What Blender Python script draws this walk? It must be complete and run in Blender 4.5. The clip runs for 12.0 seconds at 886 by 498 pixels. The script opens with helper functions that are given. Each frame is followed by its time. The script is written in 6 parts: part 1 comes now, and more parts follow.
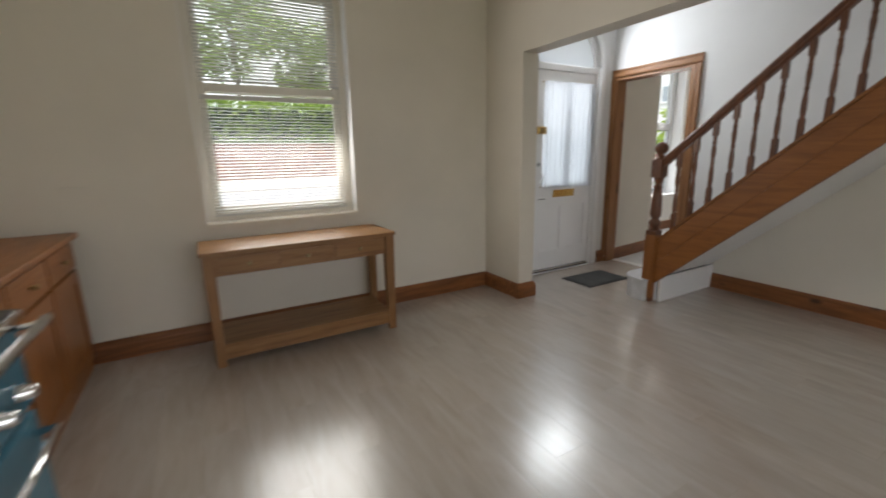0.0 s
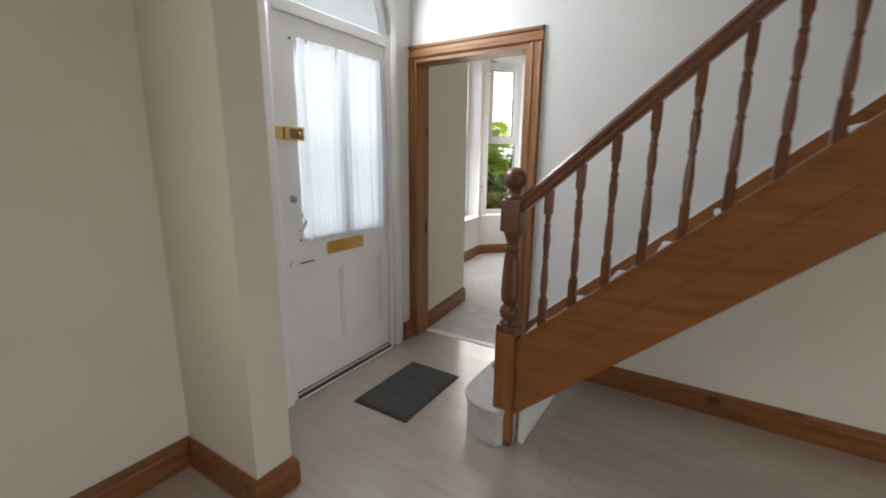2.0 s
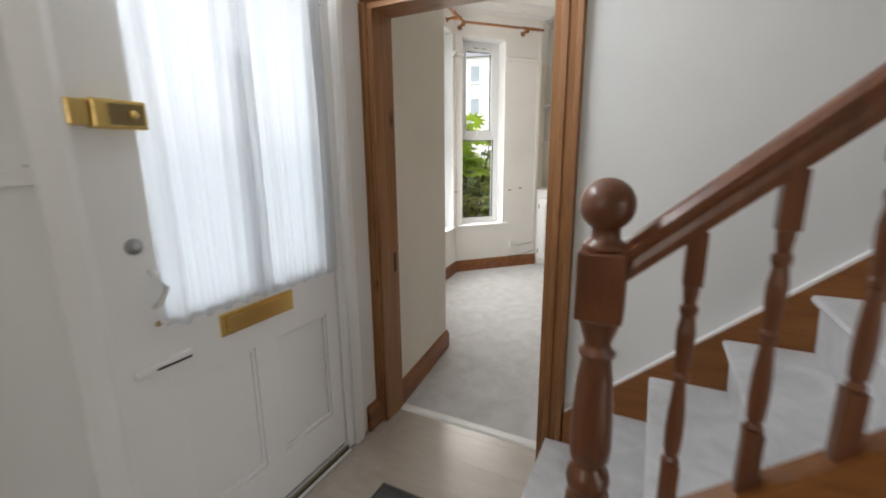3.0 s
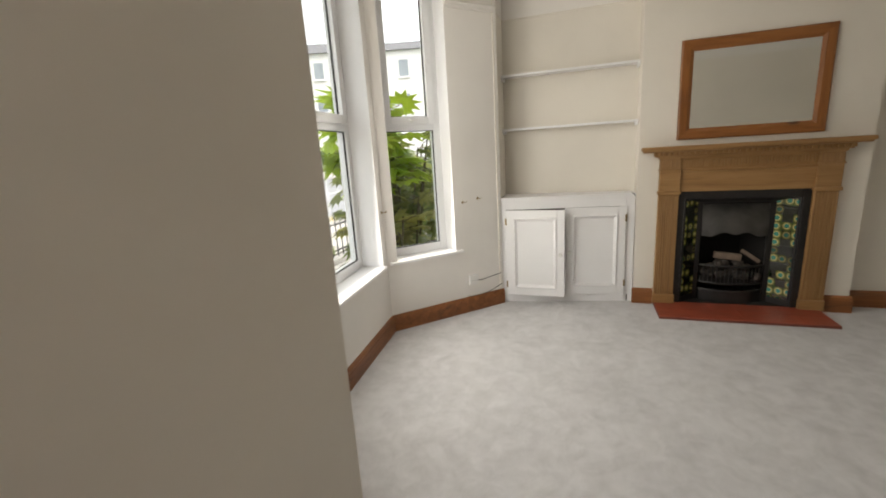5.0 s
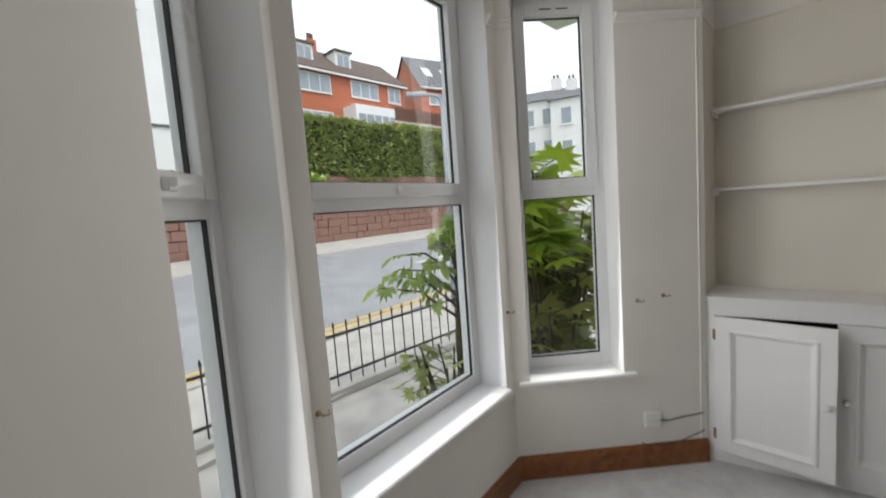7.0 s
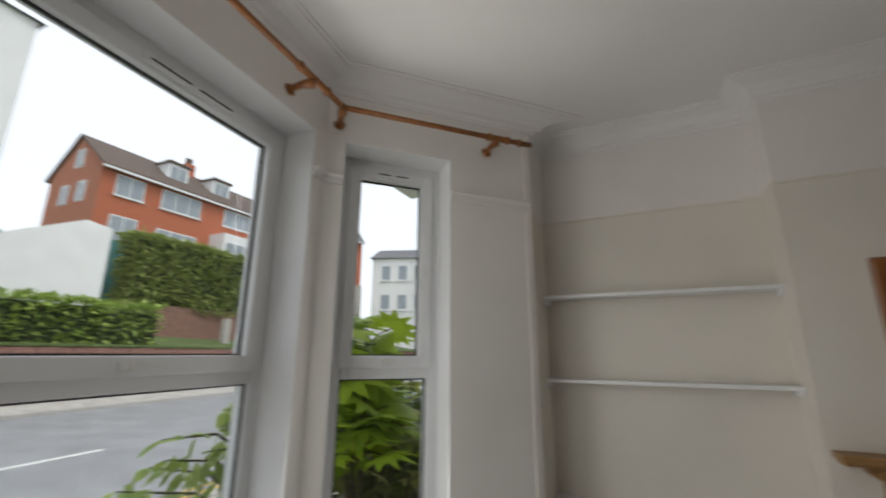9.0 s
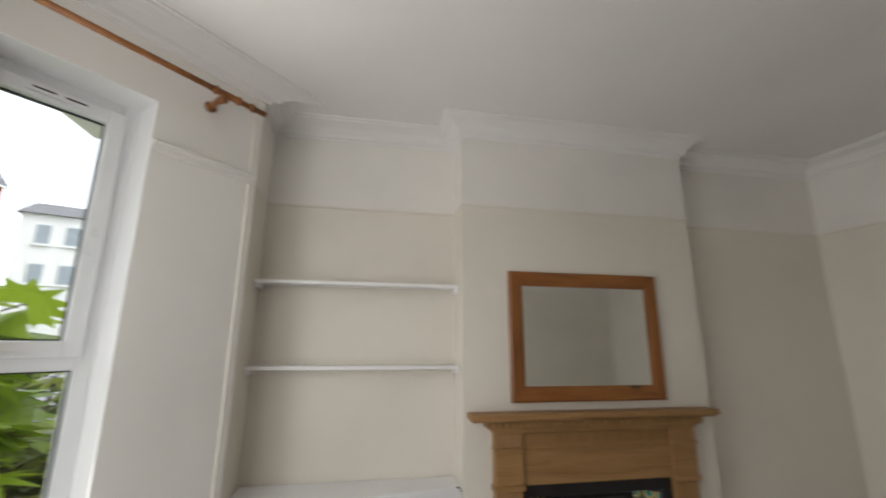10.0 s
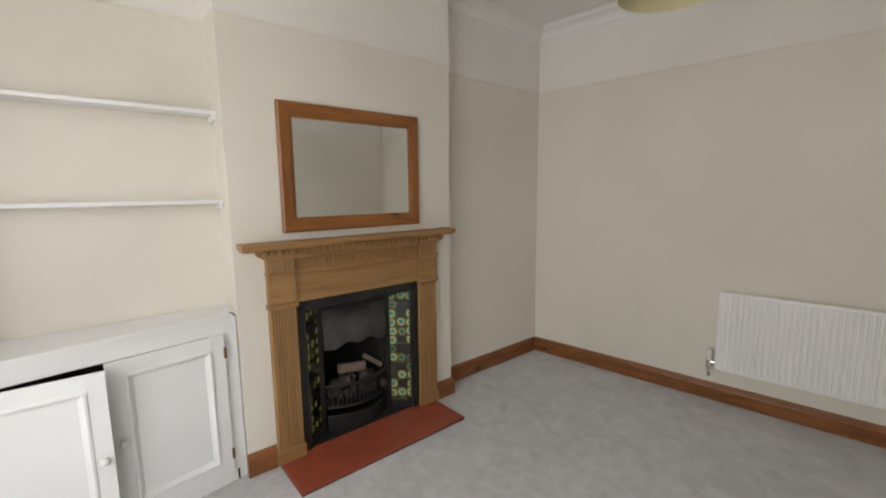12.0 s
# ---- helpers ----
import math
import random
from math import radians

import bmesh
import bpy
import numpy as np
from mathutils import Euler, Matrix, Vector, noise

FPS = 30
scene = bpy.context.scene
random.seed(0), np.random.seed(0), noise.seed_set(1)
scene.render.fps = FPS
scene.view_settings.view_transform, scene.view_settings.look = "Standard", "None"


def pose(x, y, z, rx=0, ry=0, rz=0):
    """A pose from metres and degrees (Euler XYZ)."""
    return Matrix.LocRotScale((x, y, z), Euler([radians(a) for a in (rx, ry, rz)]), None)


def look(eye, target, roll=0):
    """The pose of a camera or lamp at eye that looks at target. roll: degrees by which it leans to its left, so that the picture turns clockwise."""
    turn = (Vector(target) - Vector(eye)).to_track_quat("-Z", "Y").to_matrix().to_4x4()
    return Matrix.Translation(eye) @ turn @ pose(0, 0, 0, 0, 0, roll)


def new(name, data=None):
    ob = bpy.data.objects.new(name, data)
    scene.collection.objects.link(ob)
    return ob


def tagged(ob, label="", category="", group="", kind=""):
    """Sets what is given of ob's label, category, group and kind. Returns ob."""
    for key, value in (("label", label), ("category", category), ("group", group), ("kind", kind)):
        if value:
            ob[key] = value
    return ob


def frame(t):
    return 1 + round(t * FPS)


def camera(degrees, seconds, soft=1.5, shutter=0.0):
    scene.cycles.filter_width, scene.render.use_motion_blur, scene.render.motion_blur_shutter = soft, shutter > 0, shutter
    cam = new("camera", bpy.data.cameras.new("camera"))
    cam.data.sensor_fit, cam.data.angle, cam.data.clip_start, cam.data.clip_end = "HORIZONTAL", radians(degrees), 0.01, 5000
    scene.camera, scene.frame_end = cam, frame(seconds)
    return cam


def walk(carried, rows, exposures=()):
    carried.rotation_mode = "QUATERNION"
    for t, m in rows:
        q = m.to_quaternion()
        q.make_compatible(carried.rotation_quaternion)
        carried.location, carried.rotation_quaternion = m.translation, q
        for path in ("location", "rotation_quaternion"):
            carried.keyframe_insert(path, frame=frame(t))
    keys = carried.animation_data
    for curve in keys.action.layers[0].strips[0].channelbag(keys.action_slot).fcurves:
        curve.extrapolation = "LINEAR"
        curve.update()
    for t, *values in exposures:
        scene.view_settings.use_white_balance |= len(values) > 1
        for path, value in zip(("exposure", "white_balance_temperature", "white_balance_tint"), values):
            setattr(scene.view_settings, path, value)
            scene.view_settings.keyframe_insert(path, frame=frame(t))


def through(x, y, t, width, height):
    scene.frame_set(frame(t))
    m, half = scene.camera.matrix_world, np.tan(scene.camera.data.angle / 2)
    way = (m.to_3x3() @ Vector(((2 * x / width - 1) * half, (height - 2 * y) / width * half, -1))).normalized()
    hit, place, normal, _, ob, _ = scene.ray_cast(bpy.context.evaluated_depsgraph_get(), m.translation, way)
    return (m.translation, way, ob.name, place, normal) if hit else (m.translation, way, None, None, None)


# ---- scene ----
cam = camera(93.2, 12.0, soft=1.8, shutter=0.4)
EXPO = [(0.0, -0.12, 6450, 10), (1.5, 0.05, 6500, 10), (3.0, 0.05, 6600, 10), (3.5, -0.15, 7050, 10), (3.7, -0.17, 7050, 10), (5.5, -0.17, 6850, 10), (6.0, -0.45, 6400, 10), (6.5, -0.70, 6350, 10), (8.3, -1.15, 6350, 10), (9.0, -1.22, 6400, 10), (9.5, -1.0, 6250, 10), (10.0, -0.43, 6400, 10), (10.5, -0.08, 6300, 10), (11.0, 0.05, 6300, 10), (12.0, 0.1, 6450, 10)]
PATH = [
    (0, (-0.213, 0.165, 1.269), (0.757, 1.858, 0.829), -1.1),
    (0.5, (0.09, 0.532, 1.301), (1.388, 1.998, 0.895), -0.9),
    (1, (0.437, 0.923, 1.332), (1.954, 2.159, 0.918), 1.1),
    (1.5, (0.886, 1.258, 1.339), (2.532, 2.317, 0.929), 0.8),
    (2, (1.325, 1.58, 1.368), (2.984, 2.614, 0.946), 0.6),
    (2.5, (1.745, 1.905, 1.372), (3.472, 2.824, 0.957), 0.1),
    (3, (2.195, 2.214, 1.374), (3.941, 3.092, 0.949), -0.5),
    (3.5, (2.63, 2.502, 1.379), (4.44, 3.238, 0.952), -1.5),
    (5.5, (4.185, 2.882, 1.406), (6.031, 3.51, 0.959), -3.6),
    (6, (4.462, 2.879, 1.433), (6.165, 3.831, 0.991), -6.4),
    (6.5, (4.699, 2.942, 1.495), (6.21, 4.198, 1.122), -6.1),
    (8.5, (5.207, 3.066, 1.695), (6.722, 4.3, 2.121), -0.5),
    (9, (5.352, 3.034, 1.703), (7.097, 3.883, 2.186), 0.4),
    (9.5, (5.416, 2.988, 1.759), (7.352, 3.237, 2.194), 1.0),
    (10, (5.392, 2.994, 1.681), (7.307, 2.629, 2.13), 0.3),
    (10.5, (5.354, 3.043, 1.681), (7.117, 2.153, 1.996), -0.6),
    (11, (5.288, 2.996, 1.683), (6.938, 1.871, 1.787), -0.6),
    (11.5, (5.239, 2.958, 1.637), (6.821, 1.738, 1.546), -0.5),
    (12, (5.303, 2.992, 1.595), (6.824, 1.721, 1.327), -0.7),
]
walk(cam, [(t, look(eye, target, roll)) for t, eye, target, roll in PATH], EXPO)

SKY = 0.35

# ---------------------------------------------------------------- world, sun, exposure
world = bpy.data.worlds.new("overcast_sky")
world.use_nodes = True
scene.world = world
_wn, _wl = world.node_tree.nodes, world.node_tree.links
_wn.clear()
_sky = _wn.new("ShaderNodeTexSky")
_sky.sky_type, _sky.sun_disc = "NISHITA", False
_sky.sun_elevation, _sky.sun_rotation = radians(59), radians(-155)
_sky.dust_density, _sky.air_density, _sky.ozone_density = 4.0, 1.0, 1.0
_mixw = _wn.new("ShaderNodeMixRGB")
_mixw.inputs[0].default_value = 0.72
_mixw.inputs[2].default_value = (9.8, 9.9, 10.2, 1)
_bg = _wn.new("ShaderNodeBackground")
_bg.inputs[1].default_value = SKY
_wo = _wn.new("ShaderNodeOutputWorld")
_wl.new(_sky.outputs[0], _mixw.inputs[1])
_wl.new(_mixw.outputs[0], _bg.inputs[0])
_wl.new(_bg.outputs[0], _wo.inputs[0])

sun_data = bpy.data.lights.new("sun", "SUN")
sun_data.energy, sun_data.angle, sun_data.color = 2.4, radians(25), (1.0, 0.96, 0.9)
sun = new("sun", sun_data)
sun.matrix_world = look((0, 0, 30), (7.5, 16.5, 0))


def window_light(name, m, w, h, watts, color=(0.93, 0.97, 1.0)):
    """Sky light that comes in through an opening."""
    d = bpy.data.lights.new(name, "AREA")
    d.shape, d.size, d.size_y, d.energy, d.color = "RECTANGLE", w, h, watts, color
    ob = new(name, d)
    ob.matrix_world = m
    return ob


WARM = (1.0, 0.965, 0.91)
window_light("skylight_bay_front", look((6.092, 4.262, 1.64), (6.53, 0, 1.45)), 1.0, 2.1, 24.5, WARM)
window_light("skylight_bay_right", look((6.994, 4.077, 1.64), (5.08, 2.10, 1.45)), 0.5, 2.1, 11, WARM)
window_light("skylight_bay_left", look((5.21, 3.925, 1.64), (6.72, 2.46, 1.45)), 0.47, 2.1, 9, WARM)
window_light("skylight_sash", look((0.375, 3.462, 1.68), (0.375, 0, 1.2)), 0.9, 1.6, 27, WARM)
window_light("skylight_door", look((3.16, 3.46, 1.50), (3.16, 0, 1.2)), 0.65, 1.14, 3.2, (0.92, 0.96, 1.0))
window_light("skylight_fan", look((3.16, 3.40, 2.30), (3.16, -0.1, 1.6)), 0.7, 0.3, 18, (0.92, 0.96, 1.0))
# added fill lamp, set in an assumed rear opening that is never in view
window_light("fill_light_rear", look((0.75, -2.7, 1.3), (0.75, 0, 1.2)), 2.5, 1.9, 9, WARM)

# ---------------------------------------------------------------- mesh helpers
def finish(bm, name, material, smooth=False):
    bmesh.ops.recalc_face_normals(bm, faces=bm.faces[:])
    me = bpy.data.meshes.new(name)
    bm.to_mesh(me)
    bm.free()
    if smooth:
        for p in me.polygons:
            p.use_smooth = True
    me.materials.append(material)
    return me


def part(name, bm, material, parent=None, label="", smooth=False, m=None):
    ob = new(name, finish(bm, name, material, smooth) if isinstance(bm, bmesh.types.BMesh) else bm)
    if parent is not None:
        ob.parent = parent
    if m is not None:
        ob.matrix_basis = m
    return tagged(ob, label)


def thing(name, label, category, m=None, group="", kind=""):
    ob = new(name)
    ob.empty_display_size = 0.1
    if m is not None:
        ob.matrix_world = m
    return tagged(ob, label, category, group, kind)


def solo(name, bm, material, label, category, m=None, group="", kind="", smooth=False):
    ob = part(name, bm, material, None, "", smooth, m)
    return tagged(ob, label, category, group, kind)


def box(bm, a, b, bevel=0.0, m=None):
    """A box between two corners, with its edges rounded off."""
    lo = [min(p, q) for p, q in zip(a, b)]
    hi = [max(p, q) for p, q in zip(a, b)]
    vs = [bm.verts.new((x, y, z)) for x in (lo[0], hi[0]) for y in (lo[1], hi[1]) for z in (lo[2], hi[2])]
    fs = [bm.faces.new([vs[i] for i in f]) for f in ((0, 1, 3, 2), (4, 6, 7, 5), (0, 4, 5, 1), (2, 3, 7, 6), (0, 2, 6, 4), (1, 5, 7, 3))]
    if bevel > 0:
        es = {e for f in fs for e in f.edges}
        r = bmesh.ops.bevel(bm, geom=list(es), offset=bevel, segments=2, affect="EDGES", profile=0.6)
        vs = list({v for f in r["faces"] for v in f.verts} | {v for v in vs if v.is_valid})
    if m is not None:
        bmesh.ops.transform(bm, matrix=m, verts=vs)
    return bm


def boxed(a, b, bevel=0.0):
    return box(bmesh.new(), a, b, bevel)


def prism(bm, pts, axis, lo, hi, bevel=0.0):
    """A polygon in the two other axes, drawn out along an axis."""
    def at(p, w):
        return {"x": (w, p[0], p[1]), "y": (p[0], w, p[1]), "z": (p[0], p[1], w)}[axis]
    a = [bm.verts.new(at(p, lo)) for p in pts]
    b = [bm.verts.new(at(p, hi)) for p in pts]
    n = len(pts)
    fs = [bm.faces.new(a), bm.faces.new(b[::-1])]
    for i in range(n):
        fs.append(bm.faces.new((a[i], b[i], b[(i + 1) % n], a[(i + 1) % n])))
    if bevel > 0:
        bmesh.ops.bevel(bm, geom=list({e for f in fs for e in f.edges}), offset=bevel, segments=2, affect="EDGES")
    return bm


def lathe(bm, profile, segs=16, m=None):
    """A turned shape: (radius, height) from bottom to top."""
    rings = []
    for r, z in profile:
        rings.append([bm.verts.new((max(r, 0.0004) * math.cos(2 * math.pi * i / segs), max(r, 0.0004) * math.sin(2 * math.pi * i / segs), z)) for i in range(segs)])
    for a, b in zip(rings, rings[1:]):
        for i in range(segs):
            bm.faces.new((a[i], a[(i + 1) % segs], b[(i + 1) % segs], b[i]))
    bm.faces.new(rings[0][::-1])
    bm.faces.new(rings[-1])
    if m is not None:
        bmesh.ops.transform(bm, matrix=m, verts=[v for ring in rings for v in ring])
    return bm


def tube(bm, pts, r, segs=8):
    """A round bar along a line of points; r a number or one for each point."""
    pts = [Vector(p) for p in pts]
    rs = r if isinstance(r, (list, tuple)) else [r] * len(pts)
    rings = []
    for i, p in enumerate(pts):
        d = (pts[min(i + 1, len(pts) - 1)] - pts[max(i - 1, 0)]).normalized()
        q = d.to_track_quat("Z", "Y")
        rings.append([bm.verts.new(p + q @ Vector((rs[i] * math.cos(2 * math.pi * k / segs), rs[i] * math.sin(2 * math.pi * k / segs), 0))) for k in range(segs)])
    for a, b in zip(rings, rings[1:]):
        for k in range(segs):
            bm.faces.new((a[k], a[(k + 1) % segs], b[(k + 1) % segs], b[k]))
    bm.faces.new(rings[0][::-1])
    bm.faces.new(rings[-1])
    return bm


def sweep(bm, path, profile):
    """A moulding: profile of (distance from the wall, height) run along a floor line with mitred corners; the room lies to the left."""
    pts = [Vector(p) for p in path]
    rows = []
    for i, p in enumerate(pts):
        d0 = (p - pts[i - 1]).normalized() if i else (pts[1] - p).normalized()
        d1 = (pts[i + 1] - p).normalized() if i + 1 < len(pts) else d0
        n0, n1 = Vector((-d0.y, d0.x)), Vector((-d1.y, d1.x))
        nm = (n0 + n1) / max(0.2, 1 + n0.dot(n1))
        rows.append([bm.verts.new((p.x + nm.x * d, p.y + nm.y * d, z)) for d, z in profile])
    k = len(profile)
    for a, b in zip(rows, rows[1:]):
        for j in range(k):
            bm.faces.new((a[j], b[j], b[(j + 1) % k], a[(j + 1) % k]))
    bm.faces.new(rows[0])
    bm.faces.new(rows[-1][::-1])
    return bm


def wall_boxes(bm, length, z0, z1, thick, holes):
    """A wall along local x (inner face at y = 0, thickness to +y) with rectangular openings (x0, x1, z0, z1)."""
    xs = sorted({0.0, length, *[h[0] for h in holes], *[h[1] for h in holes]})
    for a, b in zip(xs, xs[1:]):
        cuts = sorted((h[2], h[3]) for h in holes if h[0] <= a + 1e-6 and h[1] >= b - 1e-6)
        z = z0
        for c0, c1 in cuts:
            if c0 > z + 1e-6:
                box(bm, (a, 0, z), (b, thick, c0))
            z = c1
        if z1 > z + 1e-6:
            box(bm, (a, 0, z), (b, thick, z1))
    return bm


def along(p, q, z=0.0):
    """Pose whose local x runs from p to q on the floor, and whose local y lies to the left of it."""
    return pose(p[0], p[1], z, 0, 0, math.degrees(math.atan2(q[1] - p[1], q[0] - p[0])))


# ---------------------------------------------------------------- materials
def material(name, base=(0.8, 0.8, 0.8), rough=0.5, metal=0.0, spec=0.5):
    m = bpy.data.materials.new(name)
    m.use_nodes = True
    b = m.node_tree.nodes["Principled BSDF"]
    b.inputs["Base Color"].default_value = (*base, 1)
    b.inputs["Roughness"].default_value = rough
    b.inputs["Metallic"].default_value = metal
    b.inputs["Specular IOR Level"].default_value = spec
    return m, m.node_tree.nodes, m.node_tree.links, b


def coords(nodes, links, scale=(1, 1, 1), space="Object", turn=(0, 0, 0)):
    tc = nodes.new("ShaderNodeTexCoord")
    mp = nodes.new("ShaderNodeMapping")
    mp.inputs["Scale"].default_value = scale
    mp.inputs["Rotation"].default_value = turn
    links.new(tc.outputs[space], mp.inputs[0])
    return mp.outputs[0]


def noise_tex(nodes, links, vec, scale, detail=4, rough=0.55, distort=0.0):
    n = nodes.new("ShaderNodeTexNoise")
    n.inputs["Scale"].default_value, n.inputs["Detail"].default_value = scale, detail
    n.inputs["Roughness"].default_value, n.inputs["Distortion"].default_value = rough, distort
    if vec is not None:
        links.new(vec, n.inputs["Vector"])
    return n.outputs["Fac"]


def ramp(nodes, links, fac, stops):
    r = nodes.new("ShaderNodeValToRGB")
    el = r.color_ramp.elements
    while len(el) < len(stops):
        el.new(0.5)
    for e, (p, c) in zip(el, stops):
        e.position, e.color = p, (*c, 1)
    links.new(fac, r.inputs[0])
    return r.outputs[0]


def mix(nodes, links, fac, a, b, mode="MIX"):
    n = nodes.new("ShaderNodeMixRGB")
    n.blend_type = mode
    for i, v in enumerate((fac, a, b)):
        if isinstance(v, (int, float)):
            n.inputs[i].default_value = v
        elif isinstance(v, tuple):
            n.inputs[i].default_value = (*v, 1)
        else:
            links.new(v, n.inputs[i])
    return n.outputs[0]


def bump(nodes, links, bsdf, fac, strength=0.2, dist=0.01):
    b = nodes.new("ShaderNodeBump")
    b.inputs["Strength"].default_value, b.inputs["Distance"].default_value = strength, dist
    links.new(fac, b.inputs["Height"])
    links.new(b.outputs[0], bsdf.inputs["Normal"])


def spread(nodes, links, fac, lo, hi):
    r = nodes.new("ShaderNodeMapRange")
    r.inputs["To Min"].default_value, r.inputs["To Max"].default_value = lo, hi
    links.new(fac, r.inputs["Value"])
    return r.outputs[0]


def paint(name, c, rough=0.6, dirt=0.06, relief=0.12):
    """Brushed or rolled wall paint with faint unevenness."""
    m, n, l, b = material(name, c, rough)
    v = coords(n, l)
    big = noise_tex(n, l, v, 1.1, 5)
    fine = noise_tex(n, l, v, 90, 3)
    dark = tuple(x * (1 - dirt * 1.6) for x in c)
    l.new(ramp(n, l, big, [(0.3, dark), (0.62, c)]), b.inputs["Base Color"])
    l.new(spread(n, l, fine, rough - 0.08, rough + 0.08), b.inputs["Roughness"])
    bump(n, l, b, mix(n, l, 0.35, fine, noise_tex(n, l, v, 6, 2)), relief, 0.004)
    return m


def wood(name, dark, mid, light, rough=0.4, axis="x", grain=1.0, knots=True, coat=0.0):
    """Planed and stained wood, the grain along one axis of the thing, each piece a little different."""
    m, n, l, b = material(name, mid, rough)
    long = {"x": (1.2, 14, 14), "y": (14, 1.2, 14), "z": (14, 14, 1.2)}[axis]
    info = n.new("ShaderNodeObjectInfo")
    v = coords(n, l, tuple(s * grain for s in long))
    add = n.new("ShaderNodeVectorMath")
    sc = n.new("ShaderNodeVectorMath")
    sc.operation = "SCALE"
    sc.inputs[0].default_value = (7.3, 3.1, 5.7)
    l.new(info.outputs["Random"], sc.inputs["Scale"])
    l.new(v, add.inputs[0])
    l.new(sc.outputs[0], add.inputs[1])
    g = noise_tex(n, l, add.outputs[0], 1.6, 6, 0.62, 0.9)
    fibre = noise_tex(n, l, add.outputs[0], 9, 3)
    col = ramp(n, l, g, [(0.28, dark), (0.5, mid), (0.72, light)])
    col = mix(n, l, spread(n, l, fibre, 0.0, 0.35), col, dark)
    if knots:
        vo = n.new("ShaderNodeTexVoronoi")
        vo.inputs["Scale"].default_value = 0.75
        kv = coords(n, l, tuple(3.2 if s < 5 else 6.5 for s in long))
        add2 = n.new("ShaderNodeVectorMath")
        l.new(kv, add2.inputs[0])
        l.new(sc.outputs[0], add2.inputs[1])
        l.new(add2.outputs[0], vo.inputs["Vector"])
        kf = ramp(n, l, vo.outputs["Distance"], [(0.05, (1, 1, 1)), (0.13, (0, 0, 0))])
        col = mix(n, l, kf, col, tuple(x * 0.4 for x in dark))
    l.new(col, b.inputs["Base Color"])
    l.new(spread(n, l, fibre, rough - 0.08, rough + 0.12), b.inputs["Roughness"])
    b.inputs["Coat Weight"].default_value = coat
    b.inputs["Coat Roughness"].default_value = 0.25
    bump(n, l, b, fibre, 0.08, 0.003)
    return m


def plain(name, c, rough=0.4, metal=0.0, vary=0.12, scale=12.0, relief=0.05):
    m, n, l, b = material(name, c, rough, metal)
    v = coords(n, l)
    f = noise_tex(n, l, v, scale, 5)
    l.new(ramp(n, l, f, [(0.3, tuple(x * (1 - vary) for x in c)), (0.7, tuple(min(1, x * (1 + vary * 0.5)) for x in c))]), b.inputs["Base Color"])
    l.new(spread(n, l, f, max(0.03, rough - 0.07), rough + 0.07), b.inputs["Roughness"])
    if relief:
        bump(n, l, b, noise_tex(n, l, v, scale * 9, 3), relief, 0.003)
    return m


def carpet_material(name, c_dark, c_light):
    """Cut pile with footprints and brush marks."""
    m, n, l, b = material(name, c_light, 0.95, 0, 0.1)
    v = coords(n, l)
    warp = noise_tex(n, l, v, 3.6, 6, 0.65, 1.2)
    patch = noise_tex(n, l, v, 11, 4, 0.6, 0.5)
    pile = noise_tex(n, l, v, 260, 2)
    col = ramp(n, l, mix(n, l, 0.45, warp, patch), [(0.36, c_dark), (0.60, c_light)])
    col = mix(n, l, spread(n, l, pile, 0.0, 0.4), col, tuple(x * 0.7 for x in c_dark))
    l.new(col, b.inputs["Base Color"])
    b.inputs["Sheen Weight"].default_value = 0.25
    bump(n, l, b, mix(n, l, 0.5, pile, patch), 0.55, 0.012)
    return m


def vinyl_material(name):
    """Grey wood-look boards: each board has its own streaks."""
    m, n, l, b = material(name, (0.25, 0.23, 0.22), 0.33)
    info = n.new("ShaderNodeObjectInfo")
    isl = n.new("ShaderNodeNewGeometry")
    v = coords(n, l, (9, 1.6, 4))
    add = n.new("ShaderNodeVectorMath")
    sc = n.new("ShaderNodeVectorMath")
    sc.operation = "SCALE"
    sc.inputs[0].default_value = (31.0, 17.0, 11.0)
    summed = n.new("ShaderNodeMath")
    l.new(info.outputs["Random"], summed.inputs[0])
    l.new(isl.outputs["Random Per Island"], summed.inputs[1])
    l.new(summed.outputs[0], sc.inputs["Scale"])
    l.new(v, add.inputs[0])
    l.new(sc.outputs[0], add.inputs[1])
    g = noise_tex(n, l, add.outputs[0], 1.5, 6, 0.62, 0.6)
    fine = noise_tex(n, l, add.outputs[0], 12, 3)
    col = ramp(n, l, g, [(0.2, (0.33, 0.28, 0.24)), (0.5, (0.405, 0.35, 0.305)), (0.8, (0.48, 0.425, 0.38))])
    tone = n.new("ShaderNodeMath")
    tone.operation = "FRACT"
    l.new(summed.outputs[0], tone.inputs[0])
    col = mix(n, l, spread(n, l, tone.outputs[0], 0.0, 0.3), col, (0.34, 0.31, 0.29))
    l.new(mix(n, l, spread(n, l, fine, 0, 0.12), col, (0.30, 0.27, 0.245)), b.inputs["Base Color"])
    l.new(spread(n, l, g, 0.15, 0.29), b.inputs["Roughness"])
    b.inputs["Coat Weight"].default_value, b.inputs["Coat Roughness"].default_value, b.inputs["Coat IOR"].default_value = 1.0, 0.27, 1.75
    bump(n, l, b, fine, 0.1, 0.002)
    return m


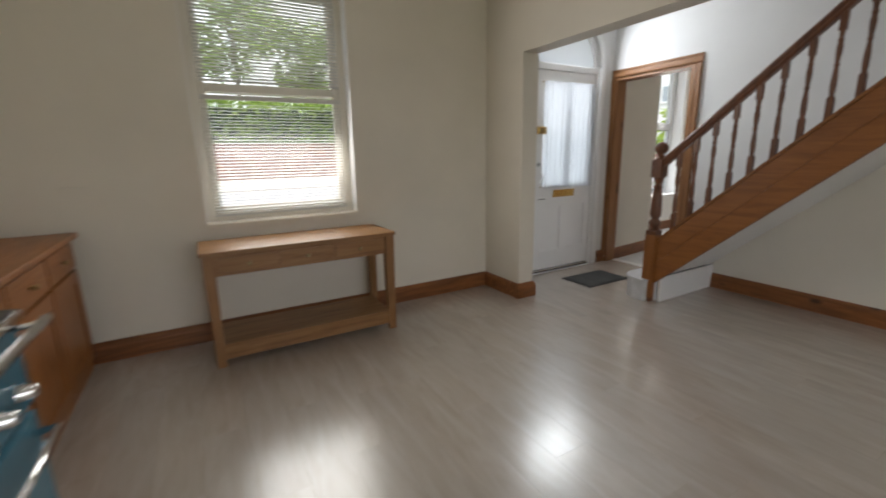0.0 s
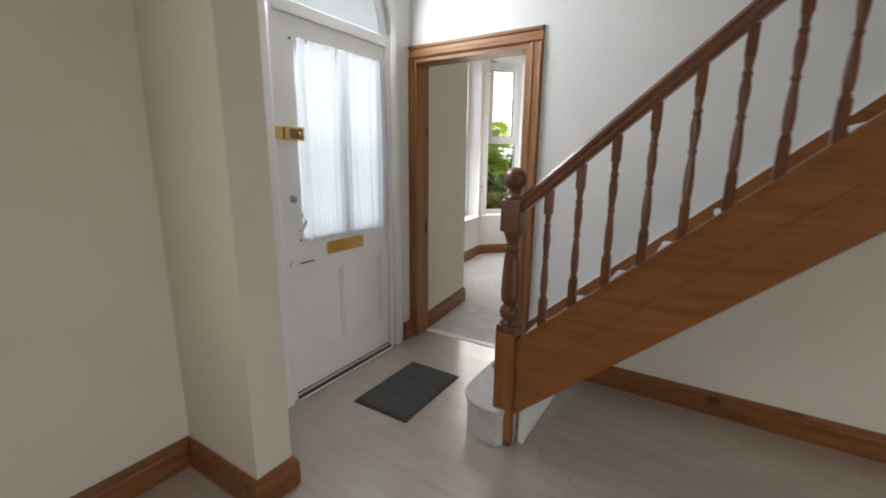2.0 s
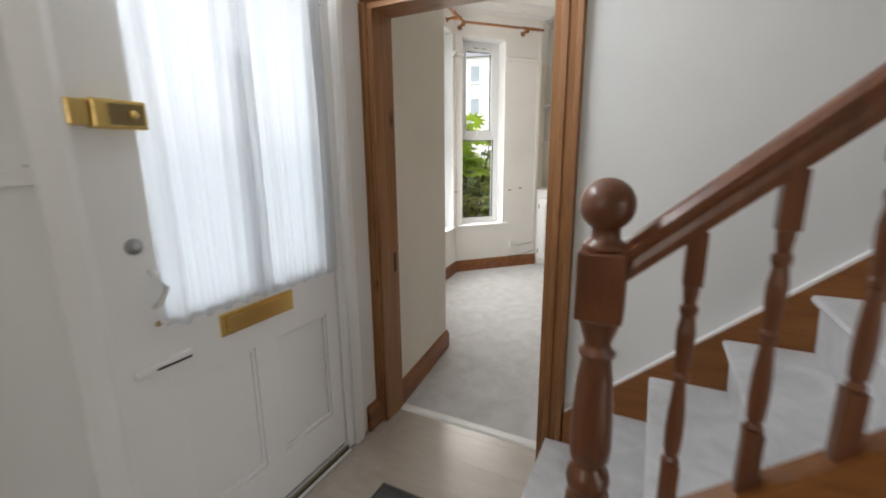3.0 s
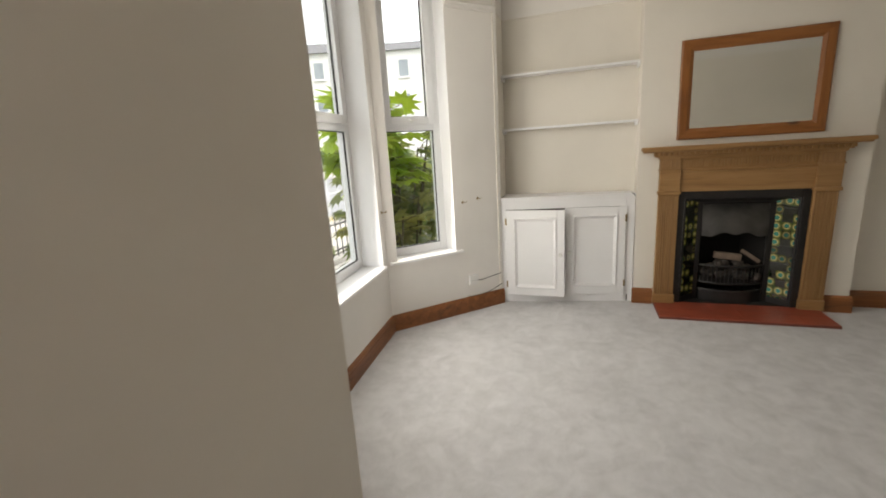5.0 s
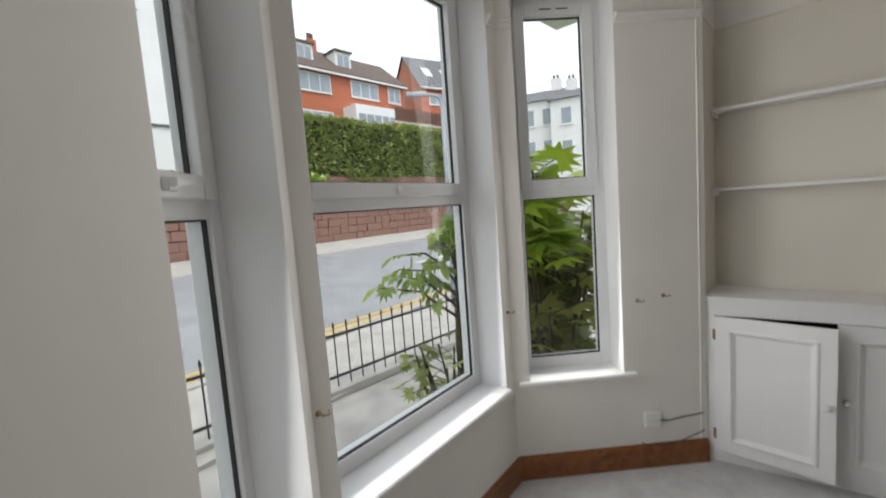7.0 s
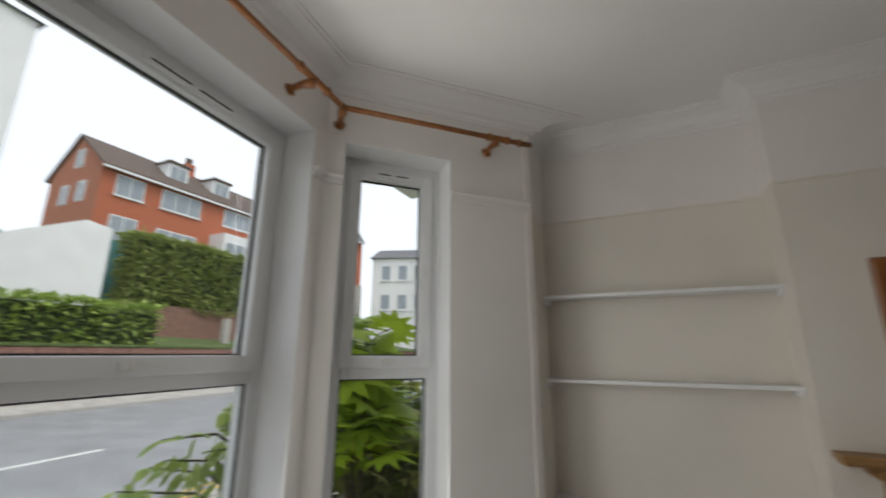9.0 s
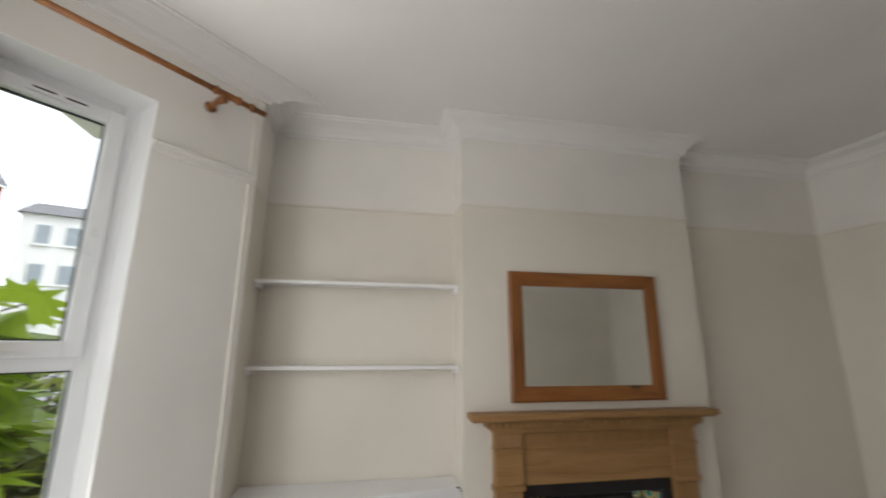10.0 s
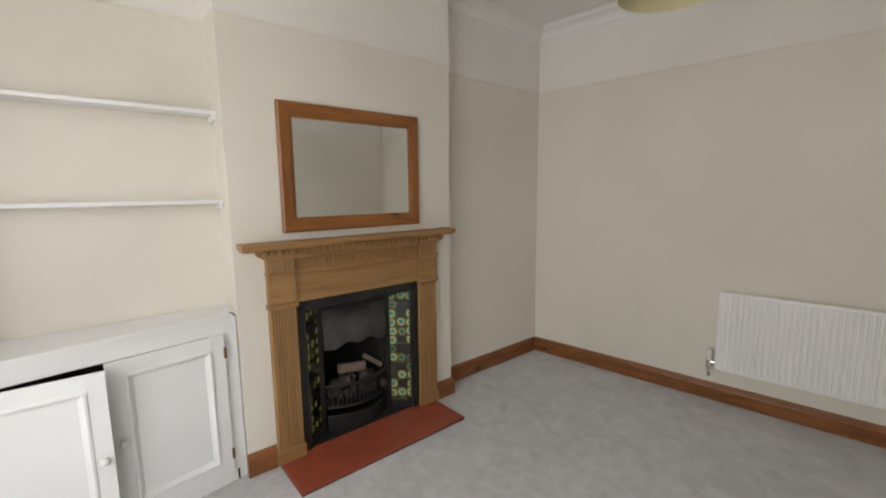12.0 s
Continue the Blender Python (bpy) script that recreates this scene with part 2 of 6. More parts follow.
def thin_glass(name):
    """Window glass: clear, with a faint gloss."""
    m, n, l, b = material(name)
    n.remove(b)
    out = n["Material Output"]
    tr, gl, mx = n.new("ShaderNodeBsdfTransparent"), n.new("ShaderNodeBsdfGlossy"), n.new("ShaderNodeMixShader")
    tr.inputs[0].default_value = (0.97, 0.985, 0.98, 1)
    gl.inputs["Roughness"].default_value = 0.02
    mx.inputs[0].default_value = 0.03
    l.new(tr.outputs[0], mx.inputs[1])
    l.new(gl.outputs[0], mx.inputs[2])
    l.new(mx.outputs[0], out.inputs[0])
    return m


def cloth_material(name, c, through=0.7, clear=0.15):
    """Thin cloth that lets light through."""
    m, n, l, b = material(name, c, 0.9)
    out = n["Material Output"]
    v = coords(n, l)
    weave = noise_tex(n, l, v, 180, 2)
    tl, tr = n.new("ShaderNodeBsdfTranslucent"), n.new("ShaderNodeBsdfTransparent")
    tl.inputs[0].default_value = (*c, 1)
    a, d = n.new("ShaderNodeMixShader"), n.new("ShaderNodeMixShader")
    a.inputs[0].default_value = through
    l.new(b.outputs[0], a.inputs[1])
    l.new(tl.outputs[0], a.inputs[2])
    l.new(spread(n, l, weave, clear * 0.6, clear * 1.4), d.inputs[0])
    l.new(a.outputs[0], d.inputs[1])
    l.new(tr.outputs[0], d.inputs[2])
    l.new(d.outputs[0], out.inputs[0])
    return m


def leaf_material(name, c_dark, c_light, gloss=0.45):
    m, n, l, b = material(name, c_light, gloss)
    out = n["Material Output"]
    geo = n.new("ShaderNodeNewGeometry")
    info = n.new("ShaderNodeObjectInfo")
    s = n.new("ShaderNodeMath")
    l.new(geo.outputs["Random Per Island"], s.inputs[0])
    l.new(info.outputs["Random"], s.inputs[1])
    fr = n.new("ShaderNodeMath")
    fr.operation = "FRACT"
    l.new(s.outputs[0], fr.inputs[0])
    col = ramp(n, l, fr.outputs[0], [(0.0, c_dark), (0.55, tuple((p + q) / 2 for p, q in zip(c_dark, c_light))), (1.0, c_light)])
    l.new(col, b.inputs["Base Color"])
    tl, mx = n.new("ShaderNodeBsdfTranslucent"), n.new("ShaderNodeMixShader")
    l.new(col, tl.inputs[0])
    mx.inputs[0].default_value = 0.35
    l.new(b.outputs[0], mx.inputs[1])
    l.new(tl.outputs[0], mx.inputs[2])
    l.new(mx.outputs[0], out.inputs[0])
    return m


def brick_material(name, c1, c2, mortar, scale=1.0, turn=(0, 0, 0)):
    m, n, l, b = material(name, c1, 0.85)
    v = coords(n, l, (1, 1, 1), "Object", turn)
    br = n.new("ShaderNodeTexBrick")
    br.inputs["Scale"].default_value = scale
    br.inputs["Color1"].default_value, br.inputs["Color2"].default_value, br.inputs["Mortar"].default_value = (*c1, 1), (*c2, 1), (*mortar, 1)
    br.inputs["Mortar Size"].default_value = 0.008
    br.inputs["Brick Width"].default_value, br.inputs["Row Height"].default_value = 0.225, 0.075
    l.new(v, br.inputs["Vector"])
    l.new(mix(n, l, spread(n, l, noise_tex(n, l, v, 2.5, 5), 0, 0.4), br.outputs[0], tuple(x * 0.7 for x in c2)), b.inputs["Base Color"])
    return m


M_WALL = paint("cream_wall_paint", (0.74, 0.69, 0.60))
M_LWALL = paint("off_white_wall_paint", (0.745, 0.705, 0.632))
M_FRIEZE = paint("white_frieze_paint", (0.80, 0.775, 0.735))
M_BAY = paint("white_bay_wall_paint", (0.79, 0.77, 0.735))
M_CEIL = paint("white_ceiling_paint", (0.80, 0.785, 0.77), 0.75, 0.04)
M_HALL = paint("pale_hall_paint", (0.76, 0.76, 0.755))
M_GLOSSW = paint("white_gloss_paint", (0.84, 0.84, 0.845), 0.32, 0.05, 0.06)
M_UPVC = plain("white_window_plastic", (0.78, 0.79, 0.80), 0.3, 0, 0.03, 4, 0)
M_GASKET_GAP = plain("black_gasket_and_gap_shade", (0.02, 0.02, 0.02), 0.6)
WOODS = {a: wood("stained_pine_" + a, (0.17, 0.058, 0.012), (0.25, 0.090, 0.019), (0.31, 0.12, 0.028), 0.38, a) for a in "xyz"}
SKIRT = {a: wood("varnished_pine_" + a, (0.12, 0.040, 0.011), (0.235, 0.084, 0.024), (0.325, 0.128, 0.040), 0.38, a) for a in "xyz"}
OAK = {a: wood("oak_" + a, (0.165, 0.074, 0.022), (0.285, 0.138, 0.046), (0.37, 0.195, 0.078), 0.42, a, 1.0, False) for a in "xyz"}
MANTEL = {a: wood("waxed_pine_" + a, (0.215, 0.112, 0.040), (0.32, 0.176, 0.066), (0.39, 0.225, 0.09), 0.5, a, 1.0, False) for a in "xyz"}
MIRRORW = {a: wood("honey_pine_" + a, (0.16, 0.052, 0.011), (0.26, 0.096, 0.022), (0.33, 0.132, 0.034), 0.4, a) for a in "xyz"}
ARCHW = {a: wood("architrave_pine_" + a, (0.20, 0.082, 0.028), (0.31, 0.142, 0.052), (0.385, 0.19, 0.078), 0.45, a) for a in "xyz"}
M_TURNED = wood("dark_turned_wood", (0.065, 0.019, 0.007), (0.135, 0.043, 0.014), (0.19, 0.066, 0.023), 0.34, "z", 1.0, False, 0.2)
M_VINYL = vinyl_material("grey_vinyl_board")
M_JOINT = plain("board_joint", (0.06, 0.055, 0.05), 0.7)
M_CARPET = carpet_material("grey_carpet", (0.47, 0.465, 0.47), (0.63, 0.625, 0.63))
M_STAIRC = carpet_material("pale_stair_carpet", (0.50, 0.50, 0.51), (0.68, 0.68, 0.69))
M_BRASS = plain("polished_brass", (0.78, 0.55, 0.20), 0.25, 1.0, 0.1, 8)
M_DULLBRASS = plain("tarnished_brass", (0.33, 0.25, 0.13), 0.4, 1.0, 0.2, 20)
M_CHROME = plain("chrome", (0.85, 0.86, 0.88), 0.08, 1.0, 0.03, 4, 0)
M_STEEL = plain("grey_metal", (0.45, 0.45, 0.46), 0.35, 1.0)
M_BLACK = plain("black_iron", (0.022, 0.021, 0.021), 0.42, 0.3, 0.3, 14)
M_HOOD = plain("worn_hood_iron", (0.10, 0.098, 0.095), 0.36, 0.7, 0.35, 7)
M_SOOT_SHADE = plain("soot_and_shade_black", (0.012, 0.011, 0.010), 0.95, 0, 0.3, 10)
M_GLASS = thin_glass("window_glass")
M_MIRROR = plain("silvered_mirror", (0.86, 0.88, 0.87), 0.015, 1.0, 0.0, 1, 0)
M_NET = cloth_material("white_net_curtain", (0.70, 0.72, 0.75), 0.68, 0.08)
M_OBSCURE = cloth_material("obscured_glass", (0.76, 0.785, 0.80), 0.9, 0.12)
M_SHADE = cloth_material("cream_lampshade_cloth", (0.80, 0.74, 0.50), 0.35, 0.0)
M_MAT = plain("grey_door_mat", (0.075, 0.078, 0.078), 0.95, 0, 0.35, 60, 0.6)
M_MATEDGE = plain("black_rubber_edge", (0.03, 0.03, 0.03), 0.7)
M_QUARRY = plain("red_quarry_tile", (0.30, 0.065, 0.034), 0.42, 0, 0.22, 9, 0.1)
M_RAD = plain("white_radiator_enamel", (0.86, 0.86, 0.85), 0.3, 0, 0.03, 4, 0)
M_PLASTIC = plain("white_plastic", (0.76, 0.76, 0.74), 0.35, 0, 0.04, 5, 0)
M_CABLE = plain("black_cable", (0.02, 0.02, 0.02), 0.5)
M_COAL = plain("ashen_coal", (0.055, 0.045, 0.038), 0.9, 0, 0.5, 18, 0.6)
M_LOG = plain("pale_ceramic_log", (0.17, 0.125, 0.095), 0.85, 0, 0.4, 14, 0.5)
M_BLUE = plain("blue_enamel", (0.055, 0.17, 0.24), 0.22, 0, 0.15, 6, 0)
M_HOB = plain("dark_hob", (0.03, 0.03, 0.035), 0.2)
M_BLIND = plain("white_blind_slat", (0.62, 0.61, 0.58), 0.4, 0, 0.03, 6, 0)
M_CREAMFRAME = paint("cream_window_paint", (0.74, 0.69, 0.60), 0.35, 0.06, 0.05)
M_TARMAC = plain("wet_tarmac", (0.27, 0.275, 0.285), 0.5, 0, 0.2, 1.5, 0.3)
M_PAVE = plain("pavement_slab", (0.41, 0.39, 0.355), 0.85, 0, 0.25, 3, 0.3)
M_KERB = plain("kerb_stone", (0.40, 0.385, 0.355), 0.85, 0, 0.2, 5, 0.3)
M_YELLOW = plain("yellow_road_paint", (0.62, 0.42, 0.10), 0.7, 0, 0.25, 8)
M_WHITEPAINT = plain("white_road_paint", (0.68, 0.68, 0.66), 0.7, 0, 0.25, 8)
M_GRASS = plain("verge_grass", (0.09, 0.13, 0.035), 0.9, 0, 0.5, 6, 0.8)
M_HEDGE = leaf_material("clipped_hedge_leaf", (0.21, 0.27, 0.07), (0.42, 0.48, 0.14))
M_LAUREL = leaf_material("laurel_leaf", (0.17, 0.27, 0.045), (0.43, 0.55, 0.13))
M_FATSIA = leaf_material("broad_green_leaf", (0.09, 0.14, 0.03), (0.32, 0.36, 0.07))
M_BRIGHT = leaf_material("bright_lime_leaf", (0.30, 0.46, 0.03), (0.50, 0.64, 0.06))
M_YLEAF = leaf_material("yellowing_leaf", (0.26, 0.28, 0.08), (0.52, 0.50, 0.16))
M_STEM = plain("plant_stem", (0.10, 0.085, 0.04), 0.8, 0, 0.4, 20)
M_REDBRICK = brick_material("orange_red_brick", (0.52, 0.135, 0.055), (0.45, 0.105, 0.045), (0.40, 0.22, 0.15), 1.0, (radians(90), 0, 0))
M_STONE = plain("red_sandstone_rubble", (0.24, 0.13, 0.10), 0.9, 0, 0.45, 4, 0.9)
M_PALESTONE = plain("pale_weathered_stone", (0.46, 0.44, 0.41), 0.9, 0, 0.3, 1.5, 0.5)
M_ROOF = plain("brown_roof_tile", (0.12, 0.085, 0.068), 0.8, 0, 0.3, 2, 0.4)
M_SLATE = plain("grey_slate", (0.14, 0.14, 0.15), 0.7, 0, 0.25, 2, 0.3)
M_RENDER = plain("white_render", (0.78, 0.78, 0.78), 0.85, 0, 0.08, 1.2, 0.2)
M_FARWHITE = plain("white_joinery", (0.75, 0.76, 0.77), 0.5, 0, 0.05, 4, 0)
M_FARPANE = plain("reflecting_pane", (0.30, 0.34, 0.38), 0.12, 0, 0.2, 2, 0)
M_FENCEB = plain("brown_fence_board", (0.13, 0.055, 0.035), 0.8, 0, 0.3, 5)
M_TEAL = plain("teal_shed_paint", (0.05, 0.17, 0.16), 0.6, 0, 0.2, 5)
M_IRON = plain("black_railing_paint", (0.02, 0.02, 0.022), 0.45, 0, 0.3, 20)


# ---------------------------------------------------------------- plan (metres)
FY, FL = 3.43, 3.408   # inner face of the front wall: hall and dining room, living room at the doorway
NX0, NX1, NY = 2.14, 2.30, 2.93      # stub wall between dining room and hall
HDR = 2.05           # underside of the beam over it
PX0, PXU, PX1 = 3.84, 3.885, 3.992     # partition: hall face, face under the stairs, living room face
DY0, DY1, DZ = 2.564, 3.402, 2.032    # doorway to the living room
HC, LC = 2.90, 3.05  # ceilings
BY, BYW = -0.338, -0.795   # back wall of the living room, at its two ends
AX, AXR, CX = 7.922, 7.86, 7.708     # left alcove wall, right alcove wall, chimney breast
CY0, CY1 = 0.915, 2.438
AY = 3.578            # front wall in the alcove
B0, B1, B2, B3 = (4.79, 3.500), (5.46, 4.190), (6.735, 4.322), (7.54, 3.558)   # the bay
BACK, LEFT = -2.6, -1.45             # far walls of the dining room

# ---------------------------------------------------------------- walls
FT = 0.30


def structure(name, bm, mat, label, category="wall", m=None, smooth=False):
    ob = part(name, bm, mat, m=m, smooth=smooth)
    return tagged(ob, label, category, kind="structure")


def arch_wall(bm, x0, x1, z0, z1, cx, r, zs, y0, y1, n=24):
    """The wall over a round-headed opening (centre cx, radius r, springing at zs)."""
    arc = [(cx + r * math.cos(math.pi * i / n), zs + r * math.sin(math.pi * i / n)) for i in range(n + 1)]
    for (ax, az), (bx, bz) in zip(arc, arc[1:]):
        prism(bm, [(bx, bz), (ax, az), (ax, z1), (bx, z1)], "y", y0, y1)
    box(bm, (cx + r, y0, z0), (x1, y1, z1))
    box(bm, (x0, y0, z0), (cx - r, y1, z1))
    bmesh.ops.remove_doubles(bm, verts=bm.verts[:], dist=1e-4)
    return bm


WX0, WX1, WZ0, WZ1 = -0.20, 0.87, 0.835, 2.50      # dining room window
EX0, EX1, ECX, ER, EZ = 2.67, 3.65, 3.16, 0.46, 2.13   # front door with its round fan light

structure("wall_front", wall_boxes(bmesh.new(), NX1 - LEFT, 0, HC, FT, [(WX0 - LEFT, WX1 - LEFT, WZ0, WZ1)]), M_WALL,
          "cream painted plaster wall with a sash window", m=pose(LEFT, FY, 0))
bm = wall_boxes(bmesh.new(), PX0 - NX1, 0, HC, FT, [(EX0 - NX1, EX1 - NX1, 0, HC)])
arch_wall(bm, EX0 - NX1, EX1 - NX1, EZ, HC, ECX - NX1, ER, EZ, 0, FT)
structure("wall_hall", bm, M_HALL, "pale painted hall wall round the front door", m=pose(NX1, FY, 0))
structure("wall_stub", box(boxed((NX0, NY, 0), (NX1, FY, HC)), (NX0, BACK, HDR), (NX1, NY, HC)), M_WALL, "cream stub wall and beam at the hall opening")
structure("wall_dining_left", boxed((LEFT - 0.2, BACK - 0.2, 0), (LEFT, FY + FT, HC)), M_WALL, "cream painted plaster wall")
# the opening is unseen, added so the rear fill lamp can shine in
structure("wall_dining_back", wall_boxes(bmesh.new(), PX1 - LEFT, 0, HC, 0.2, [(0.9, 3.5, 0.3, 2.3)]), M_WALL, "cream painted plaster wall with an assumed, unseen rear opening", m=pose(LEFT, BACK - 0.2, 0))
bm = wall_boxes(bmesh.new(), FY + FT - BACK, 0, LC, PX1 - PXU, [(DY0 - BACK, DY1 - BACK, 0, DZ)])
structure("wall_partition", bm, M_LWALL, "off-white wall between hall and living room", m=pose(PX1, BACK, 0, 0, 0, 90))


def string_low(y):
    return 0.155 + 0.9 * (2.25 - y)


def string_top(y):
    return 0.515 + 0.9 * (2.26 - y)


bm = boxed((PX0, 2.25, 0), (PXU - 0.004, DY0, HC))
box(bm, (PX0, DY1, 0), (PXU - 0.004, FY, HC))
box(bm, (PX0, DY0, DZ), (PXU - 0.004, DY1, HC))
prism(bm, [(2.25, 0.2), (2.25, HC), (-0.8, HC)], "x", PX0, PXU - 0.004)
structure("wall_stairs", bm, M_HALL, "pale painted wall beside the stairs")
structure("panel_under_stairs", boxed((3.075, 2.20, 0), (PXU - 0.004, 2.225, 0.215)), M_GLOSSW, "white painted panel closing the foot of the stairs", "panel")
structure("ceiling_dining", boxed((LEFT - 0.2, BACK - 0.2, HC), (PX1, FY + FT, HC + 0.2)), M_CEIL, "white plaster ceiling", "ceiling")

# living room
structure("wall_back", prism(bmesh.new(), [(PX1, BYW - 0.2), (AX + 0.5, BY - 0.2), (AX + 0.5, BY + 0.5 * (BY - BYW) / (AX - PX1)), (AX, BY), (PX1, BYW)], "z", 0, LC), M_LWALL, "off-white painted plaster wall")
structure("wall_front_living", prism(bmesh.new(), [(PX1, FL), B0, (B0[0] - 0.03, B0[1] + FT), (PX1, FL + FT)], "z", 0, LC), M_LWALL, "off-white front wall beside the bay")
structure("wall_front_alcove", boxed((B3[0] - 0.03, AY, 0), (AX + 0.5, AY + FT, LC)), M_LWALL, "off-white front wall beside the alcove")
BYR = BY - (AX - AXR) * (BY - BYW) / (AX - PX1)     # back wall at the right alcove
bm = boxed((AXR, BYR - 0.04, 0), (AX + 0.5, 1.14, LC))
box(bm, (AX, 2.23, 0), (AX + 0.5, AY, LC))
box(bm, (AX, 1.14, 1.05), (AX + 0.5, 2.23, LC))
box(bm, (AX + 0.3, 1.14, 0), (AX + 0.5, 2.23, 1.05))
structure("wall_party", bm, M_LWALL, "off-white alcove wall")
bm = boxed((CX, CY0, 0), (AX, 1.26, LC))
box(bm, (CX, 2.11, 0), (AX, CY1, LC))
box(bm, (CX, 1.26, 0.95), (AX, 2.11, LC))
structure("chimney_breast", bm, M_LWALL, "off-white plastered chimney breast", "chimney breast")
structure("ceiling_living", boxed((PX1, BYW - 0.2, LC), (AX + 0.5, 4.85, LC + 0.2)), M_CEIL, "white plaster ceiling", "ceiling")

S0, S1 = 0.555, 2.69
FS0, FS1 = 0.075, 1.195     # front window along its wall
RS0, RS1 = 0.085, 0.630   # right window along its wall
LEN_F = math.dist(B1, B2)
LEN_R = math.dist(B2, B3)
LEN_L = math.dist(B0, B1)
BT = 0.26
LS0, LS1 = LEN_L - 0.605, LEN_L - 0.07    # left window along its wall
# bay walls: the room lies to the right of B0 -> B3
structure("wall_bay_front", wall_boxes(bmesh.new(), LEN_F, 0, LC, BT, [(FS0, FS1, S0, S1)]), M_BAY, "off-white bay wall under a wide window", m=along(B1, B2))
structure("wall_bay_right", wall_boxes(bmesh.new(), LEN_R, 0, LC, BT, [(RS0, RS1, S0, S1)]), M_BAY, "off-white slanted bay wall with a narrow window", m=along(B2, B3))
structure("wall_bay_left", wall_boxes(bmesh.new(), LEN_L, 0, LC, BT, [(LS0, LS1, S0, S1)]), M_BAY, "off-white slanted bay wall with a narrow window", m=along(B0, B1))
for name, c, a0, a1 in (("bay_corner_left", B1, along(B0, B1), along(B1, B2)), ("bay_corner_right", B2, along(B1, B2), along(B2, B3))):
    o = [a @ Vector((0, BT, 0)) - a.translation for a in (a0, a1)]
    bm = prism(bmesh.new(), [(c[0] + 0.001, c[1] + 0.001), (c[0] + o[1].x, c[1] + o[1].y), (c[0] + o[0].x, c[1] + o[0].y)], "z", 0, LC)
    structure(name, bm, M_RENDER, "rendered outer corner of the bay")

# frieze above the picture rail is painted whiter: a thin skim over the wall
RAIL = 2.505
PERIM = [(PX1, BYW), (AXR, BYR), (AXR, CY0), (CX, CY0), (CX, CY1), (AX, CY1), (AX, AY), (B3[0], AY), B3, B2, B1, B0, (PX1, FL), (PX1, BYW)]
structure("frieze", sweep(bmesh.new(), PERIM[:8], [(-0.002, RAIL), (0.004, RAIL), (0.004, LC - 0.002), (-0.002, LC - 0.002)]), M_FRIEZE, "white painted frieze above the picture rail line", "frieze")
structure("frieze_partition", sweep(bmesh.new(), [(PX1, FL), (PX1, BYW)], [(-0.002, RAIL), (0.004, RAIL), (0.004, LC - 0.002), (-0.002, LC - 0.002)]), M_FRIEZE, "white painted frieze above the picture rail line", "frieze")
CORNICE = [(d, z + LC - 3.0) for d, z in [(0, 2.885), (0.012, 2.885), (0.016, 2.90), (0.03, 2.905), (0.034, 2.925), (0.06, 2.955), (0.10, 2.972), (0.115, 2.975), (0.118, 2.988), (0.13, 2.99), (0.13, 3.0), (0, 3.0)]]
structure("cornice", sweep(bmesh.new(), PERIM, CORNICE), M_CEIL, "white moulded plaster cornice", "cornice")

# picture rail: a real moulding only in the bay, a thin painted-over bead elsewhere
PR = [(d, z + RAIL - 2.465) for d, z in [(0, 2.425), (0.010, 2.428), (0.014, 2.445), (0.030, 2.452), (0.034, 2.463), (0.028, 2.472), (0, 2.476)]]


def on(a, b, s, off=0.0):
    m = along(a, b)
    p = m @ Vector((s, off, 0))
    return (p.x, p.y)


def rail_piece(name, pts):
    structure(name, sweep(bmesh.new(), pts, PR), M_BAY, "painted picture rail moulding", "picture rail")


rail_piece("picture_rail_right", [on(B2, B3, LEN_R - 0.02), on(B2, B3, RS1 + 0.002)])
rail_piece("picture_rail_corner_right", [on(B2, B3, RS0 - 0.002), B2, on(B1, B2, FS1 + 0.002)])
rail_piece("picture_rail_corner_left", [on(B1, B2, FS0 - 0.002), B1, on(B0, B1, LS1 + 0.002)])
rail_piece("picture_rail_left", [on(B0, B1, LS0 - 0.002), B0, (PX1, FL)])
BEAD = [(0, RAIL - 0.012), (0.006, RAIL - 0.010), (0.008, RAIL), (0, RAIL + 0.003)]
structure("picture_bead", sweep(bmesh.new(), PERIM[:7], BEAD), M_LWALL, "painted-over picture rail line", "picture rail")

# ---------------------------------------------------------------- skirting boards
SK = [(0, 0), (0.022, 0), (0.022, 0.095), (0.018, 0.106), (0.019, 0.114), (0.011, 0.128), (0.007, 0.134), (0, 0.135)]


def skirting(name, pts):
    a = "x" if abs(pts[-1][0] - pts[0][0]) > abs(pts[-1][1] - pts[0][1]) else "y"
    structure(name, sweep(bmesh.new(), pts, SK), SKIRT[a], "varnished pine skirting board", "skirting board")


skirting("baseboard_living_back", [(PX1, DY0 - 0.09), (PX1, BYW), (AXR, BYR)])
skirting("baseboard_alcove", [(AXR, BYR + 0.022), (AXR, CY0), (CX, CY0), (CX, 1.085)])
skirting("baseboard_breast", [(CX, 2.285), (CX, CY1 + 0.01)])
skirting("baseboard_bay_right", [B3, B2])
skirting("baseboard_bay_front", [on(B1, B2, LEN_F - 0.01), B1])
skirting("baseboard_bay_left", [B1, B0, (PX1, FL)])
skirting("baseboard_dining_front", [(NX0, FY), (LEFT, FY)])
skirting("baseboard_dining_left", [(LEFT, FY), (LEFT, BACK)])
skirting("baseboard_stub", [(NX1, FY), (NX1, NY), (NX0, NY), (NX0, FY - 0.022)])
skirting("baseboard_hall", [(EX0 - 0.08, FY), (NX1 + 0.022, FY)])
skirting("baseboard_hall_corner", [(PX0, FY), (EX1 + 0.08, FY)])
skirting("baseboard_under_stairs", [(PXU, BACK), (PXU, 2.20)])
skirting("baseboard_dining_back", [(LEFT, BACK), (PXU, BACK)])

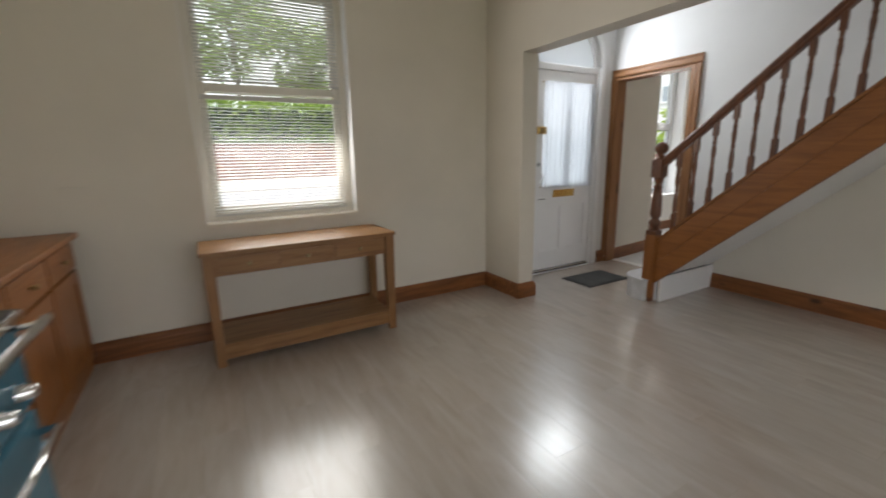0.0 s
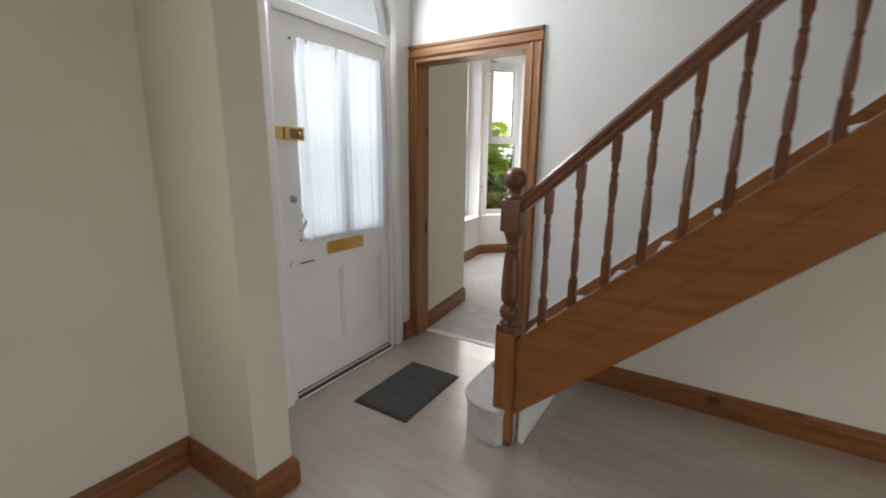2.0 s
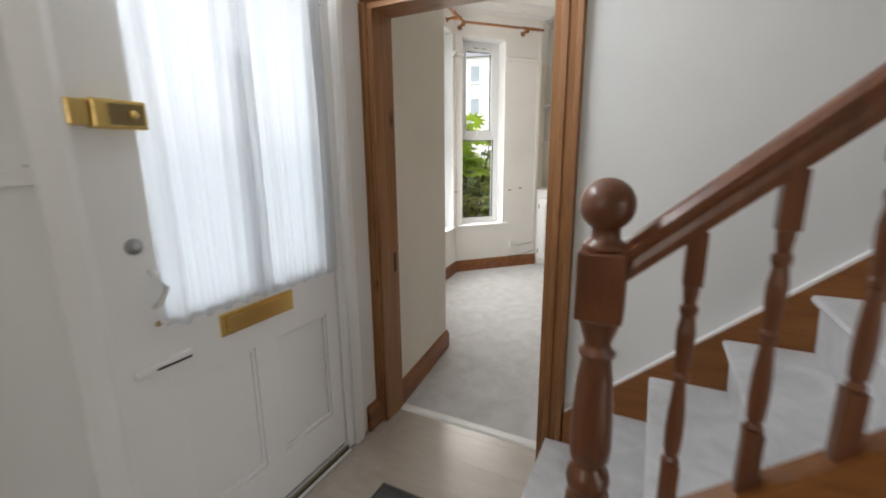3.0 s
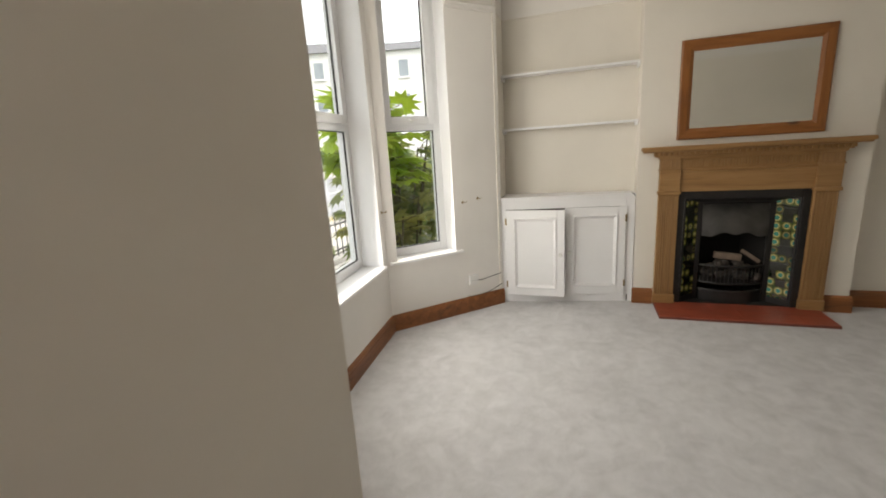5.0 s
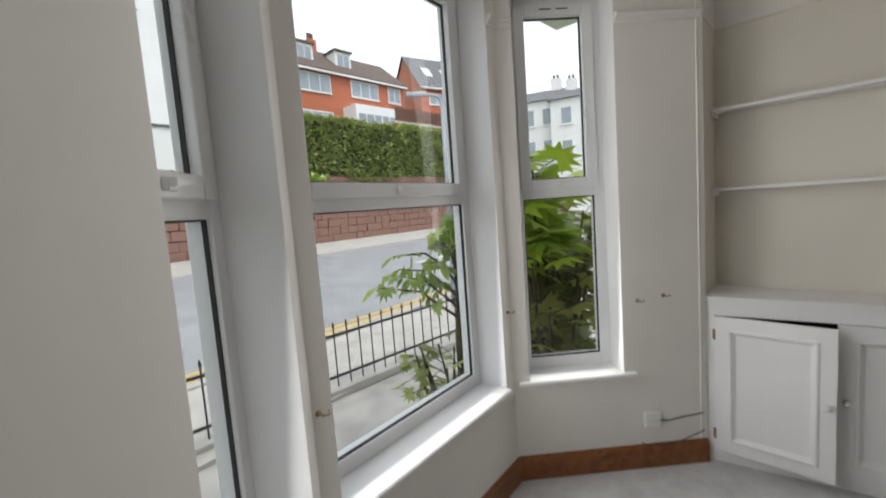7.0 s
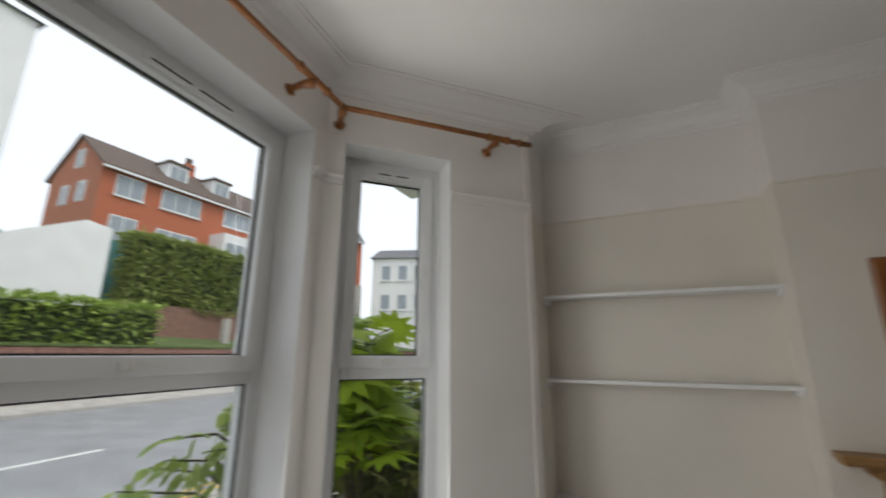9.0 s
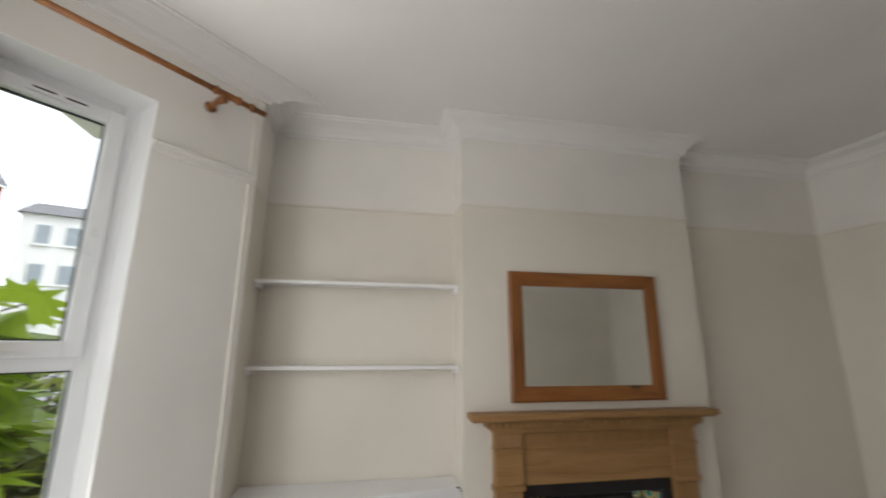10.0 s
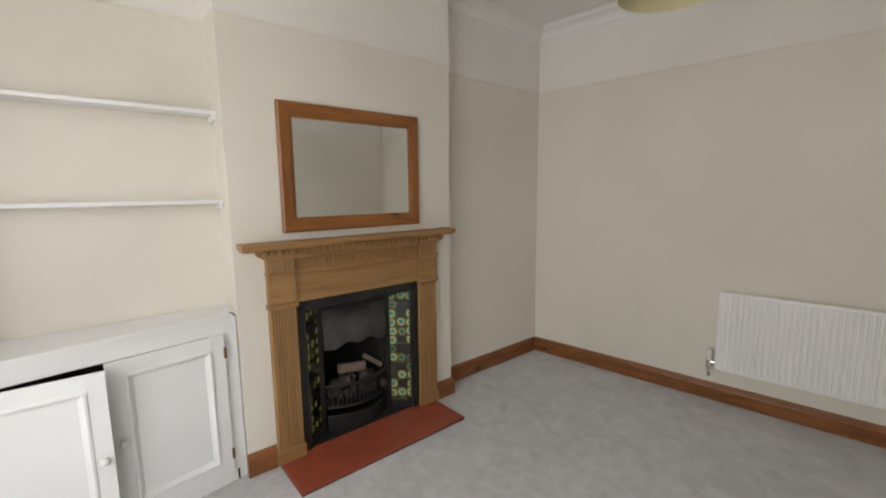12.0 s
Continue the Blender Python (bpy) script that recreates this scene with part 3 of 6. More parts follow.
# ---------------------------------------------------------------- floors
structure("floor_living", boxed((3.995, BYW - 0.15, -0.2), (AX + 0.3, 4.75, 0.0)), M_CARPET, "pale grey cut-pile carpet", "carpet floor")
floor_d = structure("floor_dining", boxed((LEFT - 0.1, BACK - 0.1, -0.2), (3.995, FY + 0.2, -0.003)), M_JOINT, "grey wood-look vinyl floor boards", "vinyl floor")
structure("threshold", prism(bmesh.new(), [(3.965, 0), (3.975, 0.008), (4.015, 0.008), (4.025, 0)], "y", DY0 + 0.024, DY1 - 0.024), M_PLASTIC, "pale threshold strip in the doorway", "threshold")

# ---------------------------------------------------------------- windows
def casement(name, m, w, h, transom, label, vents=True):
    """A plastic window in local x (along), y (outwards), z up from its sill: fixed light below, top-hung sash above."""
    win = thing(name, label, "window", m, kind="structure")
    d0, d1 = 0.165, 0.235
    fw, sw = 0.062, 0.060
    bm = boxed((0, d0, 0), (fw, d1, h), 0.006)
    box(bm, (w - fw, d0, 0), (w, d1, h), 0.006)
    box(bm, (fw, d0, h - fw), (w - fw, d1, h), 0.006)
    box(bm, (fw, d0, 0), (w - fw, d1, fw + 0.02), 0.006)
    box(bm, (fw, d0, transom - 0.03), (w - fw, d1, transom + 0.03), 0.006)
    frame_ob = part("window_frame", bm, M_UPVC, win, "white plastic window frame")
    x0, x1, z0, z1 = fw - 0.012, w - fw + 0.012, transom + 0.018, h - fw + 0.012
    bm = boxed((x0, d0 - 0.018, z0), (x0 + sw, d1 - 0.02, z1), 0.006)
    box(bm, (x1 - sw, d0 - 0.018, z0), (x1, d1 - 0.02, z1), 0.006)
    box(bm, (x0 + sw, d0 - 0.018, z0), (x1 - sw, d1 - 0.02, z0 + sw), 0.006)
    box(bm, (x0 + sw, d0 - 0.018, z1 - sw), (x1 - sw, d1 - 0.02, z1), 0.006)
    sash = part("sash", bm, M_UPVC, win, "top-hung opening sash")

    def pane(px0, px1, pz0, pz1, par):
        ob = part("pane", boxed((px0 - 0.01, 0.190, pz0 - 0.01), (px1 + 0.01, 0.194, pz1 + 0.01)), M_GLASS, par, "clear glass pane")
        ob.visible_shadow = False
        g = bmesh.new()
        for a, b in (((px0, 0.178, pz0), (px0 + 0.006, 0.19, pz1)), ((px1 - 0.006, 0.178, pz0), (px1, 0.19, pz1)), ((px0, 0.178, pz0), (px1, 0.19, pz0 + 0.006)), ((px0, 0.178, pz1 - 0.006), (px1, 0.19, pz1))):
            box(g, a, b)
        part("gasket", g, M_GASKET_GAP, par, "black glazing gasket")

    pane(x0 + sw, x1 - sw, z0 + sw, z1 - sw, sash)
    pane(fw, w - fw, fw + 0.02, transom - 0.03, win)
    hb = boxed((w / 2 - 0.018, d0 - 0.034, z0 + 0.014), (w / 2 + 0.018, d0 - 0.018, z0 + 0.044), 0.004)
    hl = 0.11 if w > 0.7 else 0.06
    prism(hb, [(w / 2 - 0.016, z0 + 0.022), (w / 2 + hl, z0 + 0.030), (w / 2 + hl, z0 + 0.036), (w / 2 - 0.016, z0 + 0.042)], "y", d0 - 0.050, d0 - 0.034, 0.002)
    part("handle", hb, M_PLASTIC, sash, "white window catch")
    if vents:
        vw = 0.36 if w > 0.7 else 0.2
        vx = w / 2 - vw / 2 + (0.06 if w > 0.7 else 0)
        vb = boxed((vx, d0 - 0.034, z1 - 0.046), (vx + vw, d0 - 0.018, z1 - 0.016), 0.004)
        vent = part("trickle_vent", vb, M_UPVC, sash, "white trickle vent")
        sl = bmesh.new()
        for k in range(2):
            a = vx + 0.02 + k * (vw / 2 - 0.005)
            box(sl, (a, d0 - 0.0355, z1 - 0.034), (a + vw / 2 - 0.035, d0 - 0.0335, z1 - 0.027))
        part("vent_slot", sl, M_GASKET_GAP, vent, "dark vent slots")
    return win


def sill(parent_name, m, w, label, over=0.045, depth=0.163):
    ob = structure(parent_name, prism(bmesh.new(), [(-0.03, -0.022), (-0.03, -0.006), (-0.024, 0.0), (depth, 0.0), (depth, -0.022)], "x", -over, w + over), M_GLOSSW, label, "window sill", m=m @ pose(0, 0, 0.02))
    return ob


TR = 1.612 - S0
mF = along(B1, B2, S0)
casement("window_1", mF @ pose(FS0, 0, 0), FS1 - FS0, S1 - S0, TR, "wide white plastic bay window with top-hung sash")
casement("window_2", along(B2, B3, S0) @ pose(RS0, 0, 0), RS1 - RS0, S1 - S0, TR, "narrow white plastic side window of the bay")
casement("window_3", along(B0, B1, S0) @ pose(LS0, 0, 0), LS1 - LS0, S1 - S0, TR, "narrow white plastic side window of the bay")
sill("window_sill_1", mF @ pose(FS0, 0, 0), FS1 - FS0, "white painted window board under the wide window", -0.001)
sill("window_sill_2", along(B2, B3, S0) @ pose(RS0, 0, 0), RS1 - RS0, "white painted window board under the side window", 0.06)
sill("window_sill_3", along(B0, B1, S0) @ pose(LS0, 0, 0), LS1 - LS0, "white painted window board under the side window", -0.001)
# white painted reveals are the wall's own edges, lined with thin boards


def reveal(name, m, w, h):
    bm = boxed((-0.001, 0.001, 0.02), (0.003, 0.17, h))
    box(bm, (w - 0.003, 0.001, 0.02), (w + 0.001, 0.17, h))
    box(bm, (0.003, 0.001, h - 0.003), (w - 0.003, 0.17, h + 0.001))
    structure(name, bm, M_GLOSSW, "white painted window reveal", "window reveal", m=m)


reveal("reveal_1", mF @ pose(FS0, 0, 0), FS1 - FS0, S1 - S0)
reveal("reveal_2", along(B2, B3, S0) @ pose(RS0, 0, 0), RS1 - RS0, S1 - S0)
reveal("reveal_3", along(B0, B1, S0) @ pose(LS0, 0, 0), LS1 - LS0, S1 - S0)


def sash_window():
    """Painted timber sash window of the dining room with two lights."""
    w, h = WX1 - WX0, WZ1 - WZ0
    win = thing("window_4", "cream painted timber sash window", "window", pose(WX0, FY, WZ0), kind="structure")
    bm = boxed((0, 0.10, 0), (0.06, 0.20, h), 0.004)
    box(bm, (w - 0.06, 0.10, 0), (w, 0.20, h), 0.004)
    box(bm, (0.06, 0.10, 0), (w - 0.06, 0.20, 0.05), 0.004)
    box(bm, (0.06, 0.10, h - 0.06), (w - 0.06, 0.20, h), 0.004)
    part("window_frame", bm, M_CREAMFRAME, win)
    mid = 1.74 - WZ0
    for nm, z0, z1, y in (("lower_sash", 0.05, mid + 0.03, 0.11), ("upper_sash", mid - 0.03, h - 0.06, 0.155)):
        b = boxed((0.06, y, z0), (0.105, y + 0.04, z1), 0.004)
        box(b, (w - 0.105, y, z0), (w - 0.06, y + 0.04, z1), 0.004)
        box(b, (0.105, y, z0), (w - 0.105, y + 0.04, z0 + 0.055), 0.004)
        box(b, (0.105, y, z1 - 0.055), (w - 0.105, y + 0.04, z1), 0.004)
        s = part(nm, b, M_CREAMFRAME, win)
        g = part("pane", boxed((0.10, y + 0.018, z0 + 0.05), (w - 0.10, y + 0.022, z1 - 0.05)), M_GLASS, s, "clear glass pane")
        g.visible_shadow = False
    lining = boxed((-0.001, 0.001, 0), (0.004, 0.1, h))
    box(lining, (w - 0.004, 0.001, 0), (w + 0.001, 0.1, h))
    part("lining", lining, M_GLOSSW, win, "white painted reveal")
    part("window_sill", prism(bmesh.new(), [(-0.02, -0.02), (-0.02, -0.004), (-0.014, 0.002), (0.1, 0.002), (0.1, -0.02)], "x", 0.002, w - 0.002), M_CREAMFRAME, win)
    return win


sash_window()


def venetian(name, z0, z1, label, tilt=0):
    """A venetian blind: head rail, slats, cords, bottom rail."""
    w = WX1 - WX0 - 0.13
    bl = thing(name, label, "blind", pose(WX0 + 0.065, FY + 0.075, 0), group="venetian blinds")
    part("head_rail", boxed((0, -0.012, z1 - 0.03), (w, 0.014, z1), 0.003), M_BLIND, bl)
    part("bottom_rail", boxed((0, -0.011, z0), (w, 0.011, z0 + 0.014), 0.003), M_BLIND, bl)
    me = finish(prism(bmesh.new(), [(-0.012, -0.0035), (0.0, 0.0005), (0.012, 0.0030), (0.012, 0.0036), (0.0, 0.0012), (-0.012, -0.0029)], "x", 0.002, w - 0.002), "slat", M_BLIND)
    n = int((z1 - z0 - 0.05) / 0.0215)
    for i in range(n):
        part("slat", me, None, bl, m=pose(0, 0, z0 + 0.028 + i * 0.0215, tilt, 0, 0))
    for x in (0.12, w / 2, w - 0.12):
        part("cord", tube(bmesh.new(), [(x, -0.013, z0), (x, -0.013, z1)], 0.0009, 5), M_BLIND, bl)


venetian("venetian_blind", WZ0 + 0.035, 1.69, "white slatted venetian blind let down over the lower sash")
venetian("venetian_blind", 1.775, WZ1 - 0.07, "white slatted venetian blind let down over the upper sash", -34)


# ---------------------------------------------------------------- front door
def front_door():
    fr = thing("door_frame", "white painted door frame with a round-headed fan light", "door frame", pose(0, FY, 0), kind="structure")
    # casing with a moulded edge: two legs and an arch
    prof = [(0.0, -0.016), (0.02, -0.026), (0.052, -0.022), (0.075, -0.010), (0.078, 0.0), (0.0, 0.0)]
    path = [(ECX + ER, 0.0)] + [(ECX + ER * math.cos(math.pi * i / 28), EZ + ER * math.sin(math.pi * i / 28)) for i in range(29)] + [(ECX - ER, 0.0)]
    bm = bmesh.new()
    rows = []
    for i, (x, z) in enumerate(path):
        if i in (0, len(path) - 1) or z <= EZ + 1e-6:
            d = (1, 0) if x > ECX else (-1, 0)
        else:
            d = ((x - ECX) / ER, (z - EZ) / ER)
        rows.append([bm.verts.new((x + d[0] * u, v, z + d[1] * u)) for u, v in prof])
    for a, b in zip(rows, rows[1:]):
        for j in range(len(prof)):
            bm.faces.new((a[j], b[j], b[(j + 1) % len(prof)], a[(j + 1) % len(prof)]))
    bm.faces.new(rows[0]), bm.faces.new(rows[-1][::-1])
    part("architrave", bm, M_GLOSSW, fr)
    bm = boxed((EX0 + 0.001, 0.0, 0), (2.735, 0.14, EZ))
    box(bm, (3.575, 0.0, 0), (EX1 - 0.001, 0.14, EZ))
    part("jamb", bm, M_GLOSSW, fr)
    part("transom", boxed((2.735, -0.004, 2.06), (3.575, 0.14, 2.125), 0.006), M_GLOSSW, fr)
    # fan light: curved inner ring and glass
    bm = bmesh.new()
    n = 24
    outer = [(ECX + (ER - 0.002) * math.cos(math.pi * i / n), EZ + (ER - 0.002) * math.sin(math.pi * i / n)) for i in range(n + 1)]
    inner = [(ECX + (ER - 0.05) * math.cos(math.pi * i / n), EZ + (ER - 0.05) * math.sin(math.pi * i / n)) for i in range(n + 1)]
    for i in range(n):
        prism(bm, [outer[i], outer[i + 1], inner[i + 1], inner[i]], "y", 0.02, 0.09)
    part("fan_light_frame", bm, M_GLOSSW, fr)
    g = part("pane", prism(bmesh.new(), [(ECX + (ER - 0.03) * math.cos(math.pi * i / n), EZ + (ER - 0.03) * math.sin(math.pi * i / n)) for i in range(n + 1)], "y", 0.05, 0.054), M_OBSCURE, fr, "half-round obscured glass")
    g.visible_shadow = False
    part("threshold_sill", boxed((2.735, -0.020, -0.002), (3.575, 0.14, 0.006), 0.002), M_GLOSSW, fr)
    # solid black strip in place of the shade in the gap under the door
    part("draught_gap_shade", boxed((2.74, -0.010, 0.006), (3.57, 0.0, 0.022)), M_GASKET_GAP, fr, "black strip for the shaded gap under the door")
    part("draught_strip", boxed((2.74, -0.011, 0.022), (3.57, -0.002, 0.028), 0.001), M_DULLBRASS, fr, "thin brass draught strip")
    # second black strip, shade of the same gap below the leaf
    part("door_gap_shade", boxed((2.737, 0.020, 0.022), (3.573, 0.060, 0.034)), M_GASKET_GAP, fr, "black filler for the shade below the door leaf")

    dr = thing("door_1", "white painted panelled front door with net-curtained glass, closed", "front door", pose(0, FY + 0.012, 0), kind="structure")
    x0, x1, y0, y1, z0, z1 = 2.738, 3.572, 0.0, 0.044, 0.036, 2.058
    gx0, gx1, gz0, gz1 = 2.855, 3.50, 0.93, 1.94
    bm = boxed((x0, y0, z0), (gx0, y1, z1), 0.002)
    box(bm, (gx1, y0, z0), (x1, y1, z1), 0.002)
    box(bm, (gx0, y0, gz1), (gx1, y1, z1))
    box(bm, (gx0, y0, 0.72), (gx1, y1, gz0))
    box(bm, (gx0, y0, z0), (gx1, y1, 0.23))
    box(bm, (3.135, y0, 0.23), (3.22, y1, 0.72))
    part("leaf", bm, M_GLOSSW, dr)
    for a, b in ((gx0, 3.135), (3.22, gx1)):
        p = boxed((a, 0.016, 0.23), (b, 0.03, 0.72))
        part("panel", p, M_GLOSSW, dr)
        t = bmesh.new()
        for q, r in (((a, 0.006, 0.23), (b, 0.018, 0.245)), ((a, 0.006, 0.705), (b, 0.018, 0.72)), ((a, 0.006, 0.245), (a + 0.014, 0.018, 0.705)), ((b - 0.014, 0.006, 0.245), (b, 0.018, 0.705))):
            box(t, q, r, 0.004)
        part("panel_moulding", t, M_GLOSSW, dr)
    part("glazing_bar", boxed((3.158, y0, gz0), (3.196, y1, gz1), 0.004), M_GLOSSW, dr)
    g = part("pane", boxed((gx0, 0.020, gz0), (gx1, 0.025, gz1)), M_OBSCURE, dr, "obscured glass pane")
    g.visible_shadow = False
    # door furniture
    lp = part("letter_plate", boxed((3.012, -0.010, 0.805), (3.318, 0.0, 0.882), 0.004), M_BRASS, dr, "polished brass letter plate")
    part("flap", boxed((3.030, -0.016, 0.818), (3.300, -0.010, 0.870), 0.003), M_BRASS, lp)
    lk = part("rim_lock", boxed((2.742, -0.040, 1.450), (2.865, 0.0, 1.520), 0.006), M_BRASS, dr, "brass rim lock")
    part("lock_face", boxed((2.775, -0.044, 1.460), (2.855, -0.039, 1.510), 0.003), M_DULLBRASS, lk)
    part("lock_knob", lathe(bmesh.new(), [(0.004, 0), (0.010, 0.004), (0.011, 0.014), (0.006, 0.018)], 12, pose(2.825, -0.044, 1.485, 90)), M_BRASS, lk, smooth=True)
    part("lock_keep", boxed((2.695, -0.036, 1.455), (2.738, 0.0, 1.515), 0.004), M_BRASS, dr)
    part("deadlock_knob", lathe(bmesh.new(), [(0.022, 0), (0.022, 0.006), (0.009, 0.010), (0.012, 0.022), (0.006, 0.028)], 14, pose(2.80, 0, 1.15, 90)), M_STEEL, dr, "dull metal deadlock knob", True)
    part("pull_handle", tube(bmesh.new(), [(2.83, 0.0, 1.075), (2.834, -0.022, 1.06), (2.85, -0.034, 1.025), (2.834, -0.022, 0.985), (2.83, 0.0, 0.97)], 0.008, 8), M_PLASTIC, dr, "white bow handle", True)
    bk = part("bolt_plate", boxed((2.748, -0.020, 0.79), (2.905, 0.0, 0.815), 0.004), M_GLOSSW, dr, "white painted draught bracket")
    part("bolt_slot", boxed((2.80, -0.022, 0.793), (2.90, -0.0195, 0.800)), M_GASKET_GAP, bk)
    for z in (0.35, 1.72):
        part("hinge", tube(bmesh.new(), [(3.576, -0.006, z - 0.045), (3.576, -0.006, z + 0.045)], 0.007, 8), M_GLOSSW, dr)
    # net curtain on rods
    nc = thing("net_curtain", "sheer white net curtain gathered over the door's glass", "net curtain", pose(0, FY - 0.012, 0))
    rng = random.Random(4)
    ph = [rng.uniform(0, 6.28) for _ in range(5)]
    for k, (a, b) in enumerate(((2.845, 3.185), (3.172, 3.545))):
        bm = bmesh.new()
        cols, rws = 70, 12
        grid = []
        for j in range(rws + 1):
            t = j / rws
            row = []
            for i in range(cols + 1):
                s = i / cols
                u = s * (11 if k else 10)
                amp = 0.008 + 0.005 * math.sin(u * 0.7 + ph[0])
                y = amp * math.sin(u * 2 * math.pi * 0.5 + ph[1 + k] + 0.5 * math.sin(t * 2.5 + s * 5)) + 0.003 * math.sin(u * 9.1 + ph[3] + t * 1.3) - 0.002
                zz = 0.905 + t * 1.05 + (0.006 * math.sin(u * 3) if j == 0 else 0)
                row.append(bm.verts.new((a + (b - a) * s + 0.006 * math.sin(t * 3 + s * 7), y - k * 0.006, zz)))
            grid.append(row)
        for j in range(rws):
            for i in range(cols):
                bm.faces.new((grid[j][i], grid[j][i + 1], grid[j + 1][i + 1], grid[j + 1][i]))
        part("drape", bm, M_NET, nc, smooth=True)
    part("rod", tube(bmesh.new(), [(2.825, 0.004, 0.925), (3.555, 0.004, 0.925)], 0.004, 8), M_PLASTIC, nc)
    part("rod", tube(bmesh.new(), [(2.825, 0.004, 1.945), (3.555, 0.004, 1.945)], 0.004, 8), M_PLASTIC, nc)
    for z in (0.925, 1.945):
        for x in (2.825, 3.555):
            part("rod_hook", lathe(bmesh.new(), [(0.008, 0), (0.008, 0.004), (0.003, 0.006), (0.003, 0.014)], 8, pose(x, 0.011, z, 90)), M_DULLBRASS, nc)


front_door()


# ---------------------------------------------------------------- doorway to the living room
def doorway():
    d = thing("doorway_casing", "stripped pine door lining and moulded architrave", "door casing", kind="structure")
    x = PX0
    prof = [(0, 0), (0.012, 0.018), (0.03, 0.020), (0.036, 0.014), (0.06, 0.014), (0.066, 0.026), (0.082, 0.028), (0.088, 0.0)]
    bm = prism(bmesh.new(), [(x - v, DY0 - u) for u, v in prof], "z", 0, DZ)
    part("architrave_leg", bm, ARCHW["z"], d)
    bm = prism(bmesh.new(), [(x - v, DY1 + u * 0.38) for u, v in prof], "z", 0, DZ)
    part("architrave_leg", bm, ARCHW["z"], d)
    bm = prism(bmesh.new(), [(x - v, DZ + u) for u, v in prof], "y", DY0 - 0.088, DY1 + 0.034)
    part("architrave_head", bm, ARCHW["y"], d)
    t = 0.022
    part("lining", boxed((x + 0.001, DY0, 0), (PX1 + 0.004, DY0 + t, DZ - t)), ARCHW["z"], d)
    part("lining", boxed((x + 0.001, DY1 - t, 0), (PX1 + 0.004, DY1, DZ - t)), ARCHW["z"], d)
    part("lining_head", boxed((x + 0.001, DY0, DZ - t), (PX1 + 0.004, DY1, DZ)), ARCHW["y"], d)
    part("strike_plate", boxed((3.950, DY1 - t - 0.002, 0.80), (3.970, DY1 - t + 0.001, 0.90)), M_GASKET_GAP, d, "dark latch plate")
    for z in (0.28, 1.72):
        part("hinge", boxed((3.905, DY0 + t - 0.001, z - 0.04), (3.935, DY0 + t + 0.002, z + 0.04)), M_DULLBRASS, d, "dark hinge leaf")
    prof2 = [(0, 0), (0.012, 0.018), (0.06, 0.014), (0.082, 0.024), (0.088, 0.0)]
    part("architrave_leg", prism(bmesh.new(), [(PX1 + 0.005 + v, DY0 - u) for u, v in prof2], "z", 0, DZ), ARCHW["z"], d)
    part("architrave_head", prism(bmesh.new(), [(PX1 + 0.005 + v, DZ + u) for u, v in prof2], "y", DY0 - 0.088, DY1 + 0.03), ARCHW["y"], d)


doorway()


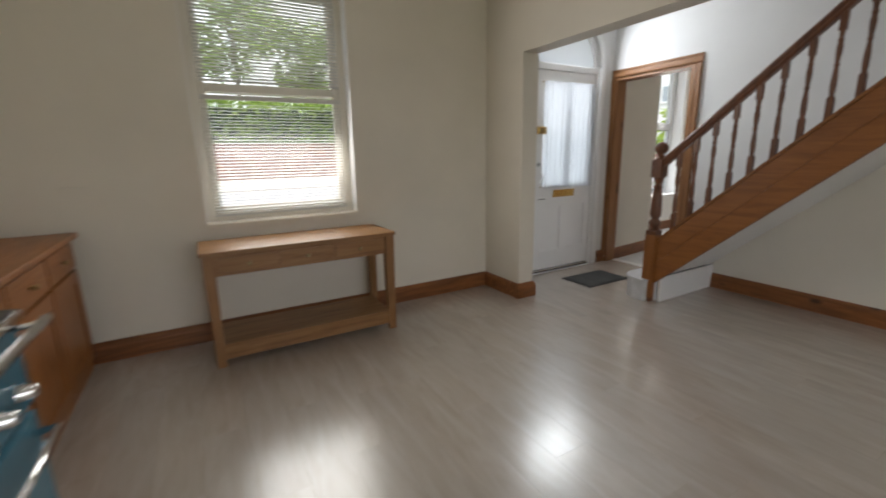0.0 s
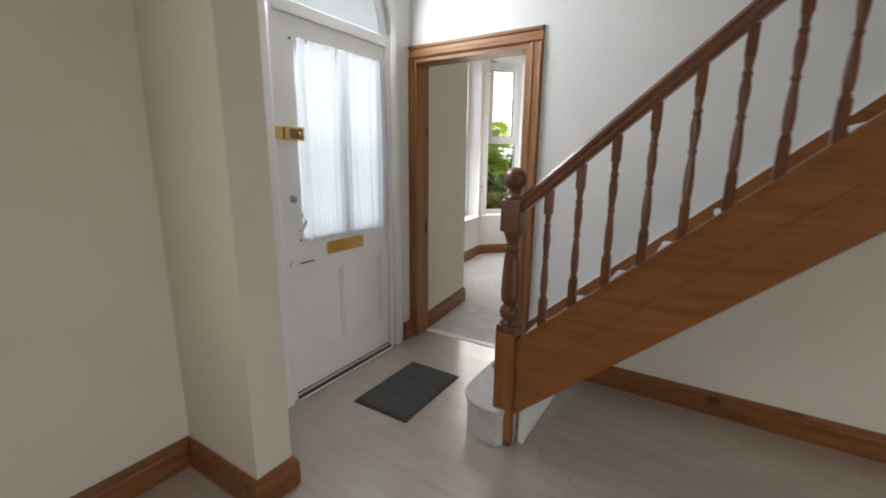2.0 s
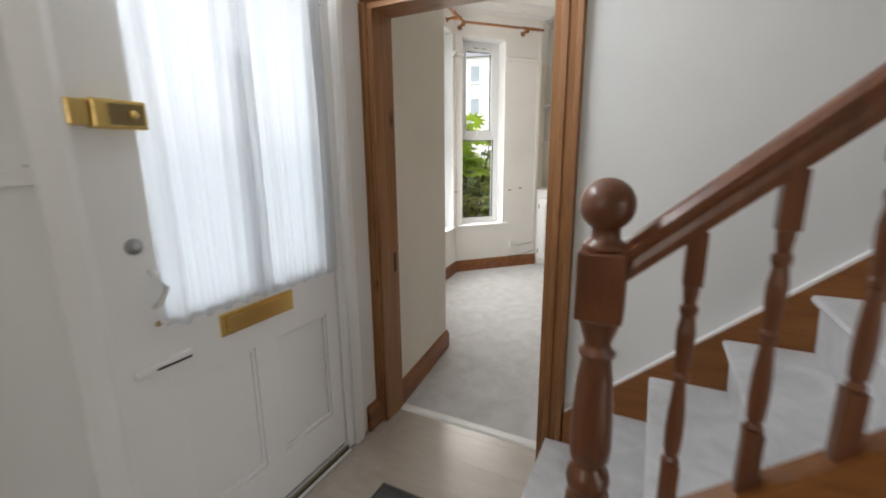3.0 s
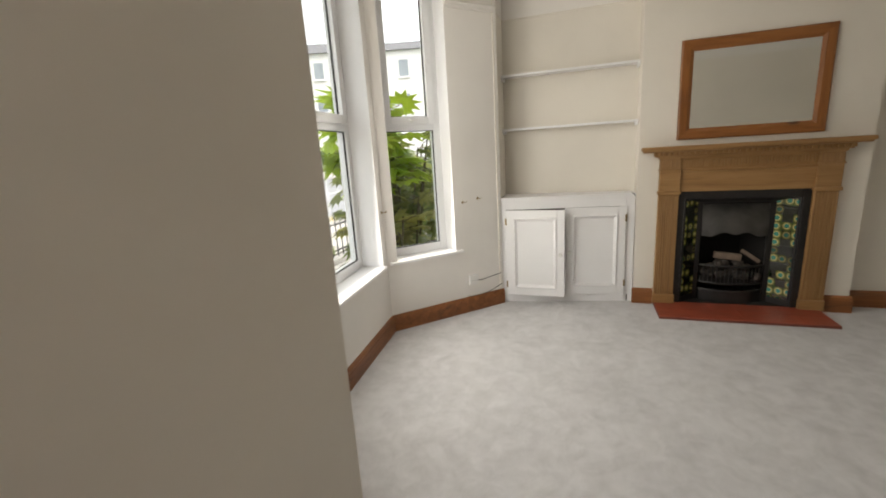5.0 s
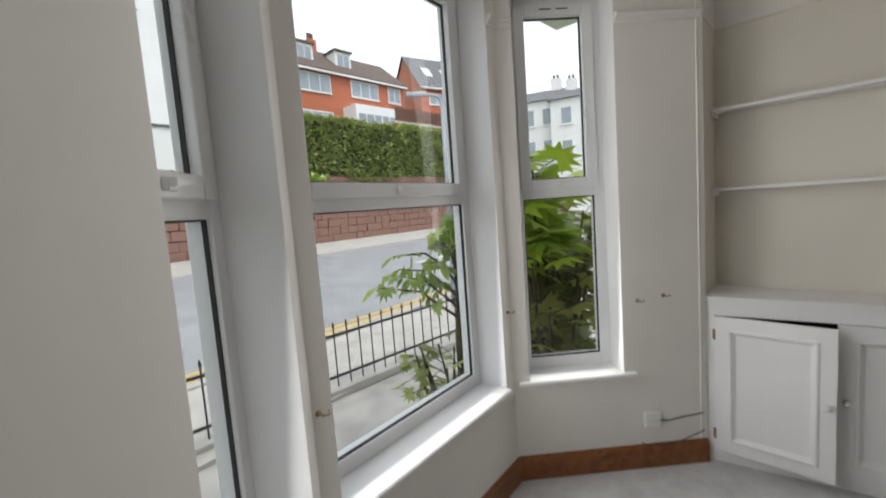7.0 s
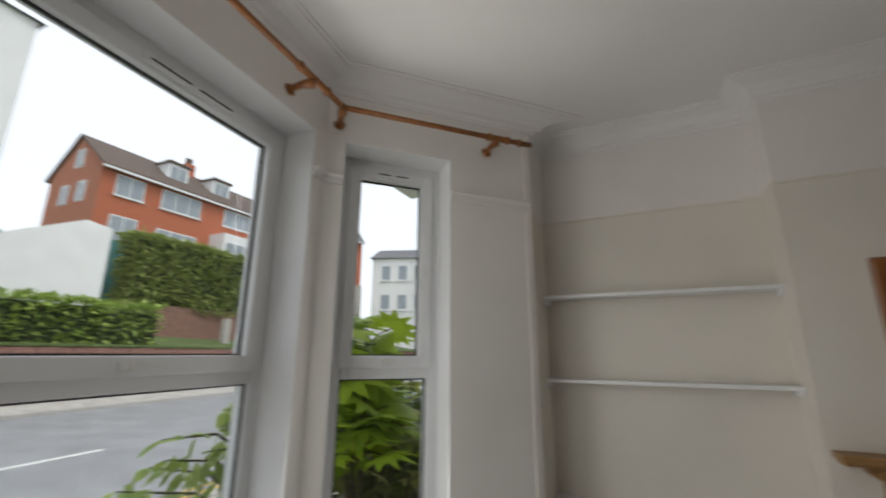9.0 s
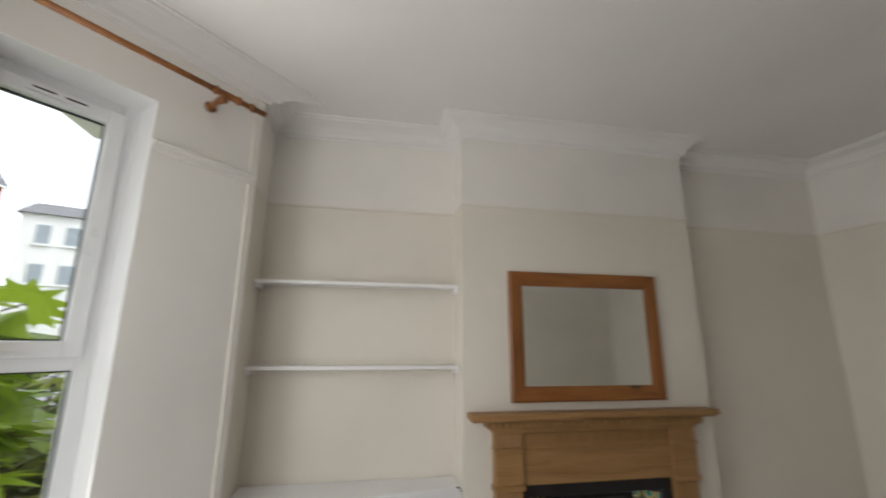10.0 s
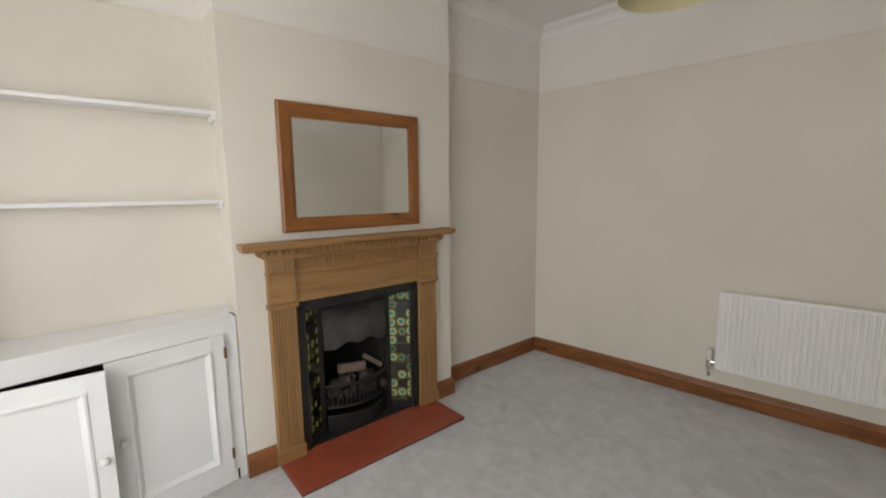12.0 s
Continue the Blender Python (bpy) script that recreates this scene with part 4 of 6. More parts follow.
# ---------------------------------------------------------------- stairs
def stairs():
    st = thing("staircase", "pine staircase with turned balusters and pale carpeted steps", "staircase", kind="structure")
    n = 13
    ytop = 2.26 - (HC - 0.25 - 0.515) / 0.9
    pts = [(2.268, string_low(2.268)), (2.268, string_top(2.268)), (ytop, string_top(ytop)), (ytop, string_low(ytop))]
    part("outer_string", prism(bmesh.new(), pts, "x", 3.042, 3.078, 0.003), WOODS["y"], st)
    # cap on the string, with a planted bead below
    cap = [(2.268, string_top(2.268) - 0.004), (2.268, string_top(2.268) + 0.022), (ytop, string_top(ytop) + 0.022), (ytop, string_top(ytop) - 0.004)]
    part("string_cap", prism(bmesh.new(), cap, "x", 3.030, 3.090, 0.004), WOODS["y"], st)
    bead = [(2.268, string_low(2.268) + 0.185), (2.268, string_low(2.268) + 0.20), (ytop, string_low(ytop) + 0.20), (ytop, string_low(ytop) + 0.185)]
    part("string_bead", prism(bmesh.new(), bead, "x", 3.0375, 3.043), WOODS["y"], st)

    def wall_line(y):
        return 0.19 + 0.9 * (2.53 - y) + 0.085
    y0 = DY0 - 0.09
    part("wall_string", prism(bmesh.new(), [(y0, 0.0), (y0, wall_line(y0)), (ytop, wall_line(ytop)), (ytop, wall_line(ytop) - 0.3), (2.25, 0.21), (2.25, 0.0)], "x", PX0 - 0.024, PX0), WOODS["y"], st)
    part("wall_string_cap", prism(bmesh.new(), [(y0, wall_line(y0)), (y0, wall_line(y0) + 0.012), (ytop, wall_line(ytop) + 0.012), (ytop, wall_line(ytop))], "x", PX0 - 0.018, PX0), M_GLOSSW, st, "white painted bead")
    for k in range(1, n):
        nose = 2.53 - 0.211 * (k - 1) + (0.05 if k > 1 else 0)
        z = 0.19 * k
        bm = bmesh.new()
        if k == 1:
            r = 0.17
            cx, cy = 2.985 + r, nose - r
            arc = [(cx + r * math.cos(a), cy + r * math.sin(a)) for a in [math.pi / 2 + math.pi / 2 * i / 10 for i in range(11)]]
            poly = [(PX0 - 0.026, nose)] + arc + [(2.985, 2.30), (3.07, 2.24), (PX0 - 0.026, 2.24)]
            prism(bm, poly, "z", 0.001, z - 0.02)
            top = [(PX0 - 0.026, nose + 0.012)] + [(cx + (r + 0.012) * math.cos(math.pi / 2 + math.pi / 2 * i / 10), cy + (r + 0.012) * math.sin(math.pi / 2 + math.pi / 2 * i / 10)) for i in range(11)] + [(2.973, 2.30), (3.07, 2.24), (PX0 - 0.026, 2.24)]
            prism(bm, top, "z", z - 0.021, z)
        else:
            prism(bm, [(nose - 0.02, z - 0.192), (nose - 0.012, z - 0.03), (nose + 0.008, z - 0.026), (nose + 0.014, z - 0.013), (nose + 0.008, z - 0.002), (nose - 0.005, z), (nose - 0.232, z), (nose - 0.232, z - 0.03), (nose - 0.04, z - 0.03), (nose - 0.04, z - 0.192)], "x", 3.080, PX0 - 0.026)
        part("carpeted_step", bm, M_STAIRC, st, "step covered in pale carpet")
    # soffit
    part("soffit", prism(bmesh.new(), [(2.19, string_low(2.19) + 0.03), (2.19, string_low(2.19) + 0.05), (ytop, string_low(ytop) + 0.05), (ytop, string_low(ytop) + 0.03)], "x", 3.080, PX0 - 0.001), M_HALL, st, "plastered underside")
    # newel post: square foot, turned shaft, square block, ball
    h = 0.0455
    nw = part("newel_post", box(boxed((-h, -h, 0), (h, h, 0.615), 0.005), (-h, -h, 1.055), (h, h, 1.195), 0.006), M_TURNED, st, m=pose(3.060, 2.292, 0))
    part("newel_foot_panel", boxed((-h - 0.001, -h - 0.001, 0.03), (h + 0.001, h + 0.001, 0.58), 0.004), WOODS["z"], nw, "lighter stained square foot")
    shaft = [(0.040, 0.612), (0.045, 0.622), (0.034, 0.632), (0.031, 0.640), (0.044, 0.655), (0.047, 0.675), (0.043, 0.695), (0.030, 0.708), (0.028, 0.716), (0.041, 0.728), (0.044, 0.76), (0.042, 0.83), (0.036, 0.92), (0.030, 0.965), (0.036, 0.972), (0.037, 0.980), (0.028, 0.988), (0.027, 1.0), (0.033, 1.02), (0.041, 1.048), (0.042, 1.058)]
    part("newel_shaft", lathe(bmesh.new(), shaft, 20), M_TURNED, nw, smooth=True)
    ball = [(0.040, 1.193), (0.043, 1.203), (0.036, 1.210), (0.028, 1.216), (0.027, 1.226)] + [(0.052 * math.sin(a), 1.283 - 0.052 * math.cos(a)) for a in [0.55 + (math.pi - 0.55) * i / 14 for i in range(15)]]
    part("ball_finial", lathe(bmesh.new(), ball, 24), M_TURNED, nw, "turned ball finial", smooth=True)

    def rail_z(y):
        return 1.155 + 0.885 * (2.27 - y)
    prof = [(-0.022, -0.028), (0.022, -0.028), (0.026, -0.012), (0.022, 0.0), (0.030, 0.010), (0.030, 0.022), (0.018, 0.034), (0, 0.038), (-0.018, 0.034), (-0.030, 0.022), (-0.030, 0.010), (-0.022, 0.0), (-0.026, -0.012)]
    bm = bmesh.new()
    a = [bm.verts.new((3.060 + u, 2.274, rail_z(2.274) + v * 1.3)) for u, v in prof]
    b = [bm.verts.new((3.060 + u, ytop, rail_z(ytop) + v * 1.3)) for u, v in prof]
    for i in range(len(prof)):
        bm.faces.new((a[i], b[i], b[(i + 1) % len(prof)], a[(i + 1) % len(prof)]))
    bm.faces.new(a), bm.faces.new(b[::-1])
    part("handrail", bm, M_TURNED, st)
    q = 0.0165
    for k in range(20):
        y = 2.137 - 0.1245 * k
        if y < ytop + 0.1:
            break
        zb, zt = string_top(y) + 0.012, rail_z(y) - 0.03
        L = zt - zb
        bm = boxed((-q, -q, 0), (q, q, 0.13), 0.002)
        box(bm, (-q, -q, L - 0.10), (q, q, L), 0.002)
        c0, c1 = 0.13, L - 0.10
        s = c1 - c0
        pr = [(0.013, 0), (0.0155, 0.02), (0.011, 0.045), (0.0145, 0.07), (0.0165, 0.17), (0.0155, 0.30), (0.0105, 0.47), (0.0145, 0.49), (0.0145, 0.51), (0.0105, 0.53), (0.0155, 0.66), (0.0165, 0.75), (0.012, 0.83), (0.0155, 0.86), (0.0155, 0.885), (0.0105, 0.90), (0.014, 0.97), (0.014, 1.0)]
        lathe(bm, [(r, c0 + t * s) for r, t in pr], 12)
        part("baluster", bm, M_TURNED, st, m=pose(3.060, y, zb))


stairs()


# ---------------------------------------------------------------- living room: alcove, fireplace
def alcove_shelf(z, label):
    x0 = CX + 0.085
    sh = thing("shelf", label, "shelf", pose(0, 0, z), group="alcove shelves")
    part("board", boxed((x0, CY1 + 0.002, -0.009), (AX - 0.002, AY - 0.002, 0.009), 0.002), M_GLOSSW, sh)
    part("batten", boxed((x0 + 0.02, AY - 0.022, -0.035), (AX - 0.002, AY - 0.002, -0.009), 0.002), M_GLOSSW, sh)
    part("batten", boxed((x0 + 0.02, CY1 + 0.002, -0.035), (AX - 0.002, CY1 + 0.02, -0.009), 0.002), M_GLOSSW, sh)


alcove_shelf(2.020, "thin white painted upper alcove shelf, empty")
alcove_shelf(1.560, "thin white painted lower alcove shelf, empty")


def cupboard():
    """Built-in cupboard across the alcove: its front runs at a slant, one door stands ajar."""
    a, b = Vector((7.555, 3.565)), Vector((7.738, 2.441))
    L = (b - a).length
    m = along(a, b)                    # local x along the front, local y into the cupboard
    inv = m.inverted()
    cb = thing("alcove_cupboard", "white painted built-in cupboard with one door ajar", "cupboard", m)
    H, T = 0.945, 0.022
    corners = [inv @ Vector((x, y, 0)) for x, y in ((7.555, AY - 0.003), (7.555, 3.565), (7.738, CY1 + 0.003), (AX - 0.003, CY1 + 0.003), (AX - 0.003, AY - 0.003))]
    poly = [(p.x, p.y) for p in corners]
    poly[1] = (poly[1][0], poly[1][1] - 0.012)
    poly[2] = (poly[2][0], poly[2][1] - 0.012)
    part("top", prism(bmesh.new(), poly, "z", H - 0.0, H + T, 0.003), M_GLOSSW, cb, "white painted top board, chipped at the edge")
    fr = boxed((0.0, 0, 0.075), (0.045, 0.022, H), 0.002)
    box(fr, (L - 0.075, 0, 0.075), (L - 0.002, 0.022, H), 0.002)
    box(fr, (0.045, 0, H - 0.085), (L - 0.075, 0.022, H))
    box(fr, (0.0, 0, 0.0), (L - 0.002, 0.022, 0.075), 0.002)
    part("face_frame", fr, M_GLOSSW, cb)
    # black sheet paints the shade seen through the ajar door and the joints
    part("inside", boxed((0.02, 0.20, 0.01), (L - 0.03, 0.212, H - 0.01)), M_SOOT_SHADE, cb, "black sheet for the shaded cupboard inside")
    dw = (L - 0.12) / 2

    def leaf(name, m2, hinge_left, label):
        z0, z1 = 0.078, H - 0.0868
        w = dw - 0.003
        st = 0.068
        ob = part(name, boxed((0, -0.007, z0), (w, 0, z1), 0.001), M_GLOSSW, cb, label, m=m2)
        for x in (0, w - st):
            part("stile", boxed((x, -0.020, z0), (x + st, -0.0065, z1), 0.002), M_GLOSSW, ob)
        for z in (z0, z1 - st):
            part("rail", boxed((st - 0.0005, -0.0195, z), (w - st + 0.0005, -0.0065, z + st), 0.001), M_GLOSSW, ob)
        prof = [(-0.004, -0.019), (-0.001, -0.026), (0.008, -0.029), (0.014, -0.025), (0.019, -0.017), (0.027, -0.012), (0.030, -0.0068), (-0.004, -0.0068)]
        for i in range(2):
            za, s = (z0 + st, 1) if i == 0 else (z1 - st, -1)
            part("panel_moulding", prism(bmesh.new(), [(y, za + s * u) for u, y in prof], "x", st - 0.003, w - st + 0.003), M_GLOSSW, ob)
            xa = st if i == 0 else w - st
            part("panel_moulding", prism(bmesh.new(), [(xa + s * u, y) for u, y in prof], "z", z0 + st - 0.003, z1 - st + 0.003), M_GLOSSW, ob)
        kx = w - 0.034 if hinge_left else 0.034
        part("knob", lathe(bmesh.new(), [(0.008, 0), (0.008, 0.010), (0.017, 0.018), (0.019, 0.026), (0.014, 0.034), (0.004, 0.037)], 16, pose(kx, -0.019, 0.47, 90)), M_PLASTIC, ob, "white round knob", True)
        hx = 0.0 if hinge_left else w
        for z in (z0 + 0.1, z1 - 0.1):
            part("hinge", boxed((hx - 0.008, -0.0235, z - 0.030), (hx + 0.006, -0.018, z + 0.030), 0.001), M_DULLBRASS, ob, "small tarnished hinge")
    leaf("door", pose(0.047, -0.001, 0, 0, 0, -11), True, "cupboard door standing ajar")
    leaf("door", pose(0.047 + dw, -0.001, 0), False, "closed cupboard door")
    part("chip", tube(bmesh.new(), [(L - 0.035, -0.010, H + T + 0.0005), (L - 0.018, -0.0125, H + T - 0.004), (L - 0.010, -0.013, H + 0.001)], 0.0035, 6), M_SOOT_SHADE, cb, "dark chip in the corner of the top")
    part("gap", boxed((L - 0.052, -0.002, 0.004), (L - 0.043, 0.001, 0.062)), M_SOOT_SHADE, cb, "dark open joint in the plinth")


cupboard()


def tile_material():
    """Glazed art tiles: dark green ground with turquoise roundels and olive leaves."""
    m, n, l, b = material("green_glazed_tile", (0.05, 0.10, 0.03), 0.12)
    v = coords(n, l)
    vo = n.new("ShaderNodeTexVoronoi")
    vo.inputs["Scale"].default_value = 15
    vo.inputs["Randomness"].default_value = 0.18
    l.new(v, vo.inputs["Vector"])
    rings = ramp(n, l, vo.outputs["Distance"], [(0.0, (0.10, 0.30, 0.22)), (0.10, (0.03, 0.20, 0.15)), (0.21, (0.05, 0.27, 0.20)), (0.25, (0.012, 0.05, 0.03)), (0.29, (0.50, 0.47, 0.20)), (0.37, (0.36, 0.34, 0.11)), (0.43, (0.13, 0.13, 0.03)), (0.60, (0.035, 0.065, 0.018))])
    dark = ramp(n, l, vo.outputs["Color"], [(0.40, (0.022, 0.032, 0.014)), (0.50, (1, 1, 1))])
    l.new(mix(n, l, 1.0, rings, dark, "MULTIPLY"), b.inputs["Base Color"])
    bump(n, l, b, vo.outputs["Distance"], 0.25, 0.003)
    b.inputs["Coat Weight"].default_value = 0.6
    return m


M_TILE = tile_material()


def fireplace():
    yc = (1.09 + 2.28) / 2
    sx = 7.655                       # face of the surround
    fs = thing("fire_surround", "waxed pine fire surround with fluted legs and dentil shelf", "fire surround", pose(0, yc, 0))
    W = (2.28 - 1.09) / 2
    O = (2.13 - 1.24) / 2
    top = 0.972
    for s in (-1, 1):
        y0, y1 = s * O, s * W
        lo, hi = min(y0, y1), max(y0, y1)
        leg = boxed((sx + 0.012, lo, 0.022), (CX, hi, top), 0.002)
        part("leg", leg, MANTEL["z"], fs)
        nfl = 9
        if s < 0:
            reed = finish(tube(bmesh.new(), [(sx + 0.011, 0, 0.11), (sx + 0.011, 0, top - 0.03)], 0.0062, 8), "reed", MANTEL["z"])
            small = finish(tube(bmesh.new(), [(sx - 0.004, 0, 1.165), (sx - 0.004, 0, 1.225)], 0.005, 6), "small_reed", MANTEL["z"])
        for i in range(nfl):
            part("reed", reed, None, fs, m=pose(0, lo + (hi - lo) * (i + 0.5) / nfl, 0))
        part("plinth", boxed((sx - 0.002, lo - 0.008, 0.021), (CX, hi + 0.008, 0.10), 0.004), MANTEL["y"], fs)
        part("capital", boxed((sx - 0.008, lo - 0.010, top - 0.02), (CX, hi + 0.010, top + 0.008), 0.004), MANTEL["y"], fs)
        part("corner_block", boxed((sx - 0.004, lo, top + 0.008), (CX, hi, 1.235), 0.003), MANTEL["y"], fs)
        for i in range(9):
            part("small_reed", small, None, fs, m=pose(0, lo + 0.008 + (hi - lo - 0.016) * (i + 0.5) / 9, 0))
        part("block_bead", boxed((sx - 0.012, lo - 0.006, 1.145), (CX, hi + 0.006, 1.160), 0.003), MANTEL["y"], fs)
    part("frieze_board", boxed((sx + 0.016, -O, top), (CX, O, 1.235)), MANTEL["y"], fs)
    part("frieze_bead", prism(bmesh.new(), [(sx + 0.016, 1.128), (sx + 0.006, 1.132), (sx + 0.004, 1.142), (sx + 0.016, 1.150)], "y", -O, O), MANTEL["y"], fs)
    k = 46
    flute = finish(boxed((sx + 0.008, -0.006, 1.168), (sx + 0.017, 0.006, 1.222), 0.001), "flute", MANTEL["z"])
    for i in range(k):
        part("flute", flute, None, fs, m=pose(0, -O + 0.01 + (2 * O - 0.02) * (i + 0.5) / k, 0))
    # shelf mouldings
    full = (2.398 - 0.931) / 2
    steps_ = [(sx - 0.012, W + 0.010, 1.235, 1.252), (sx - 0.026, W + 0.035, 1.252, 1.262)]
    for x, hw, z0, z1 in steps_:
        part("bed_moulding", boxed((x, -hw, z0), (CX, hw, z1), 0.003), MANTEL["y"], fs)
    part("dentil_board", boxed((sx - 0.026, -W - 0.045, 1.262), (CX, W + 0.045, 1.290)), MANTEL["y"], fs)
    me = finish(boxed((sx - 0.040, -0.009, 1.264), (sx - 0.024, 0.009, 1.287), 0.002), "dentil", MANTEL["z"])
    nd = 34
    for i in range(nd):
        part("dentil", me, None, fs, m=pose(0, -W - 0.035 + (2 * W + 0.07) * (i + 0.5) / nd, 0))
    part("shelf_moulding", prism(bmesh.new(), [(sx - 0.026, 1.290), (sx - 0.044, 1.294), (sx - 0.048, 1.304), (CX, 1.304), (CX, 1.290)], "y", -full + 0.012, full - 0.012), MANTEL["y"], fs)
    part("mantel_shelf", boxed((sx - 0.062, -full, 1.304), (CX, full, 1.334), 0.006), MANTEL["y"], fs)

    # cast-iron insert
    ins = thing("cast_iron_fireplace", "black cast-iron fireplace with green tiled cheeks and coal grate", "fireplace", pose(0, yc, 0.0))
    fx = 7.690
    fb = bmesh.new()
    for p, q in (((fx, -O + 0.002, 0.022), (fx + 0.018, -O + 0.055, top - 0.002)), ((fx, O - 0.055, 0.022), (fx + 0.018, O - 0.002, top - 0.002)), ((fx, -O + 0.055, top - 0.065), (fx + 0.018, O - 0.055, top - 0.002))):
        box(fb, p, q, 0.004)
    part("front_frame", fb, M_BLACK, ins)
    for s in (-1, 1):
        bd = tube(bmesh.new(), [(fx - 0.001, s * (O - 0.050), 0.03), (fx - 0.001, s * (O - 0.050), top - 0.06)], 0.005, 6)
        part("frame_bead", bd, M_BLACK, ins)
    ix, iy = fx + 0.13, 0.235          # inner arch plane and half width
    for s in (-1, 1):
        p0 = Vector((fx + 0.012, s * (O - 0.055), 0))
        p1 = Vector((ix, s * (iy + 0.035), 0))
        d = (p1 - p0)
        ang = math.degrees(math.atan2(d.y, d.x))
        mm = pose(p0.x, p0.y, 0, 0, 0, ang)
        L = d.length
        part("cheek", boxed((0, -0.004 if s > 0 else -0.012, 0.022), (L, 0.012 if s > 0 else 0.004, top - 0.06)), M_BLACK, ins, m=mm)
        th = (top - 0.06 - 0.10) / 5.5
        z = 0.075
        for i in range(6):
            h = th if i < 5 else th / 2
            yy = (-0.010, -0.004) if s > 0 else (0.004, 0.010)
            bb = boxed((0.012, yy[0], z + 0.001), (L - 0.012, yy[1], z + h - 0.001), 0.0015)
            part("tile", bb, M_TILE, ins, "glazed green patterned tile", m=mm)
            z += h
    part("head_plate", prism(bmesh.new(), [(fx + 0.012, top - 0.062), (ix, 0.86), (ix + 0.02, 0.86), (fx + 0.03, top - 0.05)], "y", -O + 0.055, O - 0.055), M_BLACK, ins)
    ar = bmesh.new()
    for s in (-1, 1):
        box(ar, (ix - 0.008, s * iy, 0.022), (ix + 0.02, s * (iy + 0.045), 0.88), 0.006)
    box(ar, (ix - 0.008, -iy, 0.845), (ix + 0.02, iy, 0.885), 0.004)
    part("inner_frame", ar, M_BLACK, ins)
    # hood: bulging plate with a scalloped lower edge
    hb = bmesh.new()
    nu, nv = 22, 10
    grid = []
    for j in range(nv + 1):
        v = j / nv
        row = []
        for i in range(nu + 1):
            u = -1 + 2 * i / nu
            low = 0.575 - 0.05 * (1 - abs(u)) ** 0.8 * 0.0 + 0.035 * (1 - u * u) - 0.012 * math.cos(u * 9)
            z = 0.850 + (low - 0.850) * v
            x = ix + 0.012 - 0.075 * math.sin(v * math.pi * 0.62) * (1 - 0.55 * u * u)
            row.append(hb.verts.new((x, u * iy, z)))
        grid.append(row)
    for j in range(nv):
        for i in range(nu):
            hb.faces.new((grid[j][i], grid[j][i + 1], grid[j + 1][i + 1], grid[j + 1][i]))
    part("hood", hb, M_HOOD, ins, "worn grey cast hood", True)
    part("fire_back", boxed((AX + 0.24, -0.34, 0.0), (AX + 0.262, 0.34, 1.0)), M_SOOT_SHADE, ins)
    for s in (-1, 1):
        part("side_brick", prism(bmesh.new(), [(ix + 0.02, s * iy), (AX + 0.24, s * 0.16), (AX + 0.24, s * 0.34), (ix + 0.02, s * 0.34)], "z", 0.02, 0.9), M_SOOT_SHADE, ins)
    part("fire_top", boxed((ix + 0.03, -0.34, 0.90), (AX + 0.24, 0.34, 0.94)), M_SOOT_SHADE, ins)
    part("hearth_back", boxed((fx + 0.02, -0.40, 0.0), (AX + 0.24, 0.40, 0.021)), M_SOOT_SHADE, ins)
    # grate
    gx = fx + 0.045
    arc = [(gx + 0.075 * (u * u) + 0.0, u * (iy - 0.01)) for u in [-1 + 2 * i / 16 for i in range(17)]]
    for z, r in ((0.335, 0.010), (0.185, 0.010), (0.12, 0.008)):
        part("grate_rail", tube(bmesh.new(), [(x, y, z) for x, y in arc], r, 8), M_BLACK, ins)
    for i in range(1, 16):
        x, y = arc[i]
        part("grate_bar", tube(bmesh.new(), [(x, y, 0.185), (x - 0.006, y, 0.26), (x, y, 0.335)], 0.0055, 6), M_BLACK, ins)
    part("ash_front", prism(bmesh.new(), [(x - 0.004, y) for x, y in arc] + [(x + 0.008, y) for x, y in arc[::-1]], "z", 0.022, 0.115), M_BLACK, ins, "black ash-pan front")
    part("grate_bed", boxed((ix - 0.02, -iy + 0.01, 0.18), (AX + 0.2, iy - 0.01, 0.24)), M_SOOT_SHADE, ins)
    rng = random.Random(31)
    co = thing("coals", "ashen imitation coals heaped in the grate", "coals", pose(0, yc, 0), kind="stuff")
    cbm = bmesh.new()
    for i in range(46):
        u = rng.uniform(-0.19, 0.19)
        p = (ix + rng.uniform(-0.055, 0.10), u, 0.235 + 0.14 * (1 - (u / 0.22) ** 2) * rng.random())
        r = bmesh.ops.create_icosphere(cbm, subdivisions=1, radius=rng.uniform(0.022, 0.038), matrix=pose(*p, rng.uniform(0, 180), rng.uniform(0, 180), 0))
        for v in r["verts"]:
            v.co += Vector((rng.uniform(-1, 1), rng.uniform(-1, 1), rng.uniform(-1, 1))) * 0.007
    part("coal", cbm, M_COAL, co)
    part("log", box(bmesh.new(), (-0.10, -0.022, -0.03), (0.10, 0.022, 0.03), 0.01, pose(ix + 0.03, 0.02, 0.40, 6, -6, 84)), M_LOG, co, "pale ceramic ember block")
    part("log", box(bmesh.new(), (-0.08, -0.014, -0.016), (0.08, 0.014, 0.016), 0.006, pose(ix + 0.04, -0.15, 0.40, 15, -35, 70)), M_LOG, co)

    # hearth of quarry tiles
    he = thing("hearth", "red quarry-tiled hearth before the fireplace", "hearth", pose(0, 0, 0))
    part("bed", boxed((7.346, 1.108, 0.0), (fx + 0.02, 2.276, 0.016)), plain("hearth_joint", (0.16, 0.05, 0.035), 0.8), he)
    rows_, cols_ = 2, 6
    y0, y1, x0, x1 = 1.108, 2.276, 7.346, fx + 0.015
